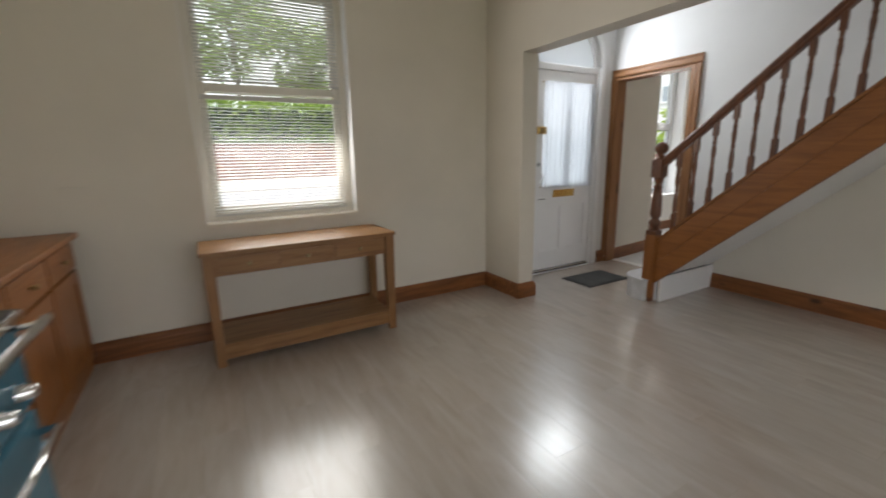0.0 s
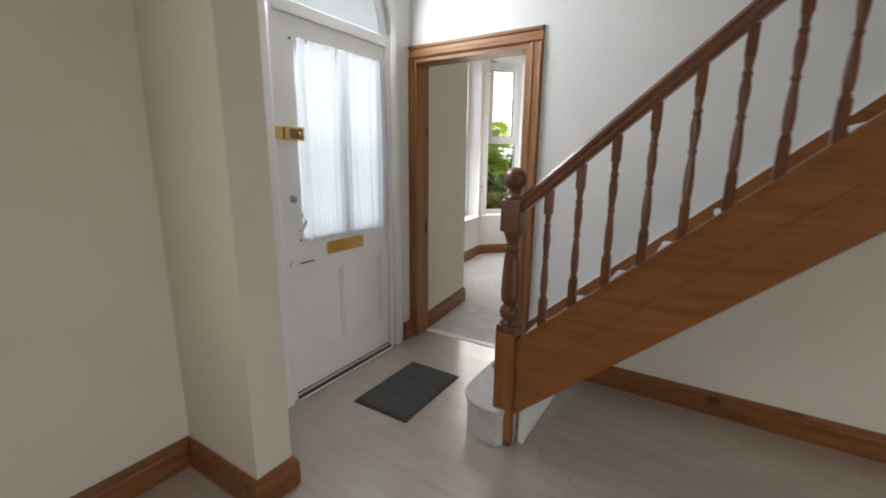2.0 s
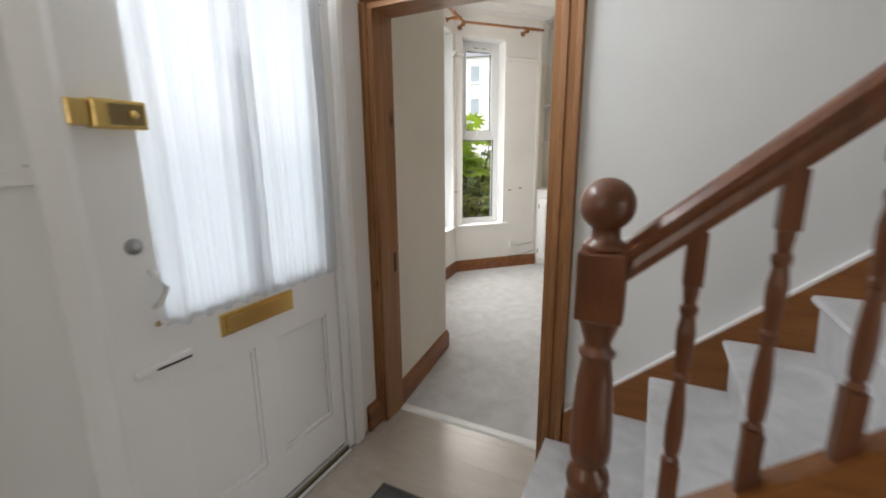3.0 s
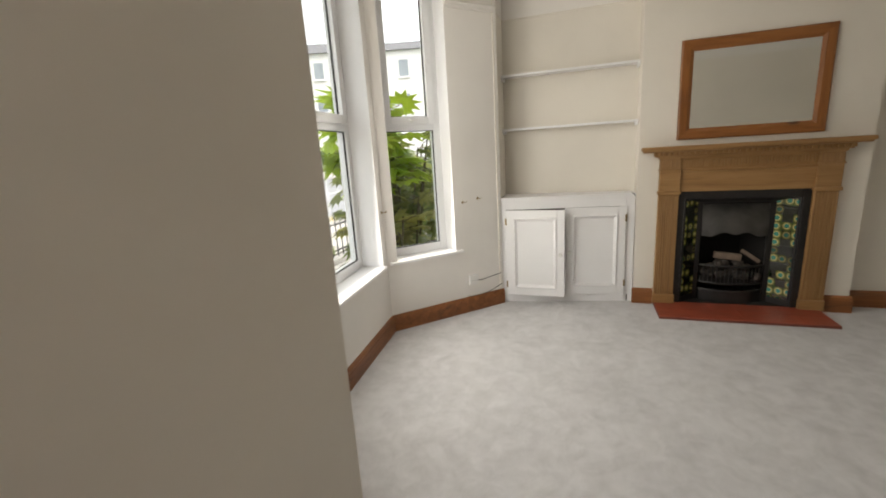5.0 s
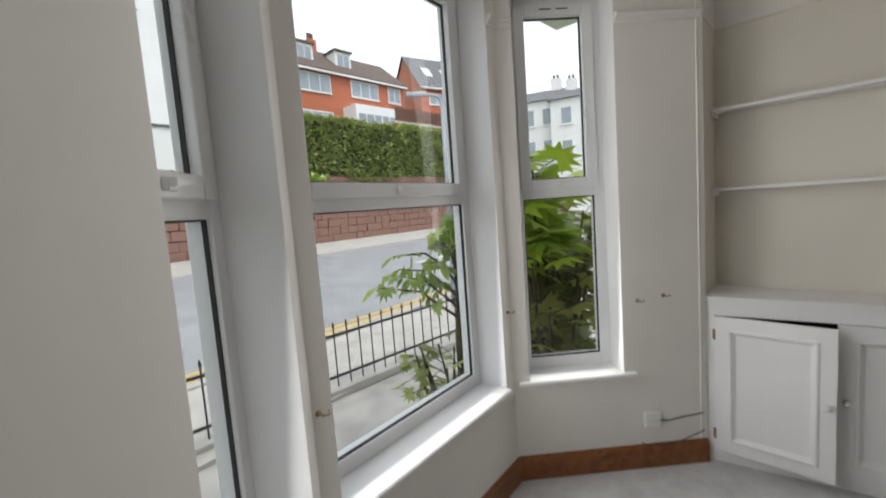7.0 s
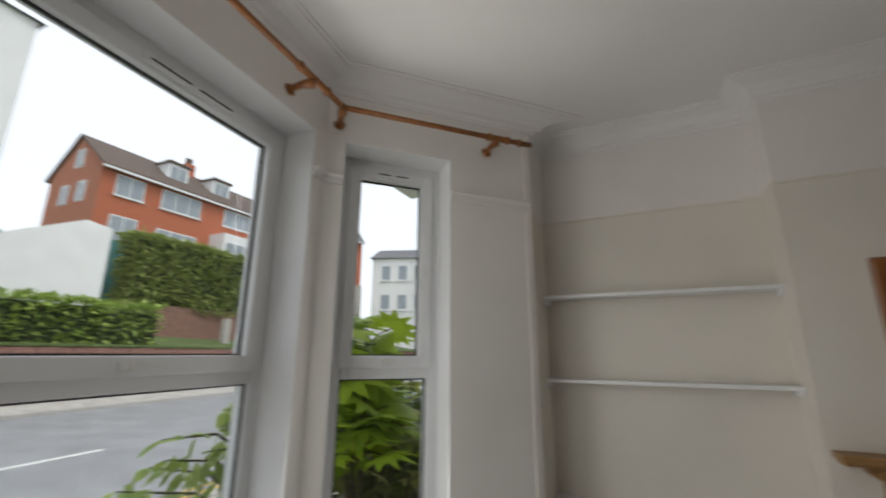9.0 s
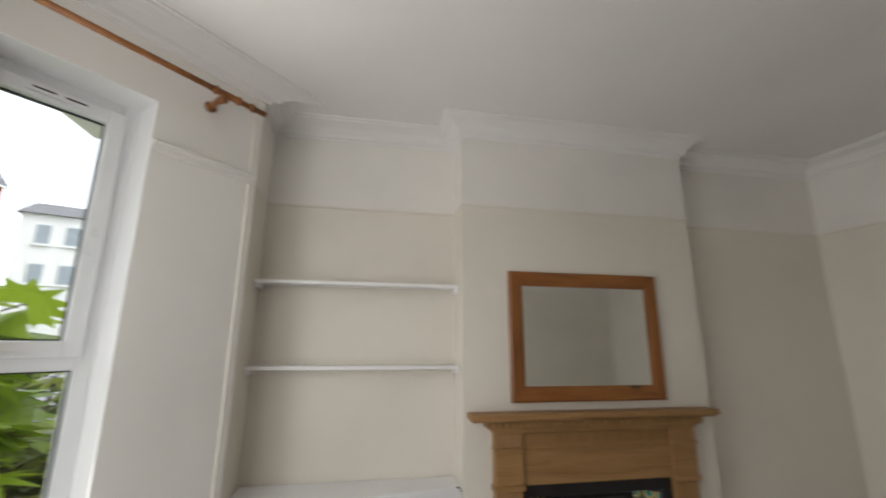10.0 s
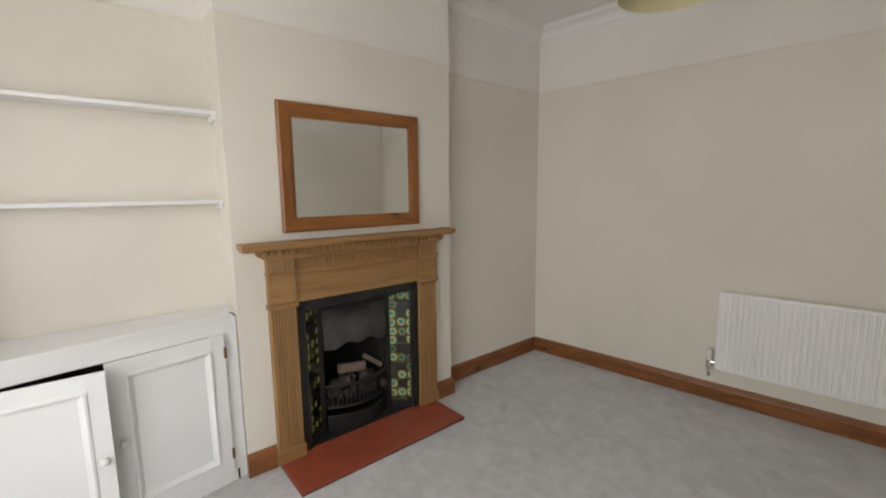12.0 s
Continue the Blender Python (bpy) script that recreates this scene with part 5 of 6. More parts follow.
    for i in range(cols_):
        for j in range(rows_):
            part("tile", boxed((x0 + (x1 - x0) * j / rows_ + 0.001, y0 + (y1 - y0) * i / cols_ + 0.001, 0.014), (x0 + (x1 - x0) * (j + 1) / rows_ - 0.001, y0 + (y1 - y0) * (i + 1) / cols_ - 0.001, 0.023 + 0.0006 * ((i * 7 + j * 3) % 3)), 0.0015), M_QUARRY, he)


fireplace()


def wall_mirror():
    y0, y1, z0, z1 = 1.217, 2.170, 1.378, 2.106
    w, h = y1 - y0, z1 - z0
    mi = thing("wall_mirror", "large mirror in a knotty honey pine frame over the mantel", "mirror", pose(CX - 0.004, (y0 + y1) / 2, z0))
    fw, t = 0.088, 0.026
    prof = [(0, 0), (0, 0.020), (0.010, 0.028), (0.060, 0.024), (0.078, 0.014), (fw, 0.010), (fw, 0)]

    def rail(name, pts, axis):
        bm = bmesh.new()
        rows = [[bm.verts.new((-d, p[0] + (o[0] * u), p[1] + (o[1] * u))) for u, d in prof] for p, o in pts]
        for j in range(len(prof)):
            bm.faces.new((rows[0][j], rows[1][j], rows[1][(j + 1) % len(prof)], rows[0][(j + 1) % len(prof)]))
        bm.faces.new(rows[0]), bm.faces.new(rows[1][::-1])
        part(name, bm, MIRRORW[axis], mi)
    a, b = -w / 2, w / 2
    rail("frame_top", (((a, h), (1, -1)), ((b, h), (-1, -1))), "y")
    rail("frame_bottom", (((a, 0), (1, 1)), ((b, 0), (-1, 1))), "y")
    rail("frame_side", (((a, 0), (1, 1)), ((a, h), (1, -1))), "z")
    rail("frame_side", (((b, 0), (-1, 1)), ((b, h), (-1, -1))), "z")
    part("glass", boxed((-0.012, a + fw - 0.004, fw - 0.004), (-0.006, b - fw + 0.004, h - fw + 0.004)), M_MIRROR, mi, "silvered mirror glass")
    part("backing", boxed((-0.006, a + 0.01, 0.01), (-0.001, b - 0.01, h - 0.01)), MIRRORW["y"], mi)


wall_mirror()


def lampshade():
    ls = thing("ceiling_lamp", "cream drum lampshade hanging from the ceiling", "ceiling lamp", pose(6.04, 1.225, 0))
    r, z0, z1 = 0.197, 2.34, 2.575
    bm = bmesh.new()
    n = 48
    rings = [[bm.verts.new((rr * math.cos(2 * math.pi * i / n), rr * math.sin(2 * math.pi * i / n), z)) for i in range(n)] for rr, z in ((r, z0), (r, z1), (r - 0.003, z1), (r - 0.003, z0))]
    for k in range(4):
        a, b = rings[k], rings[(k + 1) % 4]
        for i in range(n):
            bm.faces.new((a[i], a[(i + 1) % n], b[(i + 1) % n], b[i]))
    part("shade", bm, M_SHADE, ls, "cream cloth drum shade", True)
    for z in (z0, z1):
        part("shade_ring", tube(bmesh.new(), [((r + 0.0005) * math.cos(2 * math.pi * i / 40), (r + 0.0005) * math.sin(2 * math.pi * i / 40), z) for i in range(41)], 0.0028, 6), M_SHADE, ls)
    for i in range(3):
        a = 2 * math.pi * i / 3
        part("spoke", tube(bmesh.new(), [(0.02 * math.cos(a), 0.02 * math.sin(a), z1 - 0.03), (r * math.cos(a), r * math.sin(a), z1 - 0.005)], 0.002, 6), M_PLASTIC, ls)
    part("lamp_holder", lathe(bmesh.new(), [(0.02, z1 - 0.10), (0.022, z1 - 0.04), (0.012, z1 - 0.02), (0.006, z1)], 14), M_PLASTIC, ls, smooth=True)
    bulb = [(0.010, z1 - 0.10), (0.014, z1 - 0.12)] + [(0.030 * math.sin(a), z1 - 0.155 + 0.030 * math.cos(a)) for a in [0.5 + 2.5 * i / 10 for i in range(11)]]
    part("bulb", lathe(bmesh.new(), bulb[::-1], 16), M_PLASTIC, ls, "unlit white bulb", True)
    part("flex", tube(bmesh.new(), [(0, 0, z1 - 0.01), (0, 0, LC - 0.03)], 0.0035, 6), M_PLASTIC, ls)
    part("ceiling_rose", lathe(bmesh.new(), [(0.012, LC - 0.04), (0.045, LC - 0.022), (0.05, LC - 0.001)], 20), M_PLASTIC, ls, smooth=True)


lampshade()


def radiator():
    x0, x1, z0, z1 = 5.03, 6.235, 0.285, 0.875
    y0 = BY + 0.035
    ra = thing("radiator", "white ridged panel radiator on the wall", "radiator", pose(AX, BY, 0, 0, 0, math.degrees(math.atan2(BY - BYW, AX - PX1))) @ pose(0.05 - AX, -BY, -0.02))
    w = x1 - x0
    n = int(w / 0.0333)
    pts = []
    for i in range(n):
        a = x0 + 0.014 + (w - 0.028) * i / n
        s = (w - 0.028) / n
        pts += [(a, 0.040), (a + s * 0.22, 0.052), (a + s * 0.62, 0.052), (a + s * 0.84, 0.040)]
    prof = [(x0, 0.0), (x0, 0.036)] + pts + [(x1, 0.036), (x1, 0.0)]
    bm = prism(bmesh.new(), [(x, y0 + y) for x, y in prof], "z", z0 + 0.022, z1 - 0.022)
    part("panel", bm, M_RAD, ra)
    part("top_edge", boxed((x0, y0, z1 - 0.024), (x1, y0 + 0.046, z1), 0.008), M_RAD, ra)
    part("bottom_edge", boxed((x0, y0, z0), (x1, y0 + 0.046, z0 + 0.024), 0.008), M_RAD, ra)
    for x in (x0, x1):
        part("end_edge", boxed((x - 0.007, y0, z0), (x + 0.007, y0 + 0.046, z1), 0.006), M_RAD, ra)
    for x in (x0 + 0.2, x1 - 0.2):
        part("bracket", boxed((x - 0.015, BY, z0 + 0.1), (x + 0.015, y0 + 0.002, z1 - 0.1)), M_RAD, ra)
    vx = x1 + 0.05
    vy = y0 + 0.02
    va = part("valve", tube(bmesh.new(), [(x1 - 0.005, vy, z0 + 0.045), (vx, vy, z0 + 0.045)], 0.010, 10), M_CHROME, ra, "chrome radiator valve")
    part("valve_body", lathe(bmesh.new(), [(0.010, z0 - 0.01), (0.016, z0 + 0.0), (0.016, z0 + 0.065), (0.012, z0 + 0.075)], 14, pose(vx, vy, 0)), M_CHROME, va, smooth=True)
    part("valve_cap", lathe(bmesh.new(), [(0.018, z0 + 0.07), (0.022, z0 + 0.08), (0.021, z0 + 0.135), (0.016, z0 + 0.145)], 16, pose(vx, vy, 0)), M_PLASTIC, va, "white valve head", True)
    part("pipe", tube(bmesh.new(), [(vx, vy, z0), (vx, vy, z0 - 0.05), (vx, vy - 0.012, z0 - 0.068), (vx, BY - 0.004, z0 - 0.072)], 0.0075, 10), M_STEEL, ra)


radiator()


def curtain_pole():
    z = 2.800
    off = -0.115
    pts = [on(B0, B1, 0.15, off), on(B0, B1, LEN_L - 0.05, off), None, None, on(B2, B3, 0.05, off), on(B2, B3, LEN_R - 0.06, off)]
    cp = thing("curtain_pole", "honey-coloured wooden curtain pole round the bay", "curtain pole")
    mat = MIRRORW["x"]
    left, right = on(B1, B2, 0.09, off), on(B1, B2, LEN_F - 0.07, off)
    for a, b in ((pts[0], pts[1]), (left, right), (pts[4], pts[5])):
        part("pole", tube(bmesh.new(), [(*a, z), (*b, z)], 0.0135, 10), mat, cp, smooth=True)

    def collar(p, q, wide=0.13):
        p, q = Vector((*p, z)), Vector((*q, z))
        d = (q - p).normalized()
        rr = [(0.0, 0.015), (0.006, 0.021), (0.014, 0.021), (0.018, 0.016), (wide - 0.018, 0.016), (wide - 0.014, 0.021), (wide - 0.006, 0.021), (wide, 0.015)]
        part("joint_collar", tube(bmesh.new(), [p + d * s for s, _ in rr], [r for _, r in rr], 12), mat, cp, smooth=True)
    collar(on(B1, B2, LEN_F - 0.37, off), right, 0.20)
    collar(left, on(B1, B2, 0.3, off))
    collar(on(B2, B3, LEN_R - 0.32, off), pts[5])
    collar(on(B0, B1, 0.28, off), pts[0])
    for a in (on(B2, B3, LEN_R - 0.13, off), pts[4], pts[1]):
        part("ring", lathe(bmesh.new(), [(0.012, -0.012), (0.022, -0.006), (0.022, 0.006), (0.012, 0.012)], 12, pose(*a, z, 90)), mat, cp)

    def bracket(p, w):
        p, w = Vector((*p, z)), Vector((*w, z - 0.03))
        part("bracket", tube(bmesh.new(), [p + Vector((0, 0, -0.012)), p + Vector((0, 0, -0.026)), (p + w) / 2 + Vector((0, 0, -0.004)), w], [0.020, 0.022, 0.015, 0.013], 8), mat, cp, smooth=True)
        part("bracket_rose", lathe(bmesh.new(), [(0.026, 0.0), (0.028, 0.006), (0.016, 0.016)], 14, Matrix.Translation(w) @ (p - w).normalized().to_track_quat("Z", "Y").to_matrix().to_4x4()), mat, cp, smooth=True)
    bracket(on(B1, B2, LEN_F - 0.28, off), on(B1, B2, LEN_F - 0.28))
    bracket(on(B1, B2, 0.16, off), on(B1, B2, 0.16))
    bracket(on(B2, B3, LEN_R - 0.27, off), on(B2, B3, LEN_R - 0.27, 0))
    bracket(on(B0, B1, 0.33, off), on(B0, B1, 0.33, 0))
    bracket(pts[4], on(B2, B3, 0.05, 0))


curtain_pole()


# small fittings in the bay
def hook(p, out, name="tieback_hook"):
    h = thing(name, "small tarnished brass tie-back hook", "hook", Matrix.Translation(p) @ Vector(out).to_track_quat("Z", "Y").to_matrix().to_4x4(), group="tie-back hooks")
    part("rose", lathe(bmesh.new(), [(0.011, 0), (0.011, 0.003), (0.005, 0.005), (0.004, 0.010)], 12), M_DULLBRASS, h, smooth=True)
    part("arm", tube(bmesh.new(), [(0, 0, 0.008), (0, 0, 0.030), (0.008, 0.003, 0.040), (0.020, 0.005, 0.036), (0.024, 0.006, 0.024)], 0.0032, 6), M_DULLBRASS, h, smooth=True)


nR = (-0.681, -0.732, 0)
nL = (0.727, -0.686, 0)
for s, z in ((0.714, 0.978), (0.864, 0.996)):
    x, y = on(B2, B3, s, 0)
    hook((x, y, z), nR)
hook((*on(B1, B2, LEN_F - 0.035), 0.98), (0.09, -1, 0))
hook((*on(B1, B2, 0.022), 0.955), (0.09, -1, 0))
for s, z in ((LS0 - 0.03, 0.955), (LS0 - 0.05, 0.87)):
    x, y = on(B0, B1, s, 0)
    hook((x, y, z), nL)

sk_m = along(B2, B3) @ pose(0.776, 0, 0.288)
so = thing("junction_box", "white plastic telephone junction box with a black cable", "junction box", sk_m)
part("case", boxed((-0.045, -0.028, -0.045), (0.045, 0.0, 0.045), 0.006), M_PLASTIC, so)
part("cover_line", boxed((-0.040, -0.0295, -0.004), (0.040, -0.0275, -0.002)), M_STEEL, so)
part("cable", tube(bmesh.new(), [(0.045, -0.010, -0.010), (0.09, -0.012, -0.020), (0.16, -0.008, -0.012), (0.31, -0.006, 0.004)], 0.003, 6), M_CABLE, so, "black cable")
part("cable", tube(bmesh.new(), [(-0.07, -0.030, -0.125), (-0.04, -0.030, -0.143), (0.06, -0.028, -0.146), (0.16, -0.028, -0.138), (0.31, -0.012, -0.10)], 0.003, 6), M_CABLE, so, "black cable")


# ---------------------------------------------------------------- hall
def door_mat():
    dm = thing("door_mat", "grey ribbed door mat on the floor by the door", "door mat", pose(3.18, 2.965, 0))
    w, d = 0.285, 0.185
    part("rubber_border", boxed((-w, -d, 0.0), (w, d, 0.007), 0.002), M_MATEDGE, dm)
    rib = finish(boxed((-w + 0.018, -0.0042, 0.006), (w - 0.018, 0.0042, 0.0125), 0.0015), "rib", M_MAT)
    n = 34
    for i in range(n):
        part("rib", rib, None, dm, m=pose(0, -d + 0.022 + (2 * d - 0.044) * i / (n - 1), 0))


door_mat()


def switch(m, label, toggles):
    s = thing("light_switch", label, "light switch", m)
    w = 0.075 if toggles > 1 else 0.043
    part("plate", boxed((-w, -0.009, -0.043), (w, 0.0, 0.043), 0.004), M_PLASTIC, s)
    for i in range(toggles):
        x = (i - (toggles - 1) / 2) * 0.05
        part("rocker", box(bmesh.new(), (x - 0.010, -0.013, -0.016), (x + 0.010, -0.008, 0.016), 0.002), M_PLASTIC, s)
    for x in (-w + 0.013, w - 0.013):
        part("screw", lathe(bmesh.new(), [(0.0035, 0), (0.003, 0.001)], 8, pose(x, -0.009, 0, 90)), M_STEEL, s)


switch(pose(2.55, FY, 1.365), "white double light switch beside the front door", 2)
bp = solo("blanking_plate", boxed((-0.075, -0.008, -0.043), (0.075, 0.0, 0.043), 0.004), M_WALL, "painted-over double blanking plate on the wall", "wall plate", pose(-0.86, FY, 1.08))


# ---------------------------------------------------------------- dining room
def console_table():
    x0, x1, y0, y1, H = -0.270, 0.965, 2.905, 3.345, 0.735
    t = thing("console_table", "honey oak console table with three drawers and a low shelf", "console table", pose((x0 + x1) / 2, (y0 + y1) / 2, 0))
    w, d = (x1 - x0) / 2, (y1 - y0) / 2
    part("tabletop", boxed((-w, -d, H - 0.024), (w, d, H), 0.004), OAK["x"], t)
    lx, ly = w - 0.045, d - 0.035
    for sx in (-1, 1):
        for sy in (-1, 1):
            bm = bmesh.new()
            a, b = 0.026, 0.033
            lo = [bm.verts.new((sx * lx + p * a, sy * ly + q * a, 0)) for p, q in ((-1, -1), (1, -1), (1, 1), (-1, 1))]
            hi = [bm.verts.new((sx * lx + p * b, sy * ly + q * b, H - 0.024)) for p, q in ((-1, -1), (1, -1), (1, 1), (-1, 1))]
            for i in range(4):
                bm.faces.new((lo[i], lo[(i + 1) % 4], hi[(i + 1) % 4], hi[i]))
            bm.faces.new(lo[::-1]), bm.faces.new(hi)
            bmesh.ops.bevel(bm, geom=bm.edges[:], offset=0.003, segments=2, affect="EDGES")
            part("leg", bm, OAK["z"], t)
    az0, az1 = H - 0.155, H - 0.026
    part("apron", boxed((-lx, -ly - 0.012, az0), (lx, -ly + 0.008, az1), 0.002), OAK["x"], t)
    part("apron", boxed((-lx, ly - 0.008, az0), (lx, ly + 0.012, az1), 0.002), OAK["x"], t)
    for s in (-1, 1):
        part("apron", boxed((s * lx - 0.01, -ly, az0), (s * lx + 0.01, ly, az1), 0.002), OAK["y"], t)
    for i in range(3):
        a = -lx + 0.045 + i * (2 * lx - 0.09) / 3 + 0.008
        b = a + (2 * lx - 0.09) / 3 - 0.016
        dr = part("drawer_front", boxed((a, -ly - 0.018, az0 + 0.018), (b, -ly - 0.010, az1 - 0.018), 0.002), OAK["x"], t)
        part("knob", lathe(bmesh.new(), [(0.006, 0), (0.006, 0.008), (0.013, 0.014), (0.012, 0.022), (0.004, 0.025)], 12, pose((a + b) / 2, -ly - 0.018, (az0 + az1) / 2, 90)), M_DULLBRASS, dr, "small dark knob", True)
    part("shelf", boxed((-lx + 0.01, -ly - 0.02, 0.125), (lx - 0.01, ly + 0.015, 0.147), 0.003), OAK["x"], t)
    part("shelf_apron", boxed((-lx + 0.02, -ly - 0.012, 0.045), (lx - 0.02, -ly + 0.006, 0.125), 0.002), OAK["x"], t)


console_table()


def sideboard():
    x1, y0, y1, H = -0.90, 1.75, 3.38, 0.86
    x0 = LEFT + 0.02
    s = thing("sideboard", "honey oak sideboard with panelled doors", "sideboard", pose(0, 0, 0))
    part("carcass", boxed((x0, y0 + 0.02, 0.06), (x1 - 0.022, y1 - 0.01, H - 0.03), 0.003), MIRRORW["z"], s)
    part("top", boxed((x0, y0, H - 0.03), (x1 + 0.025, y1, H), 0.006), MIRRORW["y"], s)
    part("plinth", boxed((x0, y0 + 0.03, 0), (x1 - 0.03, y1 - 0.02, 0.06)), MIRRORW["y"], s)
    n = 3
    for i in range(n):
        a = y0 + 0.05 + i * (y1 - y0 - 0.09) / n
        b = a + (y1 - y0 - 0.09) / n - 0.02
        part("drawer", boxed((x1 - 0.022, a, 0.67), (x1, b, 0.81), 0.003), MIRRORW["y"], s)
        d = part("door", boxed((x1 - 0.022, a, 0.09), (x1 - 0.008, b, 0.65), 0.003), MIRRORW["z"], s)
        fr = bmesh.new()
        for p, q in (((x1 - 0.010, a, 0.09), (x1, a + 0.07, 0.65)), ((x1 - 0.010, b - 0.07, 0.09), (x1, b, 0.65)), ((x1 - 0.010, a + 0.07, 0.09), (x1, b - 0.07, 0.16)), ((x1 - 0.010, a + 0.07, 0.58), (x1, b - 0.07, 0.65))):
            box(fr, p, q, 0.002)
        part("door_frame", fr, MIRRORW["z"], d)
        part("knob", lathe(bmesh.new(), [(0.007, 0), (0.007, 0.01), (0.015, 0.016), (0.012, 0.026)], 12, pose(x1, (a + b) / 2, 0.74, 0, 90)), M_DULLBRASS, s, "small dark knob", True)


sideboard()


def range_cooker():
    x1, y0, y1, H = -0.665, 0.72, 1.62, 0.90
    x0 = -1.30
    c = thing("range_cooker", "blue enamelled range cooker with a chrome towel rail", "range cooker", pose(0, 0, 0))
    part("body", boxed((x0, y0, 0.08), (x1 - 0.03, y1, H - 0.03), 0.006), M_BLUE, c)
    part("plinth", boxed((x0 + 0.02, y0 + 0.02, 0), (x1 - 0.08, y1 - 0.02, 0.08)), M_HOB, c)
    part("hob", boxed((x0, y0, H - 0.03), (x1, y1, H), 0.006), M_HOB, c, "black glossy hob")
    part("hob_trim", boxed((x1 - 0.002, y0, H - 0.028), (x1 + 0.006, y1, H - 0.006), 0.002), M_CHROME, c)
    part("control_panel", boxed((x1 - 0.03, y0 + 0.01, 0.64), (x1 - 0.008, y1 - 0.01, 0.86), 0.004), M_BLUE, c)
    for i in range(6):
        y = y0 + 0.12 + i * 0.135
        k = part("knob", lathe(bmesh.new(), [(0.022, 0), (0.024, 0.008), (0.019, 0.014), (0.017, 0.036), (0.013, 0.040)], 16, pose(x1 - 0.008, y, 0.705, 0, 90)), M_CHROME, c, "chrome control knob", True)
    for a, b in ((y0 + 0.02, (y0 + y1) / 2 - 0.01), ((y0 + y1) / 2 + 0.01, y1 - 0.02)):
        d = part("oven_door", boxed((x1 - 0.03, a, 0.12), (x1 - 0.006, b, 0.62), 0.008), M_BLUE, c)
        part("door_handle", tube(bmesh.new(), [(x1 - 0.006, a + 0.04, 0.57), (x1 + 0.04, a + 0.04, 0.57), (x1 + 0.04, b - 0.04, 0.57), (x1 - 0.006, b - 0.04, 0.57)], 0.010, 8), M_CHROME, d, "chrome handle", True)
    part("towel_rail", tube(bmesh.new(), [(x1 + 0.055, y0 + 0.02, 0.865), (x1 + 0.055, y1 - 0.01, 0.865)], 0.012, 10), M_CHROME, c, "chrome towel rail", True)
    for y in (y0 + 0.06, y1 - 0.05):
        part("rail_bracket", tube(bmesh.new(), [(x1 - 0.01, y, 0.855), (x1 + 0.055, y, 0.865)], 0.008, 8), M_CHROME, c)


range_cooker()

# ---------------------------------------------------------------- outdoors: ground, road, street
def ground_z(y):
    """The street climbs a little towards the far side and more beyond it."""
    if y < 9.0:
        return -0.42
    if y < 16.5:
        return -0.42 + 0.58 * (y - 9.0) / 7.5
    return 0.16 + 0.16 * (y - 16.5)


# the street runs at a slight angle to the house
STREET = pose(9.5, 9.3, 0, 0, 0, 7) @ pose(-9.5, -9.3, 0)


def strip(name, y0, y1, z_off, mat, label, category, x0=-60.0, x1=90.0):
    bm = prism(bmesh.new(), [(y0, ground_z(y0) + z_off), (y1, ground_z(y1) + z_off), (y1, ground_z(y1) + z_off - 0.12), (y0, ground_z(y0) + z_off - 0.12)], "x", x0, x1)
    return structure(name, bm, mat, label, category, m=None if name == "garden" else STREET)


bm = bmesh.new()
ys = [-400, 4.0, 9.0, 16.5, 18.9, 19.0, 40, 60, 400]
zs = [-0.5, -0.5, -0.52, 0.06, 0.10, 1.75, 5.2, 6.5, 6.5]
row = [[bm.verts.new((x, y, z)) for y, z in zip(ys, zs)] for x in (-400, -60, 90, 400)]
for a, b in zip(row, row[1:]):
    for j in range(len(ys) - 1):
        bm.faces.new((a[j], b[j], b[j + 1], a[j + 1]))
structure("ground", bm, M_GRASS, "rough grass and soil sloping up across the street", "ground", m=STREET)
strip("road", 9.1, 16.4, 0.0, M_TARMAC, "damp grey tarmac road", "road")
strip("pavement_near", 7.2, 8.95, 0.07, M_PAVE, "worn grey paved footway", "pavement")
strip("kerb_near", 8.95, 9.1, 0.10, M_KERB, "pale kerb stones", "kerb")
strip("kerb_far", 16.4, 16.55, 0.09, M_KERB, "pale kerb stones", "kerb")
strip("pavement_far", 16.55, 18.6, -0.02, M_PAVE, "brownish paved footway across the road", "pavement")
strip("garden", 4.5, 6.9, 0.03, M_PAVE, "pale paved front garden", "garden", 3.0, 14.0)
strip("yellow_line", 9.35, 9.43, 0.006, M_YELLOW, "yellow painted road line", "road marking")
strip("yellow_line", 9.55, 9.63, 0.006, M_YELLOW, "yellow painted road line", "road marking")
for i in range(7):
    strip("centre_dash", 12.55, 12.65, 0.006, M_WHITEPAINT, "white painted centre dash", "road marking", 2.2 + 6.2 * i, 4.6 + 6.2 * i)


def railings():
    fence = thing("railing_fence", "black painted iron railings on a low kerb", "railings", pose(0, 7.02, -0.40))
    part("kerb", boxed((3.5, -0.10, 0), (14, 0.08, 0.10), 0.01), M_KERB, fence, "low stone kerb")
    for z in (0.20, 0.66):
        part("rail", boxed((3.5, -0.012, z), (14, 0.006, z + 0.03), 0.003), M_IRON, fence)
    me = finish(lathe(tube(bmesh.new(), [(0, 0, 0.1), (0, 0, 0.76)], 0.009, 6), [(0.014, 0.76), (0.016, 0.775), (0.004, 0.82)], 6), "bar", M_IRON)
    for i in range(62):
        part("bar", me, None, fence, m=pose(3.6 + i * 0.165, 0, 0))


railings()


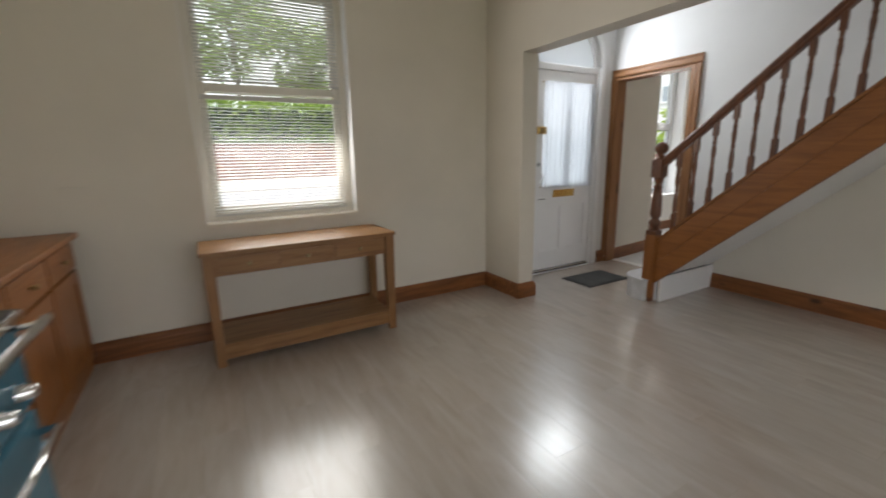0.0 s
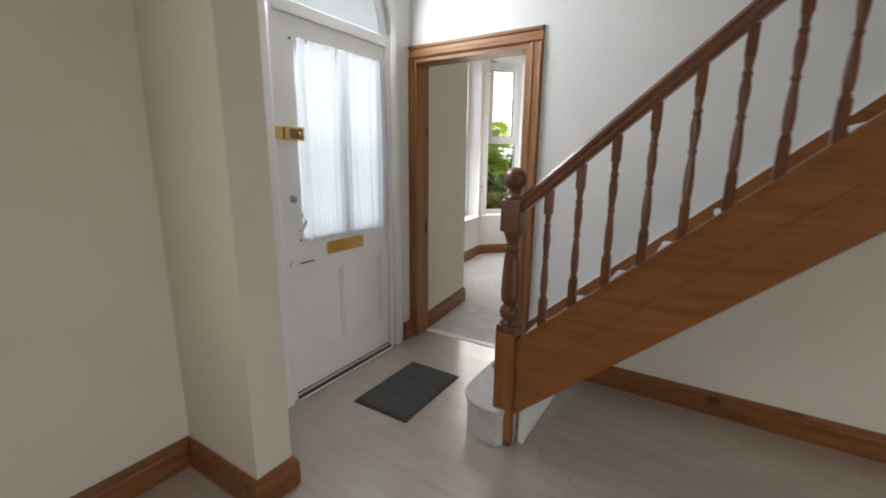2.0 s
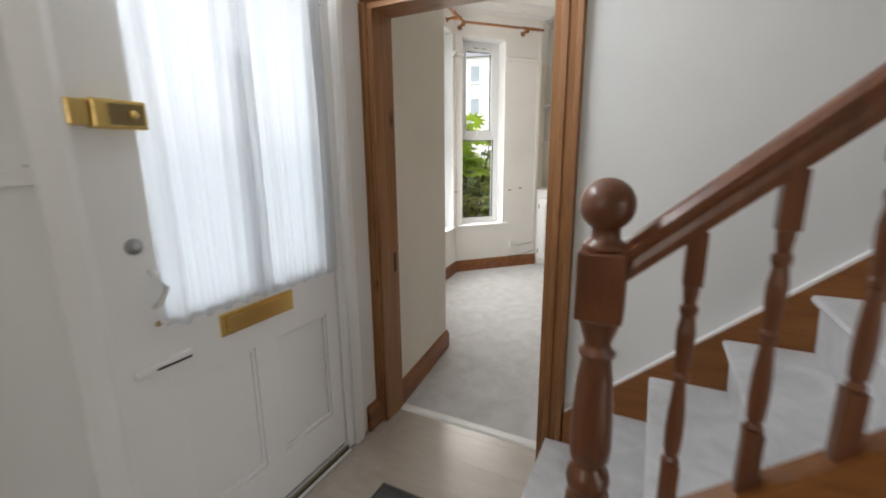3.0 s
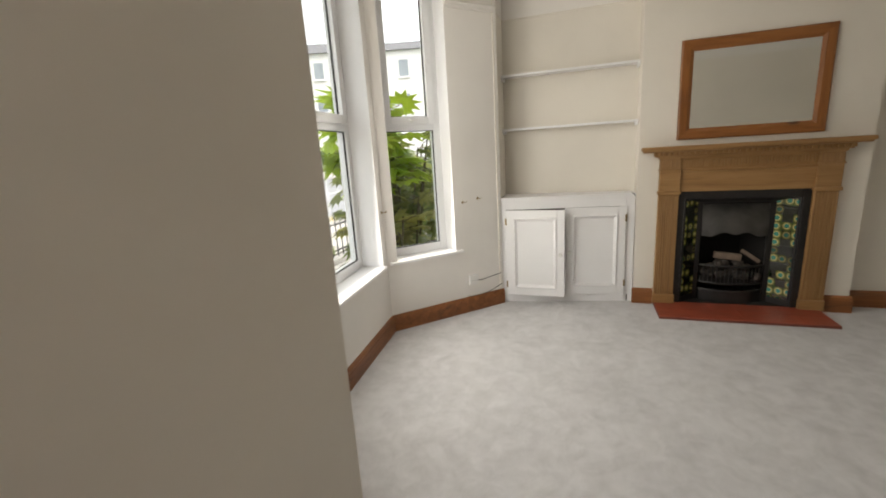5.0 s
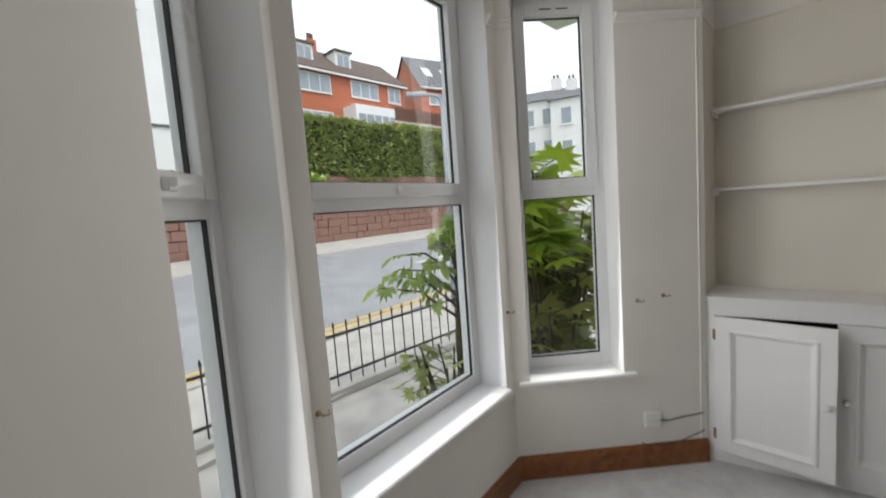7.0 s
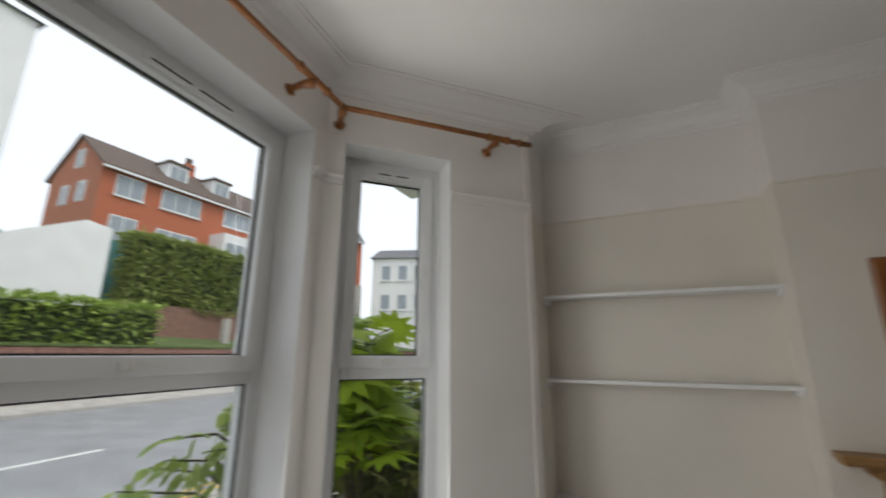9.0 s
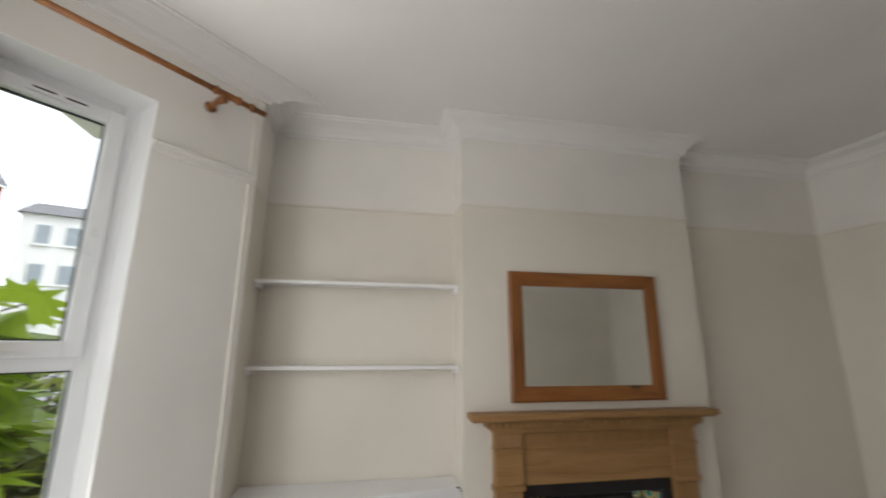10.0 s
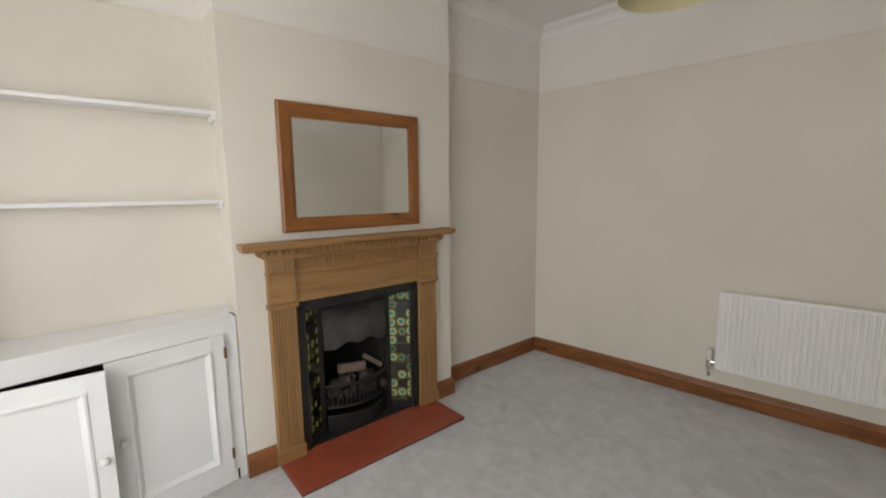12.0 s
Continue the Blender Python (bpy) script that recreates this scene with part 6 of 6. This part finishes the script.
def rubble_wall():
    """Low red stone wall across the road."""
    w = thing("stone_wall", "low red sandstone wall across the road", "stone wall", STREET @ pose(0, 18.6, 0.1))
    part("core", boxed((-25, 0.08, 0), (60, 0.4, 1.72)), M_STONE, w)
    rng = random.Random(9)
    shapes = []
    for k in range(6):
        b = boxed((0, 0, 0), (1, 0.16, 1), 0.04)
        for v in b.verts:
            v.co += Vector((rng.uniform(-0.05, 0.05), rng.uniform(-0.02, 0.02), rng.uniform(-0.05, 0.05)))
        shapes.append(finish(b, "stone", M_STONE))
    z = 0.0
    for r in range(5):
        h = 0.345
        x = 6 + rng.uniform(0, 0.4)
        while x < 28:
            l = rng.uniform(0.3, 0.75)
            part("stone", shapes[rng.randrange(6)], None, w, m=pose(x, rng.uniform(-0.02, 0.02), z) @ Matrix.Diagonal((l - 0.02, 1, h - 0.02, 1)))
            x += l
        z += h
    part("coping", boxed((-25, -0.03, 1.72), (60, 0.42, 1.82), 0.02), M_GRASS, w, "mossy coping")


rubble_wall()


def leaf_shape(kind, rng):
    """Outline of one leaf in its own plane, tip along +y."""
    if kind == "palmate":
        pts = []
        for i in range(9):
            a = math.radians(-125 + 250 * i / 8)
            L = 1.0 - 0.35 * abs(i - 4) / 4
            pts.append((L * math.sin(a), L * math.cos(a)))
            if i < 8:
                am = math.radians(-125 + 250 * (i + 0.5) / 8)
                pts.append((0.48 * math.sin(am), 0.48 * math.cos(am)))
        return [(0.05, -0.05)] + pts[::-1] + [(-0.05, -0.05)]
    return [(0, 0), (0.18, 0.25), (0.22, 0.5), (0.14, 0.8), (0, 1.0), (-0.14, 0.8), (-0.22, 0.5), (-0.18, 0.25)]


def add_leaf(bm, p, direction, up, size, kind, rng):
    d = Vector(direction).normalized()
    q = d.to_track_quat("Y", "Z")
    q = q @ Euler((0, rng.uniform(-0.7, 0.7), 0)).to_quaternion()
    pts = leaf_shape(kind, rng)
    c = bm.verts.new(Vector(p))
    c2 = [bm.verts.new(Vector(p) + q @ Vector((x * size, y * size, -0.28 * size * (x * x + y * y) + 0.05 * size * abs(x)))) for x, y in pts]
    mid = bm.verts.new(Vector(p) + q @ Vector((0, 0.35 * size, 0.03 * size)))
    n = len(c2)
    for i in range(n):
        bm.faces.new((mid, c2[i], c2[(i + 1) % n]))
    bm.verts.remove(c)


def clipped_hedge(name, lo, hi, n, size, mat, label, seed, rough=0.12, m=None):
    """Hedge: a dark block for the inner shade and a skin of many small leaves, uneven at the edges."""
    rng = random.Random(seed)
    h = thing(name, label, "hedge", m)
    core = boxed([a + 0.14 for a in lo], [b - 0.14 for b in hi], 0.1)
    part("core", core, M_HEDGECORE, h, "dark block for the shaded inside")
    bm = bmesh.new()
    dx, dy, dz = (hi[i] - lo[i] for i in range(3))
    for _ in range(n):
        s = rng.random() * (dx * dz + dx * dy + dy * dz)
        if s < dx * dz:
            p = [rng.uniform(lo[0], hi[0]), lo[1] + rng.uniform(0, 0.2), rng.uniform(lo[2], hi[2])]
            d = (rng.gauss(0, 0.5), -0.8, rng.gauss(0.35, 0.5))
        elif s < dx * dz + dx * dy:
            p = [rng.uniform(lo[0], hi[0]), rng.uniform(lo[1], hi[1]), hi[2] - rng.uniform(-0.06, 0.15)]
            d = (rng.gauss(0, 0.6), rng.gauss(-0.3, 0.5), 0.9)
        else:
            p = [lo[0] + rng.uniform(0, 0.2), rng.uniform(lo[1], hi[1]), rng.uniform(lo[2], hi[2])]
            d = (-0.8, rng.gauss(0, 0.5), rng.gauss(0.3, 0.5))
        k = noise.noise(Vector(p) * 0.9)
        p = [p[0], p[1] + k * rough, p[2] + k * rough]
        add_leaf(bm, p, d, None, size * rng.uniform(0.6, 1.3), "oval", rng)
    tagged(part("foliage", bm, mat, h), kind="stuff")
    return h


# near-black green: the hedge's inner shade is put into the core's colour
M_HEDGECORE = plain("hedge_core_shade", (0.025, 0.04, 0.012), 0.95, 0, 0.5, 9, 0.8)
clipped_hedge("laurel_hedge", (-3.0, 19.2, 1.75), (16.7, 20.2, 3.3), 5200, 0.24, M_LAUREL, "bright green laurel hedge above the stone wall", 3, 0.12, STREET)
clipped_hedge("conifer_hedge", (16.1, 24.0, 3.7), (28.6, 25.6, 7.1), 9000, 0.26, M_HEDGE, "tall clipped dark green hedge on a brick wall", 5, 0.3)
solo("garden_wall", boxed((15.7, 24.0, 0.9), (32, 24.4, 3.85), 0.03), M_STONE, "pinkish red garden wall under the hedge", "garden wall")
gp = solo("gate_post", boxed((20.1, 22.6, 1.5), (20.45, 22.95, 3.35), 0.03), M_PAVE, "pale stone gate post", "gate post")

wb = thing("garage", "white rendered building with a sloping top", "outbuilding", pose(0, 24.0, 0))
part("wall", prism(bmesh.new(), [(5.1, 1.5), (15.0, 1.5), (15.0, 6.95), (14.0, 7.1), (11.5, 5.9), (5.1, 5.9)], "y", 0, 5), M_RENDER, wb)
part("verge", prism(bmesh.new(), [(5.1, 5.9), (11.5, 5.9), (11.5, 5.98), (5.1, 5.98)], "y", -0.1, 5), M_SLATE, wb)
steps = thing("garden_steps", "worn garden steps between wall and hedge", "steps", pose(15.05, 22.5, 1.6))
for i in range(9):
    part("step", boxed((0, 0.28 * i, 0.19 * i), (0.95, 0.28 * i + 2.0, 0.19 * i + 0.17), 0.01), M_PAVE, steps)
solo("garden_shed", boxed((16.5, 27, 3.0), (17.9, 28.5, 7.2), 0.02), M_TEAL, "teal painted garden shed", "shed")


def far_window(parent, x0, x1, z0, z1, lights, y=0.0, depth=0.12):
    w = part("window", boxed((x0, y - 0.06, z0), (x1, y + depth, z1), 0.01), M_FARWHITE, parent, "white framed window")
    n = lights
    for i in range(n):
        a = x0 + 0.09 + (x1 - x0 - 0.09) * i / n
        b = x0 + (x1 - x0 - 0.09) * (i + 1) / n
        part("pane", boxed((a, y - 0.075, z0 + 0.09), (b, y - 0.055, z1 - 0.09)), M_FARPANE, w)
    part("sill", boxed((x0 - 0.08, y - 0.16, z0 - 0.1), (x1 + 0.08, y, z0)), M_FARWHITE, w)


def brick_house(m, L, depth, eave, ridge, label, base=3.0, roof=M_ROOF):
    h = thing("brick_house", label, "house", m)
    part("wall", boxed((0, 0, base), (L, depth, eave)), M_REDBRICK, h)
    for x in (0, L):
        part("gable", prism(bmesh.new(), [(0, eave), (depth, eave), (depth / 2, ridge - 0.1)], "x", x - (0.0 if x == 0 else 0.3), x + (0.3 if x == 0 else 0.0)), M_REDBRICK, h)
    for s in (0, 1):
        y0, y1 = (-0.45, depth / 2) if s == 0 else (depth + 0.45, depth / 2)
        dz = (ridge - eave) * 0.45 / (depth / 2)
        part("roof", prism(bmesh.new(), [(y0, eave - dz), (y0, eave - dz + 0.14), (y1, ridge + 0.14), (y1, ridge)], "x", -0.25, L + 0.25), roof, h)
    part("gutter", boxed((-0.2, -0.55, eave - 0.55), (L + 0.2, -0.38, eave - 0.38)), M_FARWHITE, h, "white gutter board")
    return h


H1 = pose(20.85, 40, 0)
h1 = brick_house(H1, 17.9, 8.2, 16.1, 19.2, "red brick semi-detached house with brown tiled roof")
for x0, x1, z0, z1, n in ((1.05, 3.2, 13.7, 15.45, 2), (4.6, 8.2, 13.7, 15.45, 3), (10.6, 14.15, 13.8, 15.5, 3), (15.5, 17.3, 13.8, 15.5, 2), (1.05, 3.1, 9.9, 12.1, 2), (4.6, 8.2, 9.8, 11.9, 3)):
    far_window(h1, x0, x1, z0, z1, n)
bay = part("conservatory", boxed((9.4, -2.2, 8.5), (15.8, 0, 12.5), 0.03), M_FARWHITE, h1, "white framed sun room")
for i in range(6):
    part("pane", boxed((9.7 + i * 1.0, -2.23, 9.4), (10.55 + i * 1.0, -2.19, 11.6)), M_FARPANE, bay)
for x in (5.4, 9.85):
    dm = part("dormer", boxed((x, 1.2, 16.7), (x + 1.9, 4.0, 18.6), 0.03), M_FARWHITE, h1, "white dormer window")
    part("pane", boxed((x + 0.25, 1.16, 17.1), (x + 0.9, 1.2, 18.3)), M_FARPANE, dm)
    part("pane", boxed((x + 1.0, 1.16, 17.1), (x + 1.65, 1.2, 18.3)), M_FARPANE, dm)
    part("dormer_roof", boxed((x - 0.15, 1.0, 18.6), (x + 2.05, 4.1, 18.8)), M_ROOF, dm)
ch = part("chimney", boxed((8.4, 3.6, 18.2), (9.3, 4.6, 20.3), 0.03), M_REDBRICK, h1)
for i in range(3):
    part("chimney_pot", lathe(bmesh.new(), [(0.14, 20.3), (0.12, 20.9), (0.15, 21.0)], 8, pose(8.6 + 0.25 * i, 4.1, 0)), M_ROOF, ch)
for y0, z0, z1 in ((2.0, 13.2, 14.9), (4.6, 13.2, 14.9), (3.2, 16.3, 17.9)):
    w = part("window", boxed((-0.06, y0, z0), (0.1, y0 + 1.3, z1), 0.01), M_FARWHITE, h1, "white framed window")
    part("pane", boxed((-0.075, y0 + 0.1, z0 + 0.1), (-0.055, y0 + 1.2, z1 - 0.1)), M_FARPANE, w)

h2 = brick_house(pose(43.1, 41.6, 0, 0, 0, -15), 10.0, 8.0, 17.3, 21.9, "red brick house with grey slate roof and rooflights", roof=M_SLATE)
far_window(h2, 1.2, 3.4, 14.9, 16.3, 2)
far_window(h2, 5.0, 7.4, 14.9, 16.3, 3)
for x in (1.6, 4.4):
    part("rooflight", prism(bmesh.new(), [(1.2, 18.84), (1.2, 18.96), (2.3, 20.22), (2.3, 20.10)], "x", x, x + 1.1), M_FARWHITE, h2, "pale rooflight")
terrace_wall = solo("terrace_wall", boxed((0, 0, 2.0), (10.5, 0.6, 10.6), 0.03), M_PALESTONE, "pale weathered stone retaining wall below the brick house", "retaining wall")
terrace_wall.matrix_world = pose(41.5, 40.6, 0, 0, 0, -15)
fence = thing("board_fence", "brown boarded garden fence", "fence", pose(33.1, 35.3, 10.65))
for i in range(26):
    part("board", boxed((i * 0.28, 0, 0), (i * 0.28 + 0.25, 0.04, 1.35 - 0.05 * (i % 2)), 0.005), M_FENCEB, fence)


def white_house(m, w, d, eave, ridge, label, stack=None):
    h = thing("white_house", label, "house", m)
    part("wall", boxed((0, 0, -1), (w, d, eave)), M_RENDER, h)
    part("roof", prism(bmesh.new(), [(-0.3, eave - 0.1), (d / 2, ridge), (d + 0.3, eave - 0.1)], "x", -0.3, w + 0.3), M_SLATE, h)
    for i in range(3):
        for z in (eave - 2.6, eave - 5.8):
            far_window(h, 1.0 + i * (w - 2.2) / 2.6, 2.1 + i * (w - 2.2) / 2.6, z, z + 1.7, 1)
    q = w - 1.6 if stack is None else stack
    c = part("chimney", boxed((q, d / 2 - 0.6, ridge - 1), (q + 1.1, d / 2 + 0.4, ridge + 1.0)), M_RENDER, h)
    for i in range(2):
        part("chimney_pot", lathe(bmesh.new(), [(0.15, ridge + 1.0), (0.12, ridge + 1.5)], 8, pose(q + 0.3 + 0.4 * i, d / 2, 0)), M_ROOF, c)
    return h


white_house(pose(43, 30, 0, 0, 0, -70), 7, 8, 12.0, 13.8, "white rendered house with slate roof", 5.2)
white_house(pose(44, 24.3, 0, 0, 0, -75), 10, 8, 11.6, 13.2, "white rendered house with slate roof", 0.9)
white_house(pose(4.6, 33, 0, 0, 0, 4), 9, 8, 20.5, 22.6, "tall white rendered house behind the laurel hedge")


def garden_tree(m, height, radius, seed, mat, label):
    """Small broadleaved tree: tapered trunk, forking limbs, a crown of leaf clumps with gaps."""
    rng = random.Random(seed)
    t = thing("garden_tree", label, "tree", m)
    part("trunk", lathe(bmesh.new(), [(0.17, 0), (0.13, 0.5), (0.10, height * 0.45), (0.04, height * 0.8)], 9), M_STEM, t, "grey-brown trunk")
    leaves = bmesh.new()
    for k in range(15):
        a = rng.uniform(0, 2 * math.pi)
        r = radius * math.sqrt(rng.random())
        c = Vector((r * math.cos(a), r * math.sin(a) * 0.8, height * rng.uniform(0.42, 0.95)))
        z = height * rng.uniform(0.28, 0.5)
        part("limb", tube(bmesh.new(), [(0, 0, z), (c.x * 0.45, c.y * 0.45, (z + c.z) / 2 + 0.15), tuple(c)], 0.025, 5), M_STEM, t)
        size = radius * rng.uniform(0.28, 0.5)
        for _ in range(190):
            d = Vector((rng.gauss(0, 1), rng.gauss(0, 1), rng.gauss(0, 0.8)))
            p = c + d.normalized() * size * rng.uniform(0.5, 1.15)
            add_leaf(leaves, p, (d.x, d.y, d.z - 0.2), None, 0.24 * rng.uniform(0.6, 1.3), "oval", rng)
    tagged(part("crown", leaves, mat, t), kind="stuff")
    return t


garden_tree(pose(1.9, 22.3, 2.2), 6.6, 2.0, 41, M_LAUREL, "leafy green tree behind the laurel hedge")
garden_tree(pose(5.3, 22.6, 2.2), 5.2, 1.3, 42, M_LAUREL, "small bright green tree beside the garage")


def fatsia(name, m, height, seed, n_stem, mat, label, spread_r=0.45, leaf=0.17, low=0.45, per=9):
    """An evergreen shrub: leaning stems, each with leaf stalks that end in broad hand-shaped leaves."""
    rng = random.Random(seed)
    sh = thing(name, label, "shrub", m)
    stems, leaves = bmesh.new(), bmesh.new()
    for s in range(n_stem):
        a = rng.uniform(0, 2 * math.pi)
        lean = rng.uniform(0.05, spread_r)
        H = height * rng.uniform(0.65, 1.0)
        top = Vector((math.cos(a) * lean, math.sin(a) * lean, H))
        base = Vector((math.cos(a) * 0.08, math.sin(a) * 0.08, 0))
        mid = (base + top) / 2 + Vector((rng.uniform(-0.08, 0.08), rng.uniform(-0.08, 0.08), 0))
        tube(stems, [base, mid, top], [0.018, 0.014, 0.008], 6)
        for k in range(per):
            t = low + (1 - low) * (k + rng.random()) / per
            p = base.lerp(mid, t * 2) if t < 0.5 else mid.lerp(top, t * 2 - 1)
            b = rng.uniform(0, 2 * math.pi)
            out = Vector((math.cos(b), math.sin(b), rng.uniform(-0.1, 0.7)))
            q = p + out * rng.uniform(0.12, 0.26)
            tube(stems, [p, (p + q) / 2 + Vector((0, 0, 0.02)), q], 0.004, 5)
            add_leaf(leaves, q, out + Vector((0, 0, rng.uniform(-0.7, 0.2))), None, leaf * rng.uniform(0.7, 1.25), "palmate", rng)
    part("stems", stems, M_STEM, sh)
    tagged(part("foliage", leaves, mat, sh), kind="stuff")
    return sh


g0 = -0.40
fatsia("shrub", pose(8.05, 4.85, g0), 2.15, 11, 15, M_FATSIA, "broad-leaved evergreen shrub outside the bay", 0.55, 0.19, 0.2, 12)
fatsia("shrub", pose(8.75, 5.2, g0), 2.0, 12, 14, M_FATSIA, "dark evergreen shrub beside the bay", 0.6, 0.2, 0.15, 12)
fatsia("shrub", pose(7.62, 4.68, g0), 2.62, 13, 6, M_BRIGHT, "lime green young shoots of an evergreen shrub", 0.32, 0.27, 0.84, 13)
fatsia("shrub", pose(7.55, 4.62, g0), 1.75, 14, 9, M_YLEAF, "shrub with yellowing drooping leaves", 0.35, 0.18, 0.5, 6)
fatsia("shrub", pose(9.4, 4.6, g0), 2.3, 15, 14, M_FATSIA, "dark evergreen shrub beside the bay", 0.6, 0.2, 0.1, 12)
fatsia("shrub", pose(7.35, 5.5, g0), 0.9, 16, 7, M_HEDGE, "low shrub in the front garden", 0.4, 0.12, 0.2, 8)


def fig_branch():
    rng = random.Random(21)
    t = thing("fig_tree", "leafy branch of a small fig tree beside the window", "tree", pose(7.55, 5.45, g0))
    tr = tube(bmesh.new(), [(0, 0, 0), (0.05, 0.05, 0.8), (0.0, 0.0, 1.6), (0.05, -0.05, 2.0)], [0.05, 0.04, 0.03, 0.015], 8)
    lv = bmesh.new()
    for k in range(9):
        z = 1.0 + 0.1 * k
        end = Vector((-0.75 + 0.06 * k + rng.uniform(-0.1, 0.1), rng.uniform(-0.35, 0.25), z + 0.42 - 0.05 * k))
        s = Vector((0.0, 0.0, z))
        midp = (s + end) / 2 + Vector((0, 0, 0.10))
        tube(tr, [s, midp, end], [0.014, 0.009, 0.004], 6)
        for j in range(8):
            u = 0.3 + 0.7 * j / 7
            p = s.lerp(midp, u * 2) if u < 0.5 else midp.lerp(end, u * 2 - 1)
            add_leaf(lv, p, (rng.uniform(-1, 0.3), rng.uniform(-0.8, 0.8), rng.uniform(-0.9, 0.2)), None, rng.uniform(0.09, 0.17), "oval" if j % 3 else "palmate", rng)
    part("trunk", tr, M_STEM, t)
    tagged(part("crown", lv, M_LAUREL, t), kind="stuff")


fig_branch()


def street_lamp():
    p = thing("street_lamp", "slim grey steel street lamp on the footway", "street lamp", pose(10.85, 8.5, -0.36))
    part("base", lathe(bmesh.new(), [(0.085, 0), (0.085, 0.75), (0.06, 0.82), (0.05, 0.84)], 14), M_LAMPPOST, p, smooth=True)
    part("post", lathe(bmesh.new(), [(0.05, 0.8), (0.045, 2.4), (0.036, 3.9)], 12), M_LAMPPOST, p, smooth=True)
    part("arm", tube(bmesh.new(), [(0, 0, 3.88), (-0.03, 0.03, 4.0), (-0.12, 0.10, 4.06), (-0.26, 0.22, 4.08)], 0.022, 8), M_LAMPPOST, p)
    part("lantern", box(bmesh.new(), (-0.22, -0.07, -0.045), (0.16, 0.07, 0.045), 0.03, pose(-0.34, 0.29, 4.08, 0, 0, -40)), M_LAMPPOST, p, "grey lantern head")


M_LAMPPOST = plain("galvanised_post", (0.30, 0.33, 0.36), 0.5, 0.4, 0.15, 6)
street_lamp()

blk = thing("brick_annexe", "red brick annexe with a pale coping", "annexe", pose(33.1, 35.4, 0))
part("wall", boxed((0, 0, 3.0), (7.2, 2.9, 10.4)), M_REDBRICK, blk)
part("coping", boxed((-0.15, -0.15, 10.4), (7.35, 3.05, 10.64), 0.03), M_PALESTONE, blk, "pale stone coping")
far_window(blk, 0.8, 2.6, 8.0, 9.6, 2)
far_window(blk, 4.2, 6.0, 8.0, 9.6, 2)


# ---------------------------------------------------------------- floor boards of dining room and hall
def boards():
    """Vinyl boards laid along y; those nearest the walk are single parts."""
    W, L, gap = 0.185, 1.22, 0.0006
    rng = random.Random(7)
    x_lo, x_hi, y_lo, y_hi = LEFT, 3.99, BACK, FY - 0.002
    rest_v, rest_f = [], []
    me_full = finish(boxed((0, 0, 0), (W - gap, L - gap, 0.0035)), "board", M_VINYL)
    i, x = 0, x_lo
    while x < x_hi:
        w = min(W, x_hi - x)
        y = y_lo - rng.uniform(0, L)
        while y < y_hi:
            a, b = max(y, y_lo), min(y + L, y_hi)
            if b - a > 0.02:
                near = a > -0.8 and x > -1.2
                if near:
                    part("board", me_full, None, floor_d, m=pose(x, a, -0.0035) @ Matrix.Diagonal((w / W, (b - a) / L, 1, 1)))
                else:
                    k = len(rest_v)
                    for zz in (-0.0035, 0.0):
                        rest_v.extend([(x, a, zz), (x + w - gap, a, zz), (x + w - gap, b - gap, zz), (x, b - gap, zz)])
                    rest_f.extend([tuple(k + q for q in f) for f in ((4, 5, 6, 7), (0, 1, 5, 4), (1, 2, 6, 5), (2, 3, 7, 6), (3, 0, 4, 7))])
            y += L
        x += W
    me = bpy.data.meshes.new("boards")
    me.from_pydata(rest_v, [], rest_f)
    me.materials.append(M_VINYL)
    tagged(part("boards", me, None, floor_d), kind="stuff")


boards()
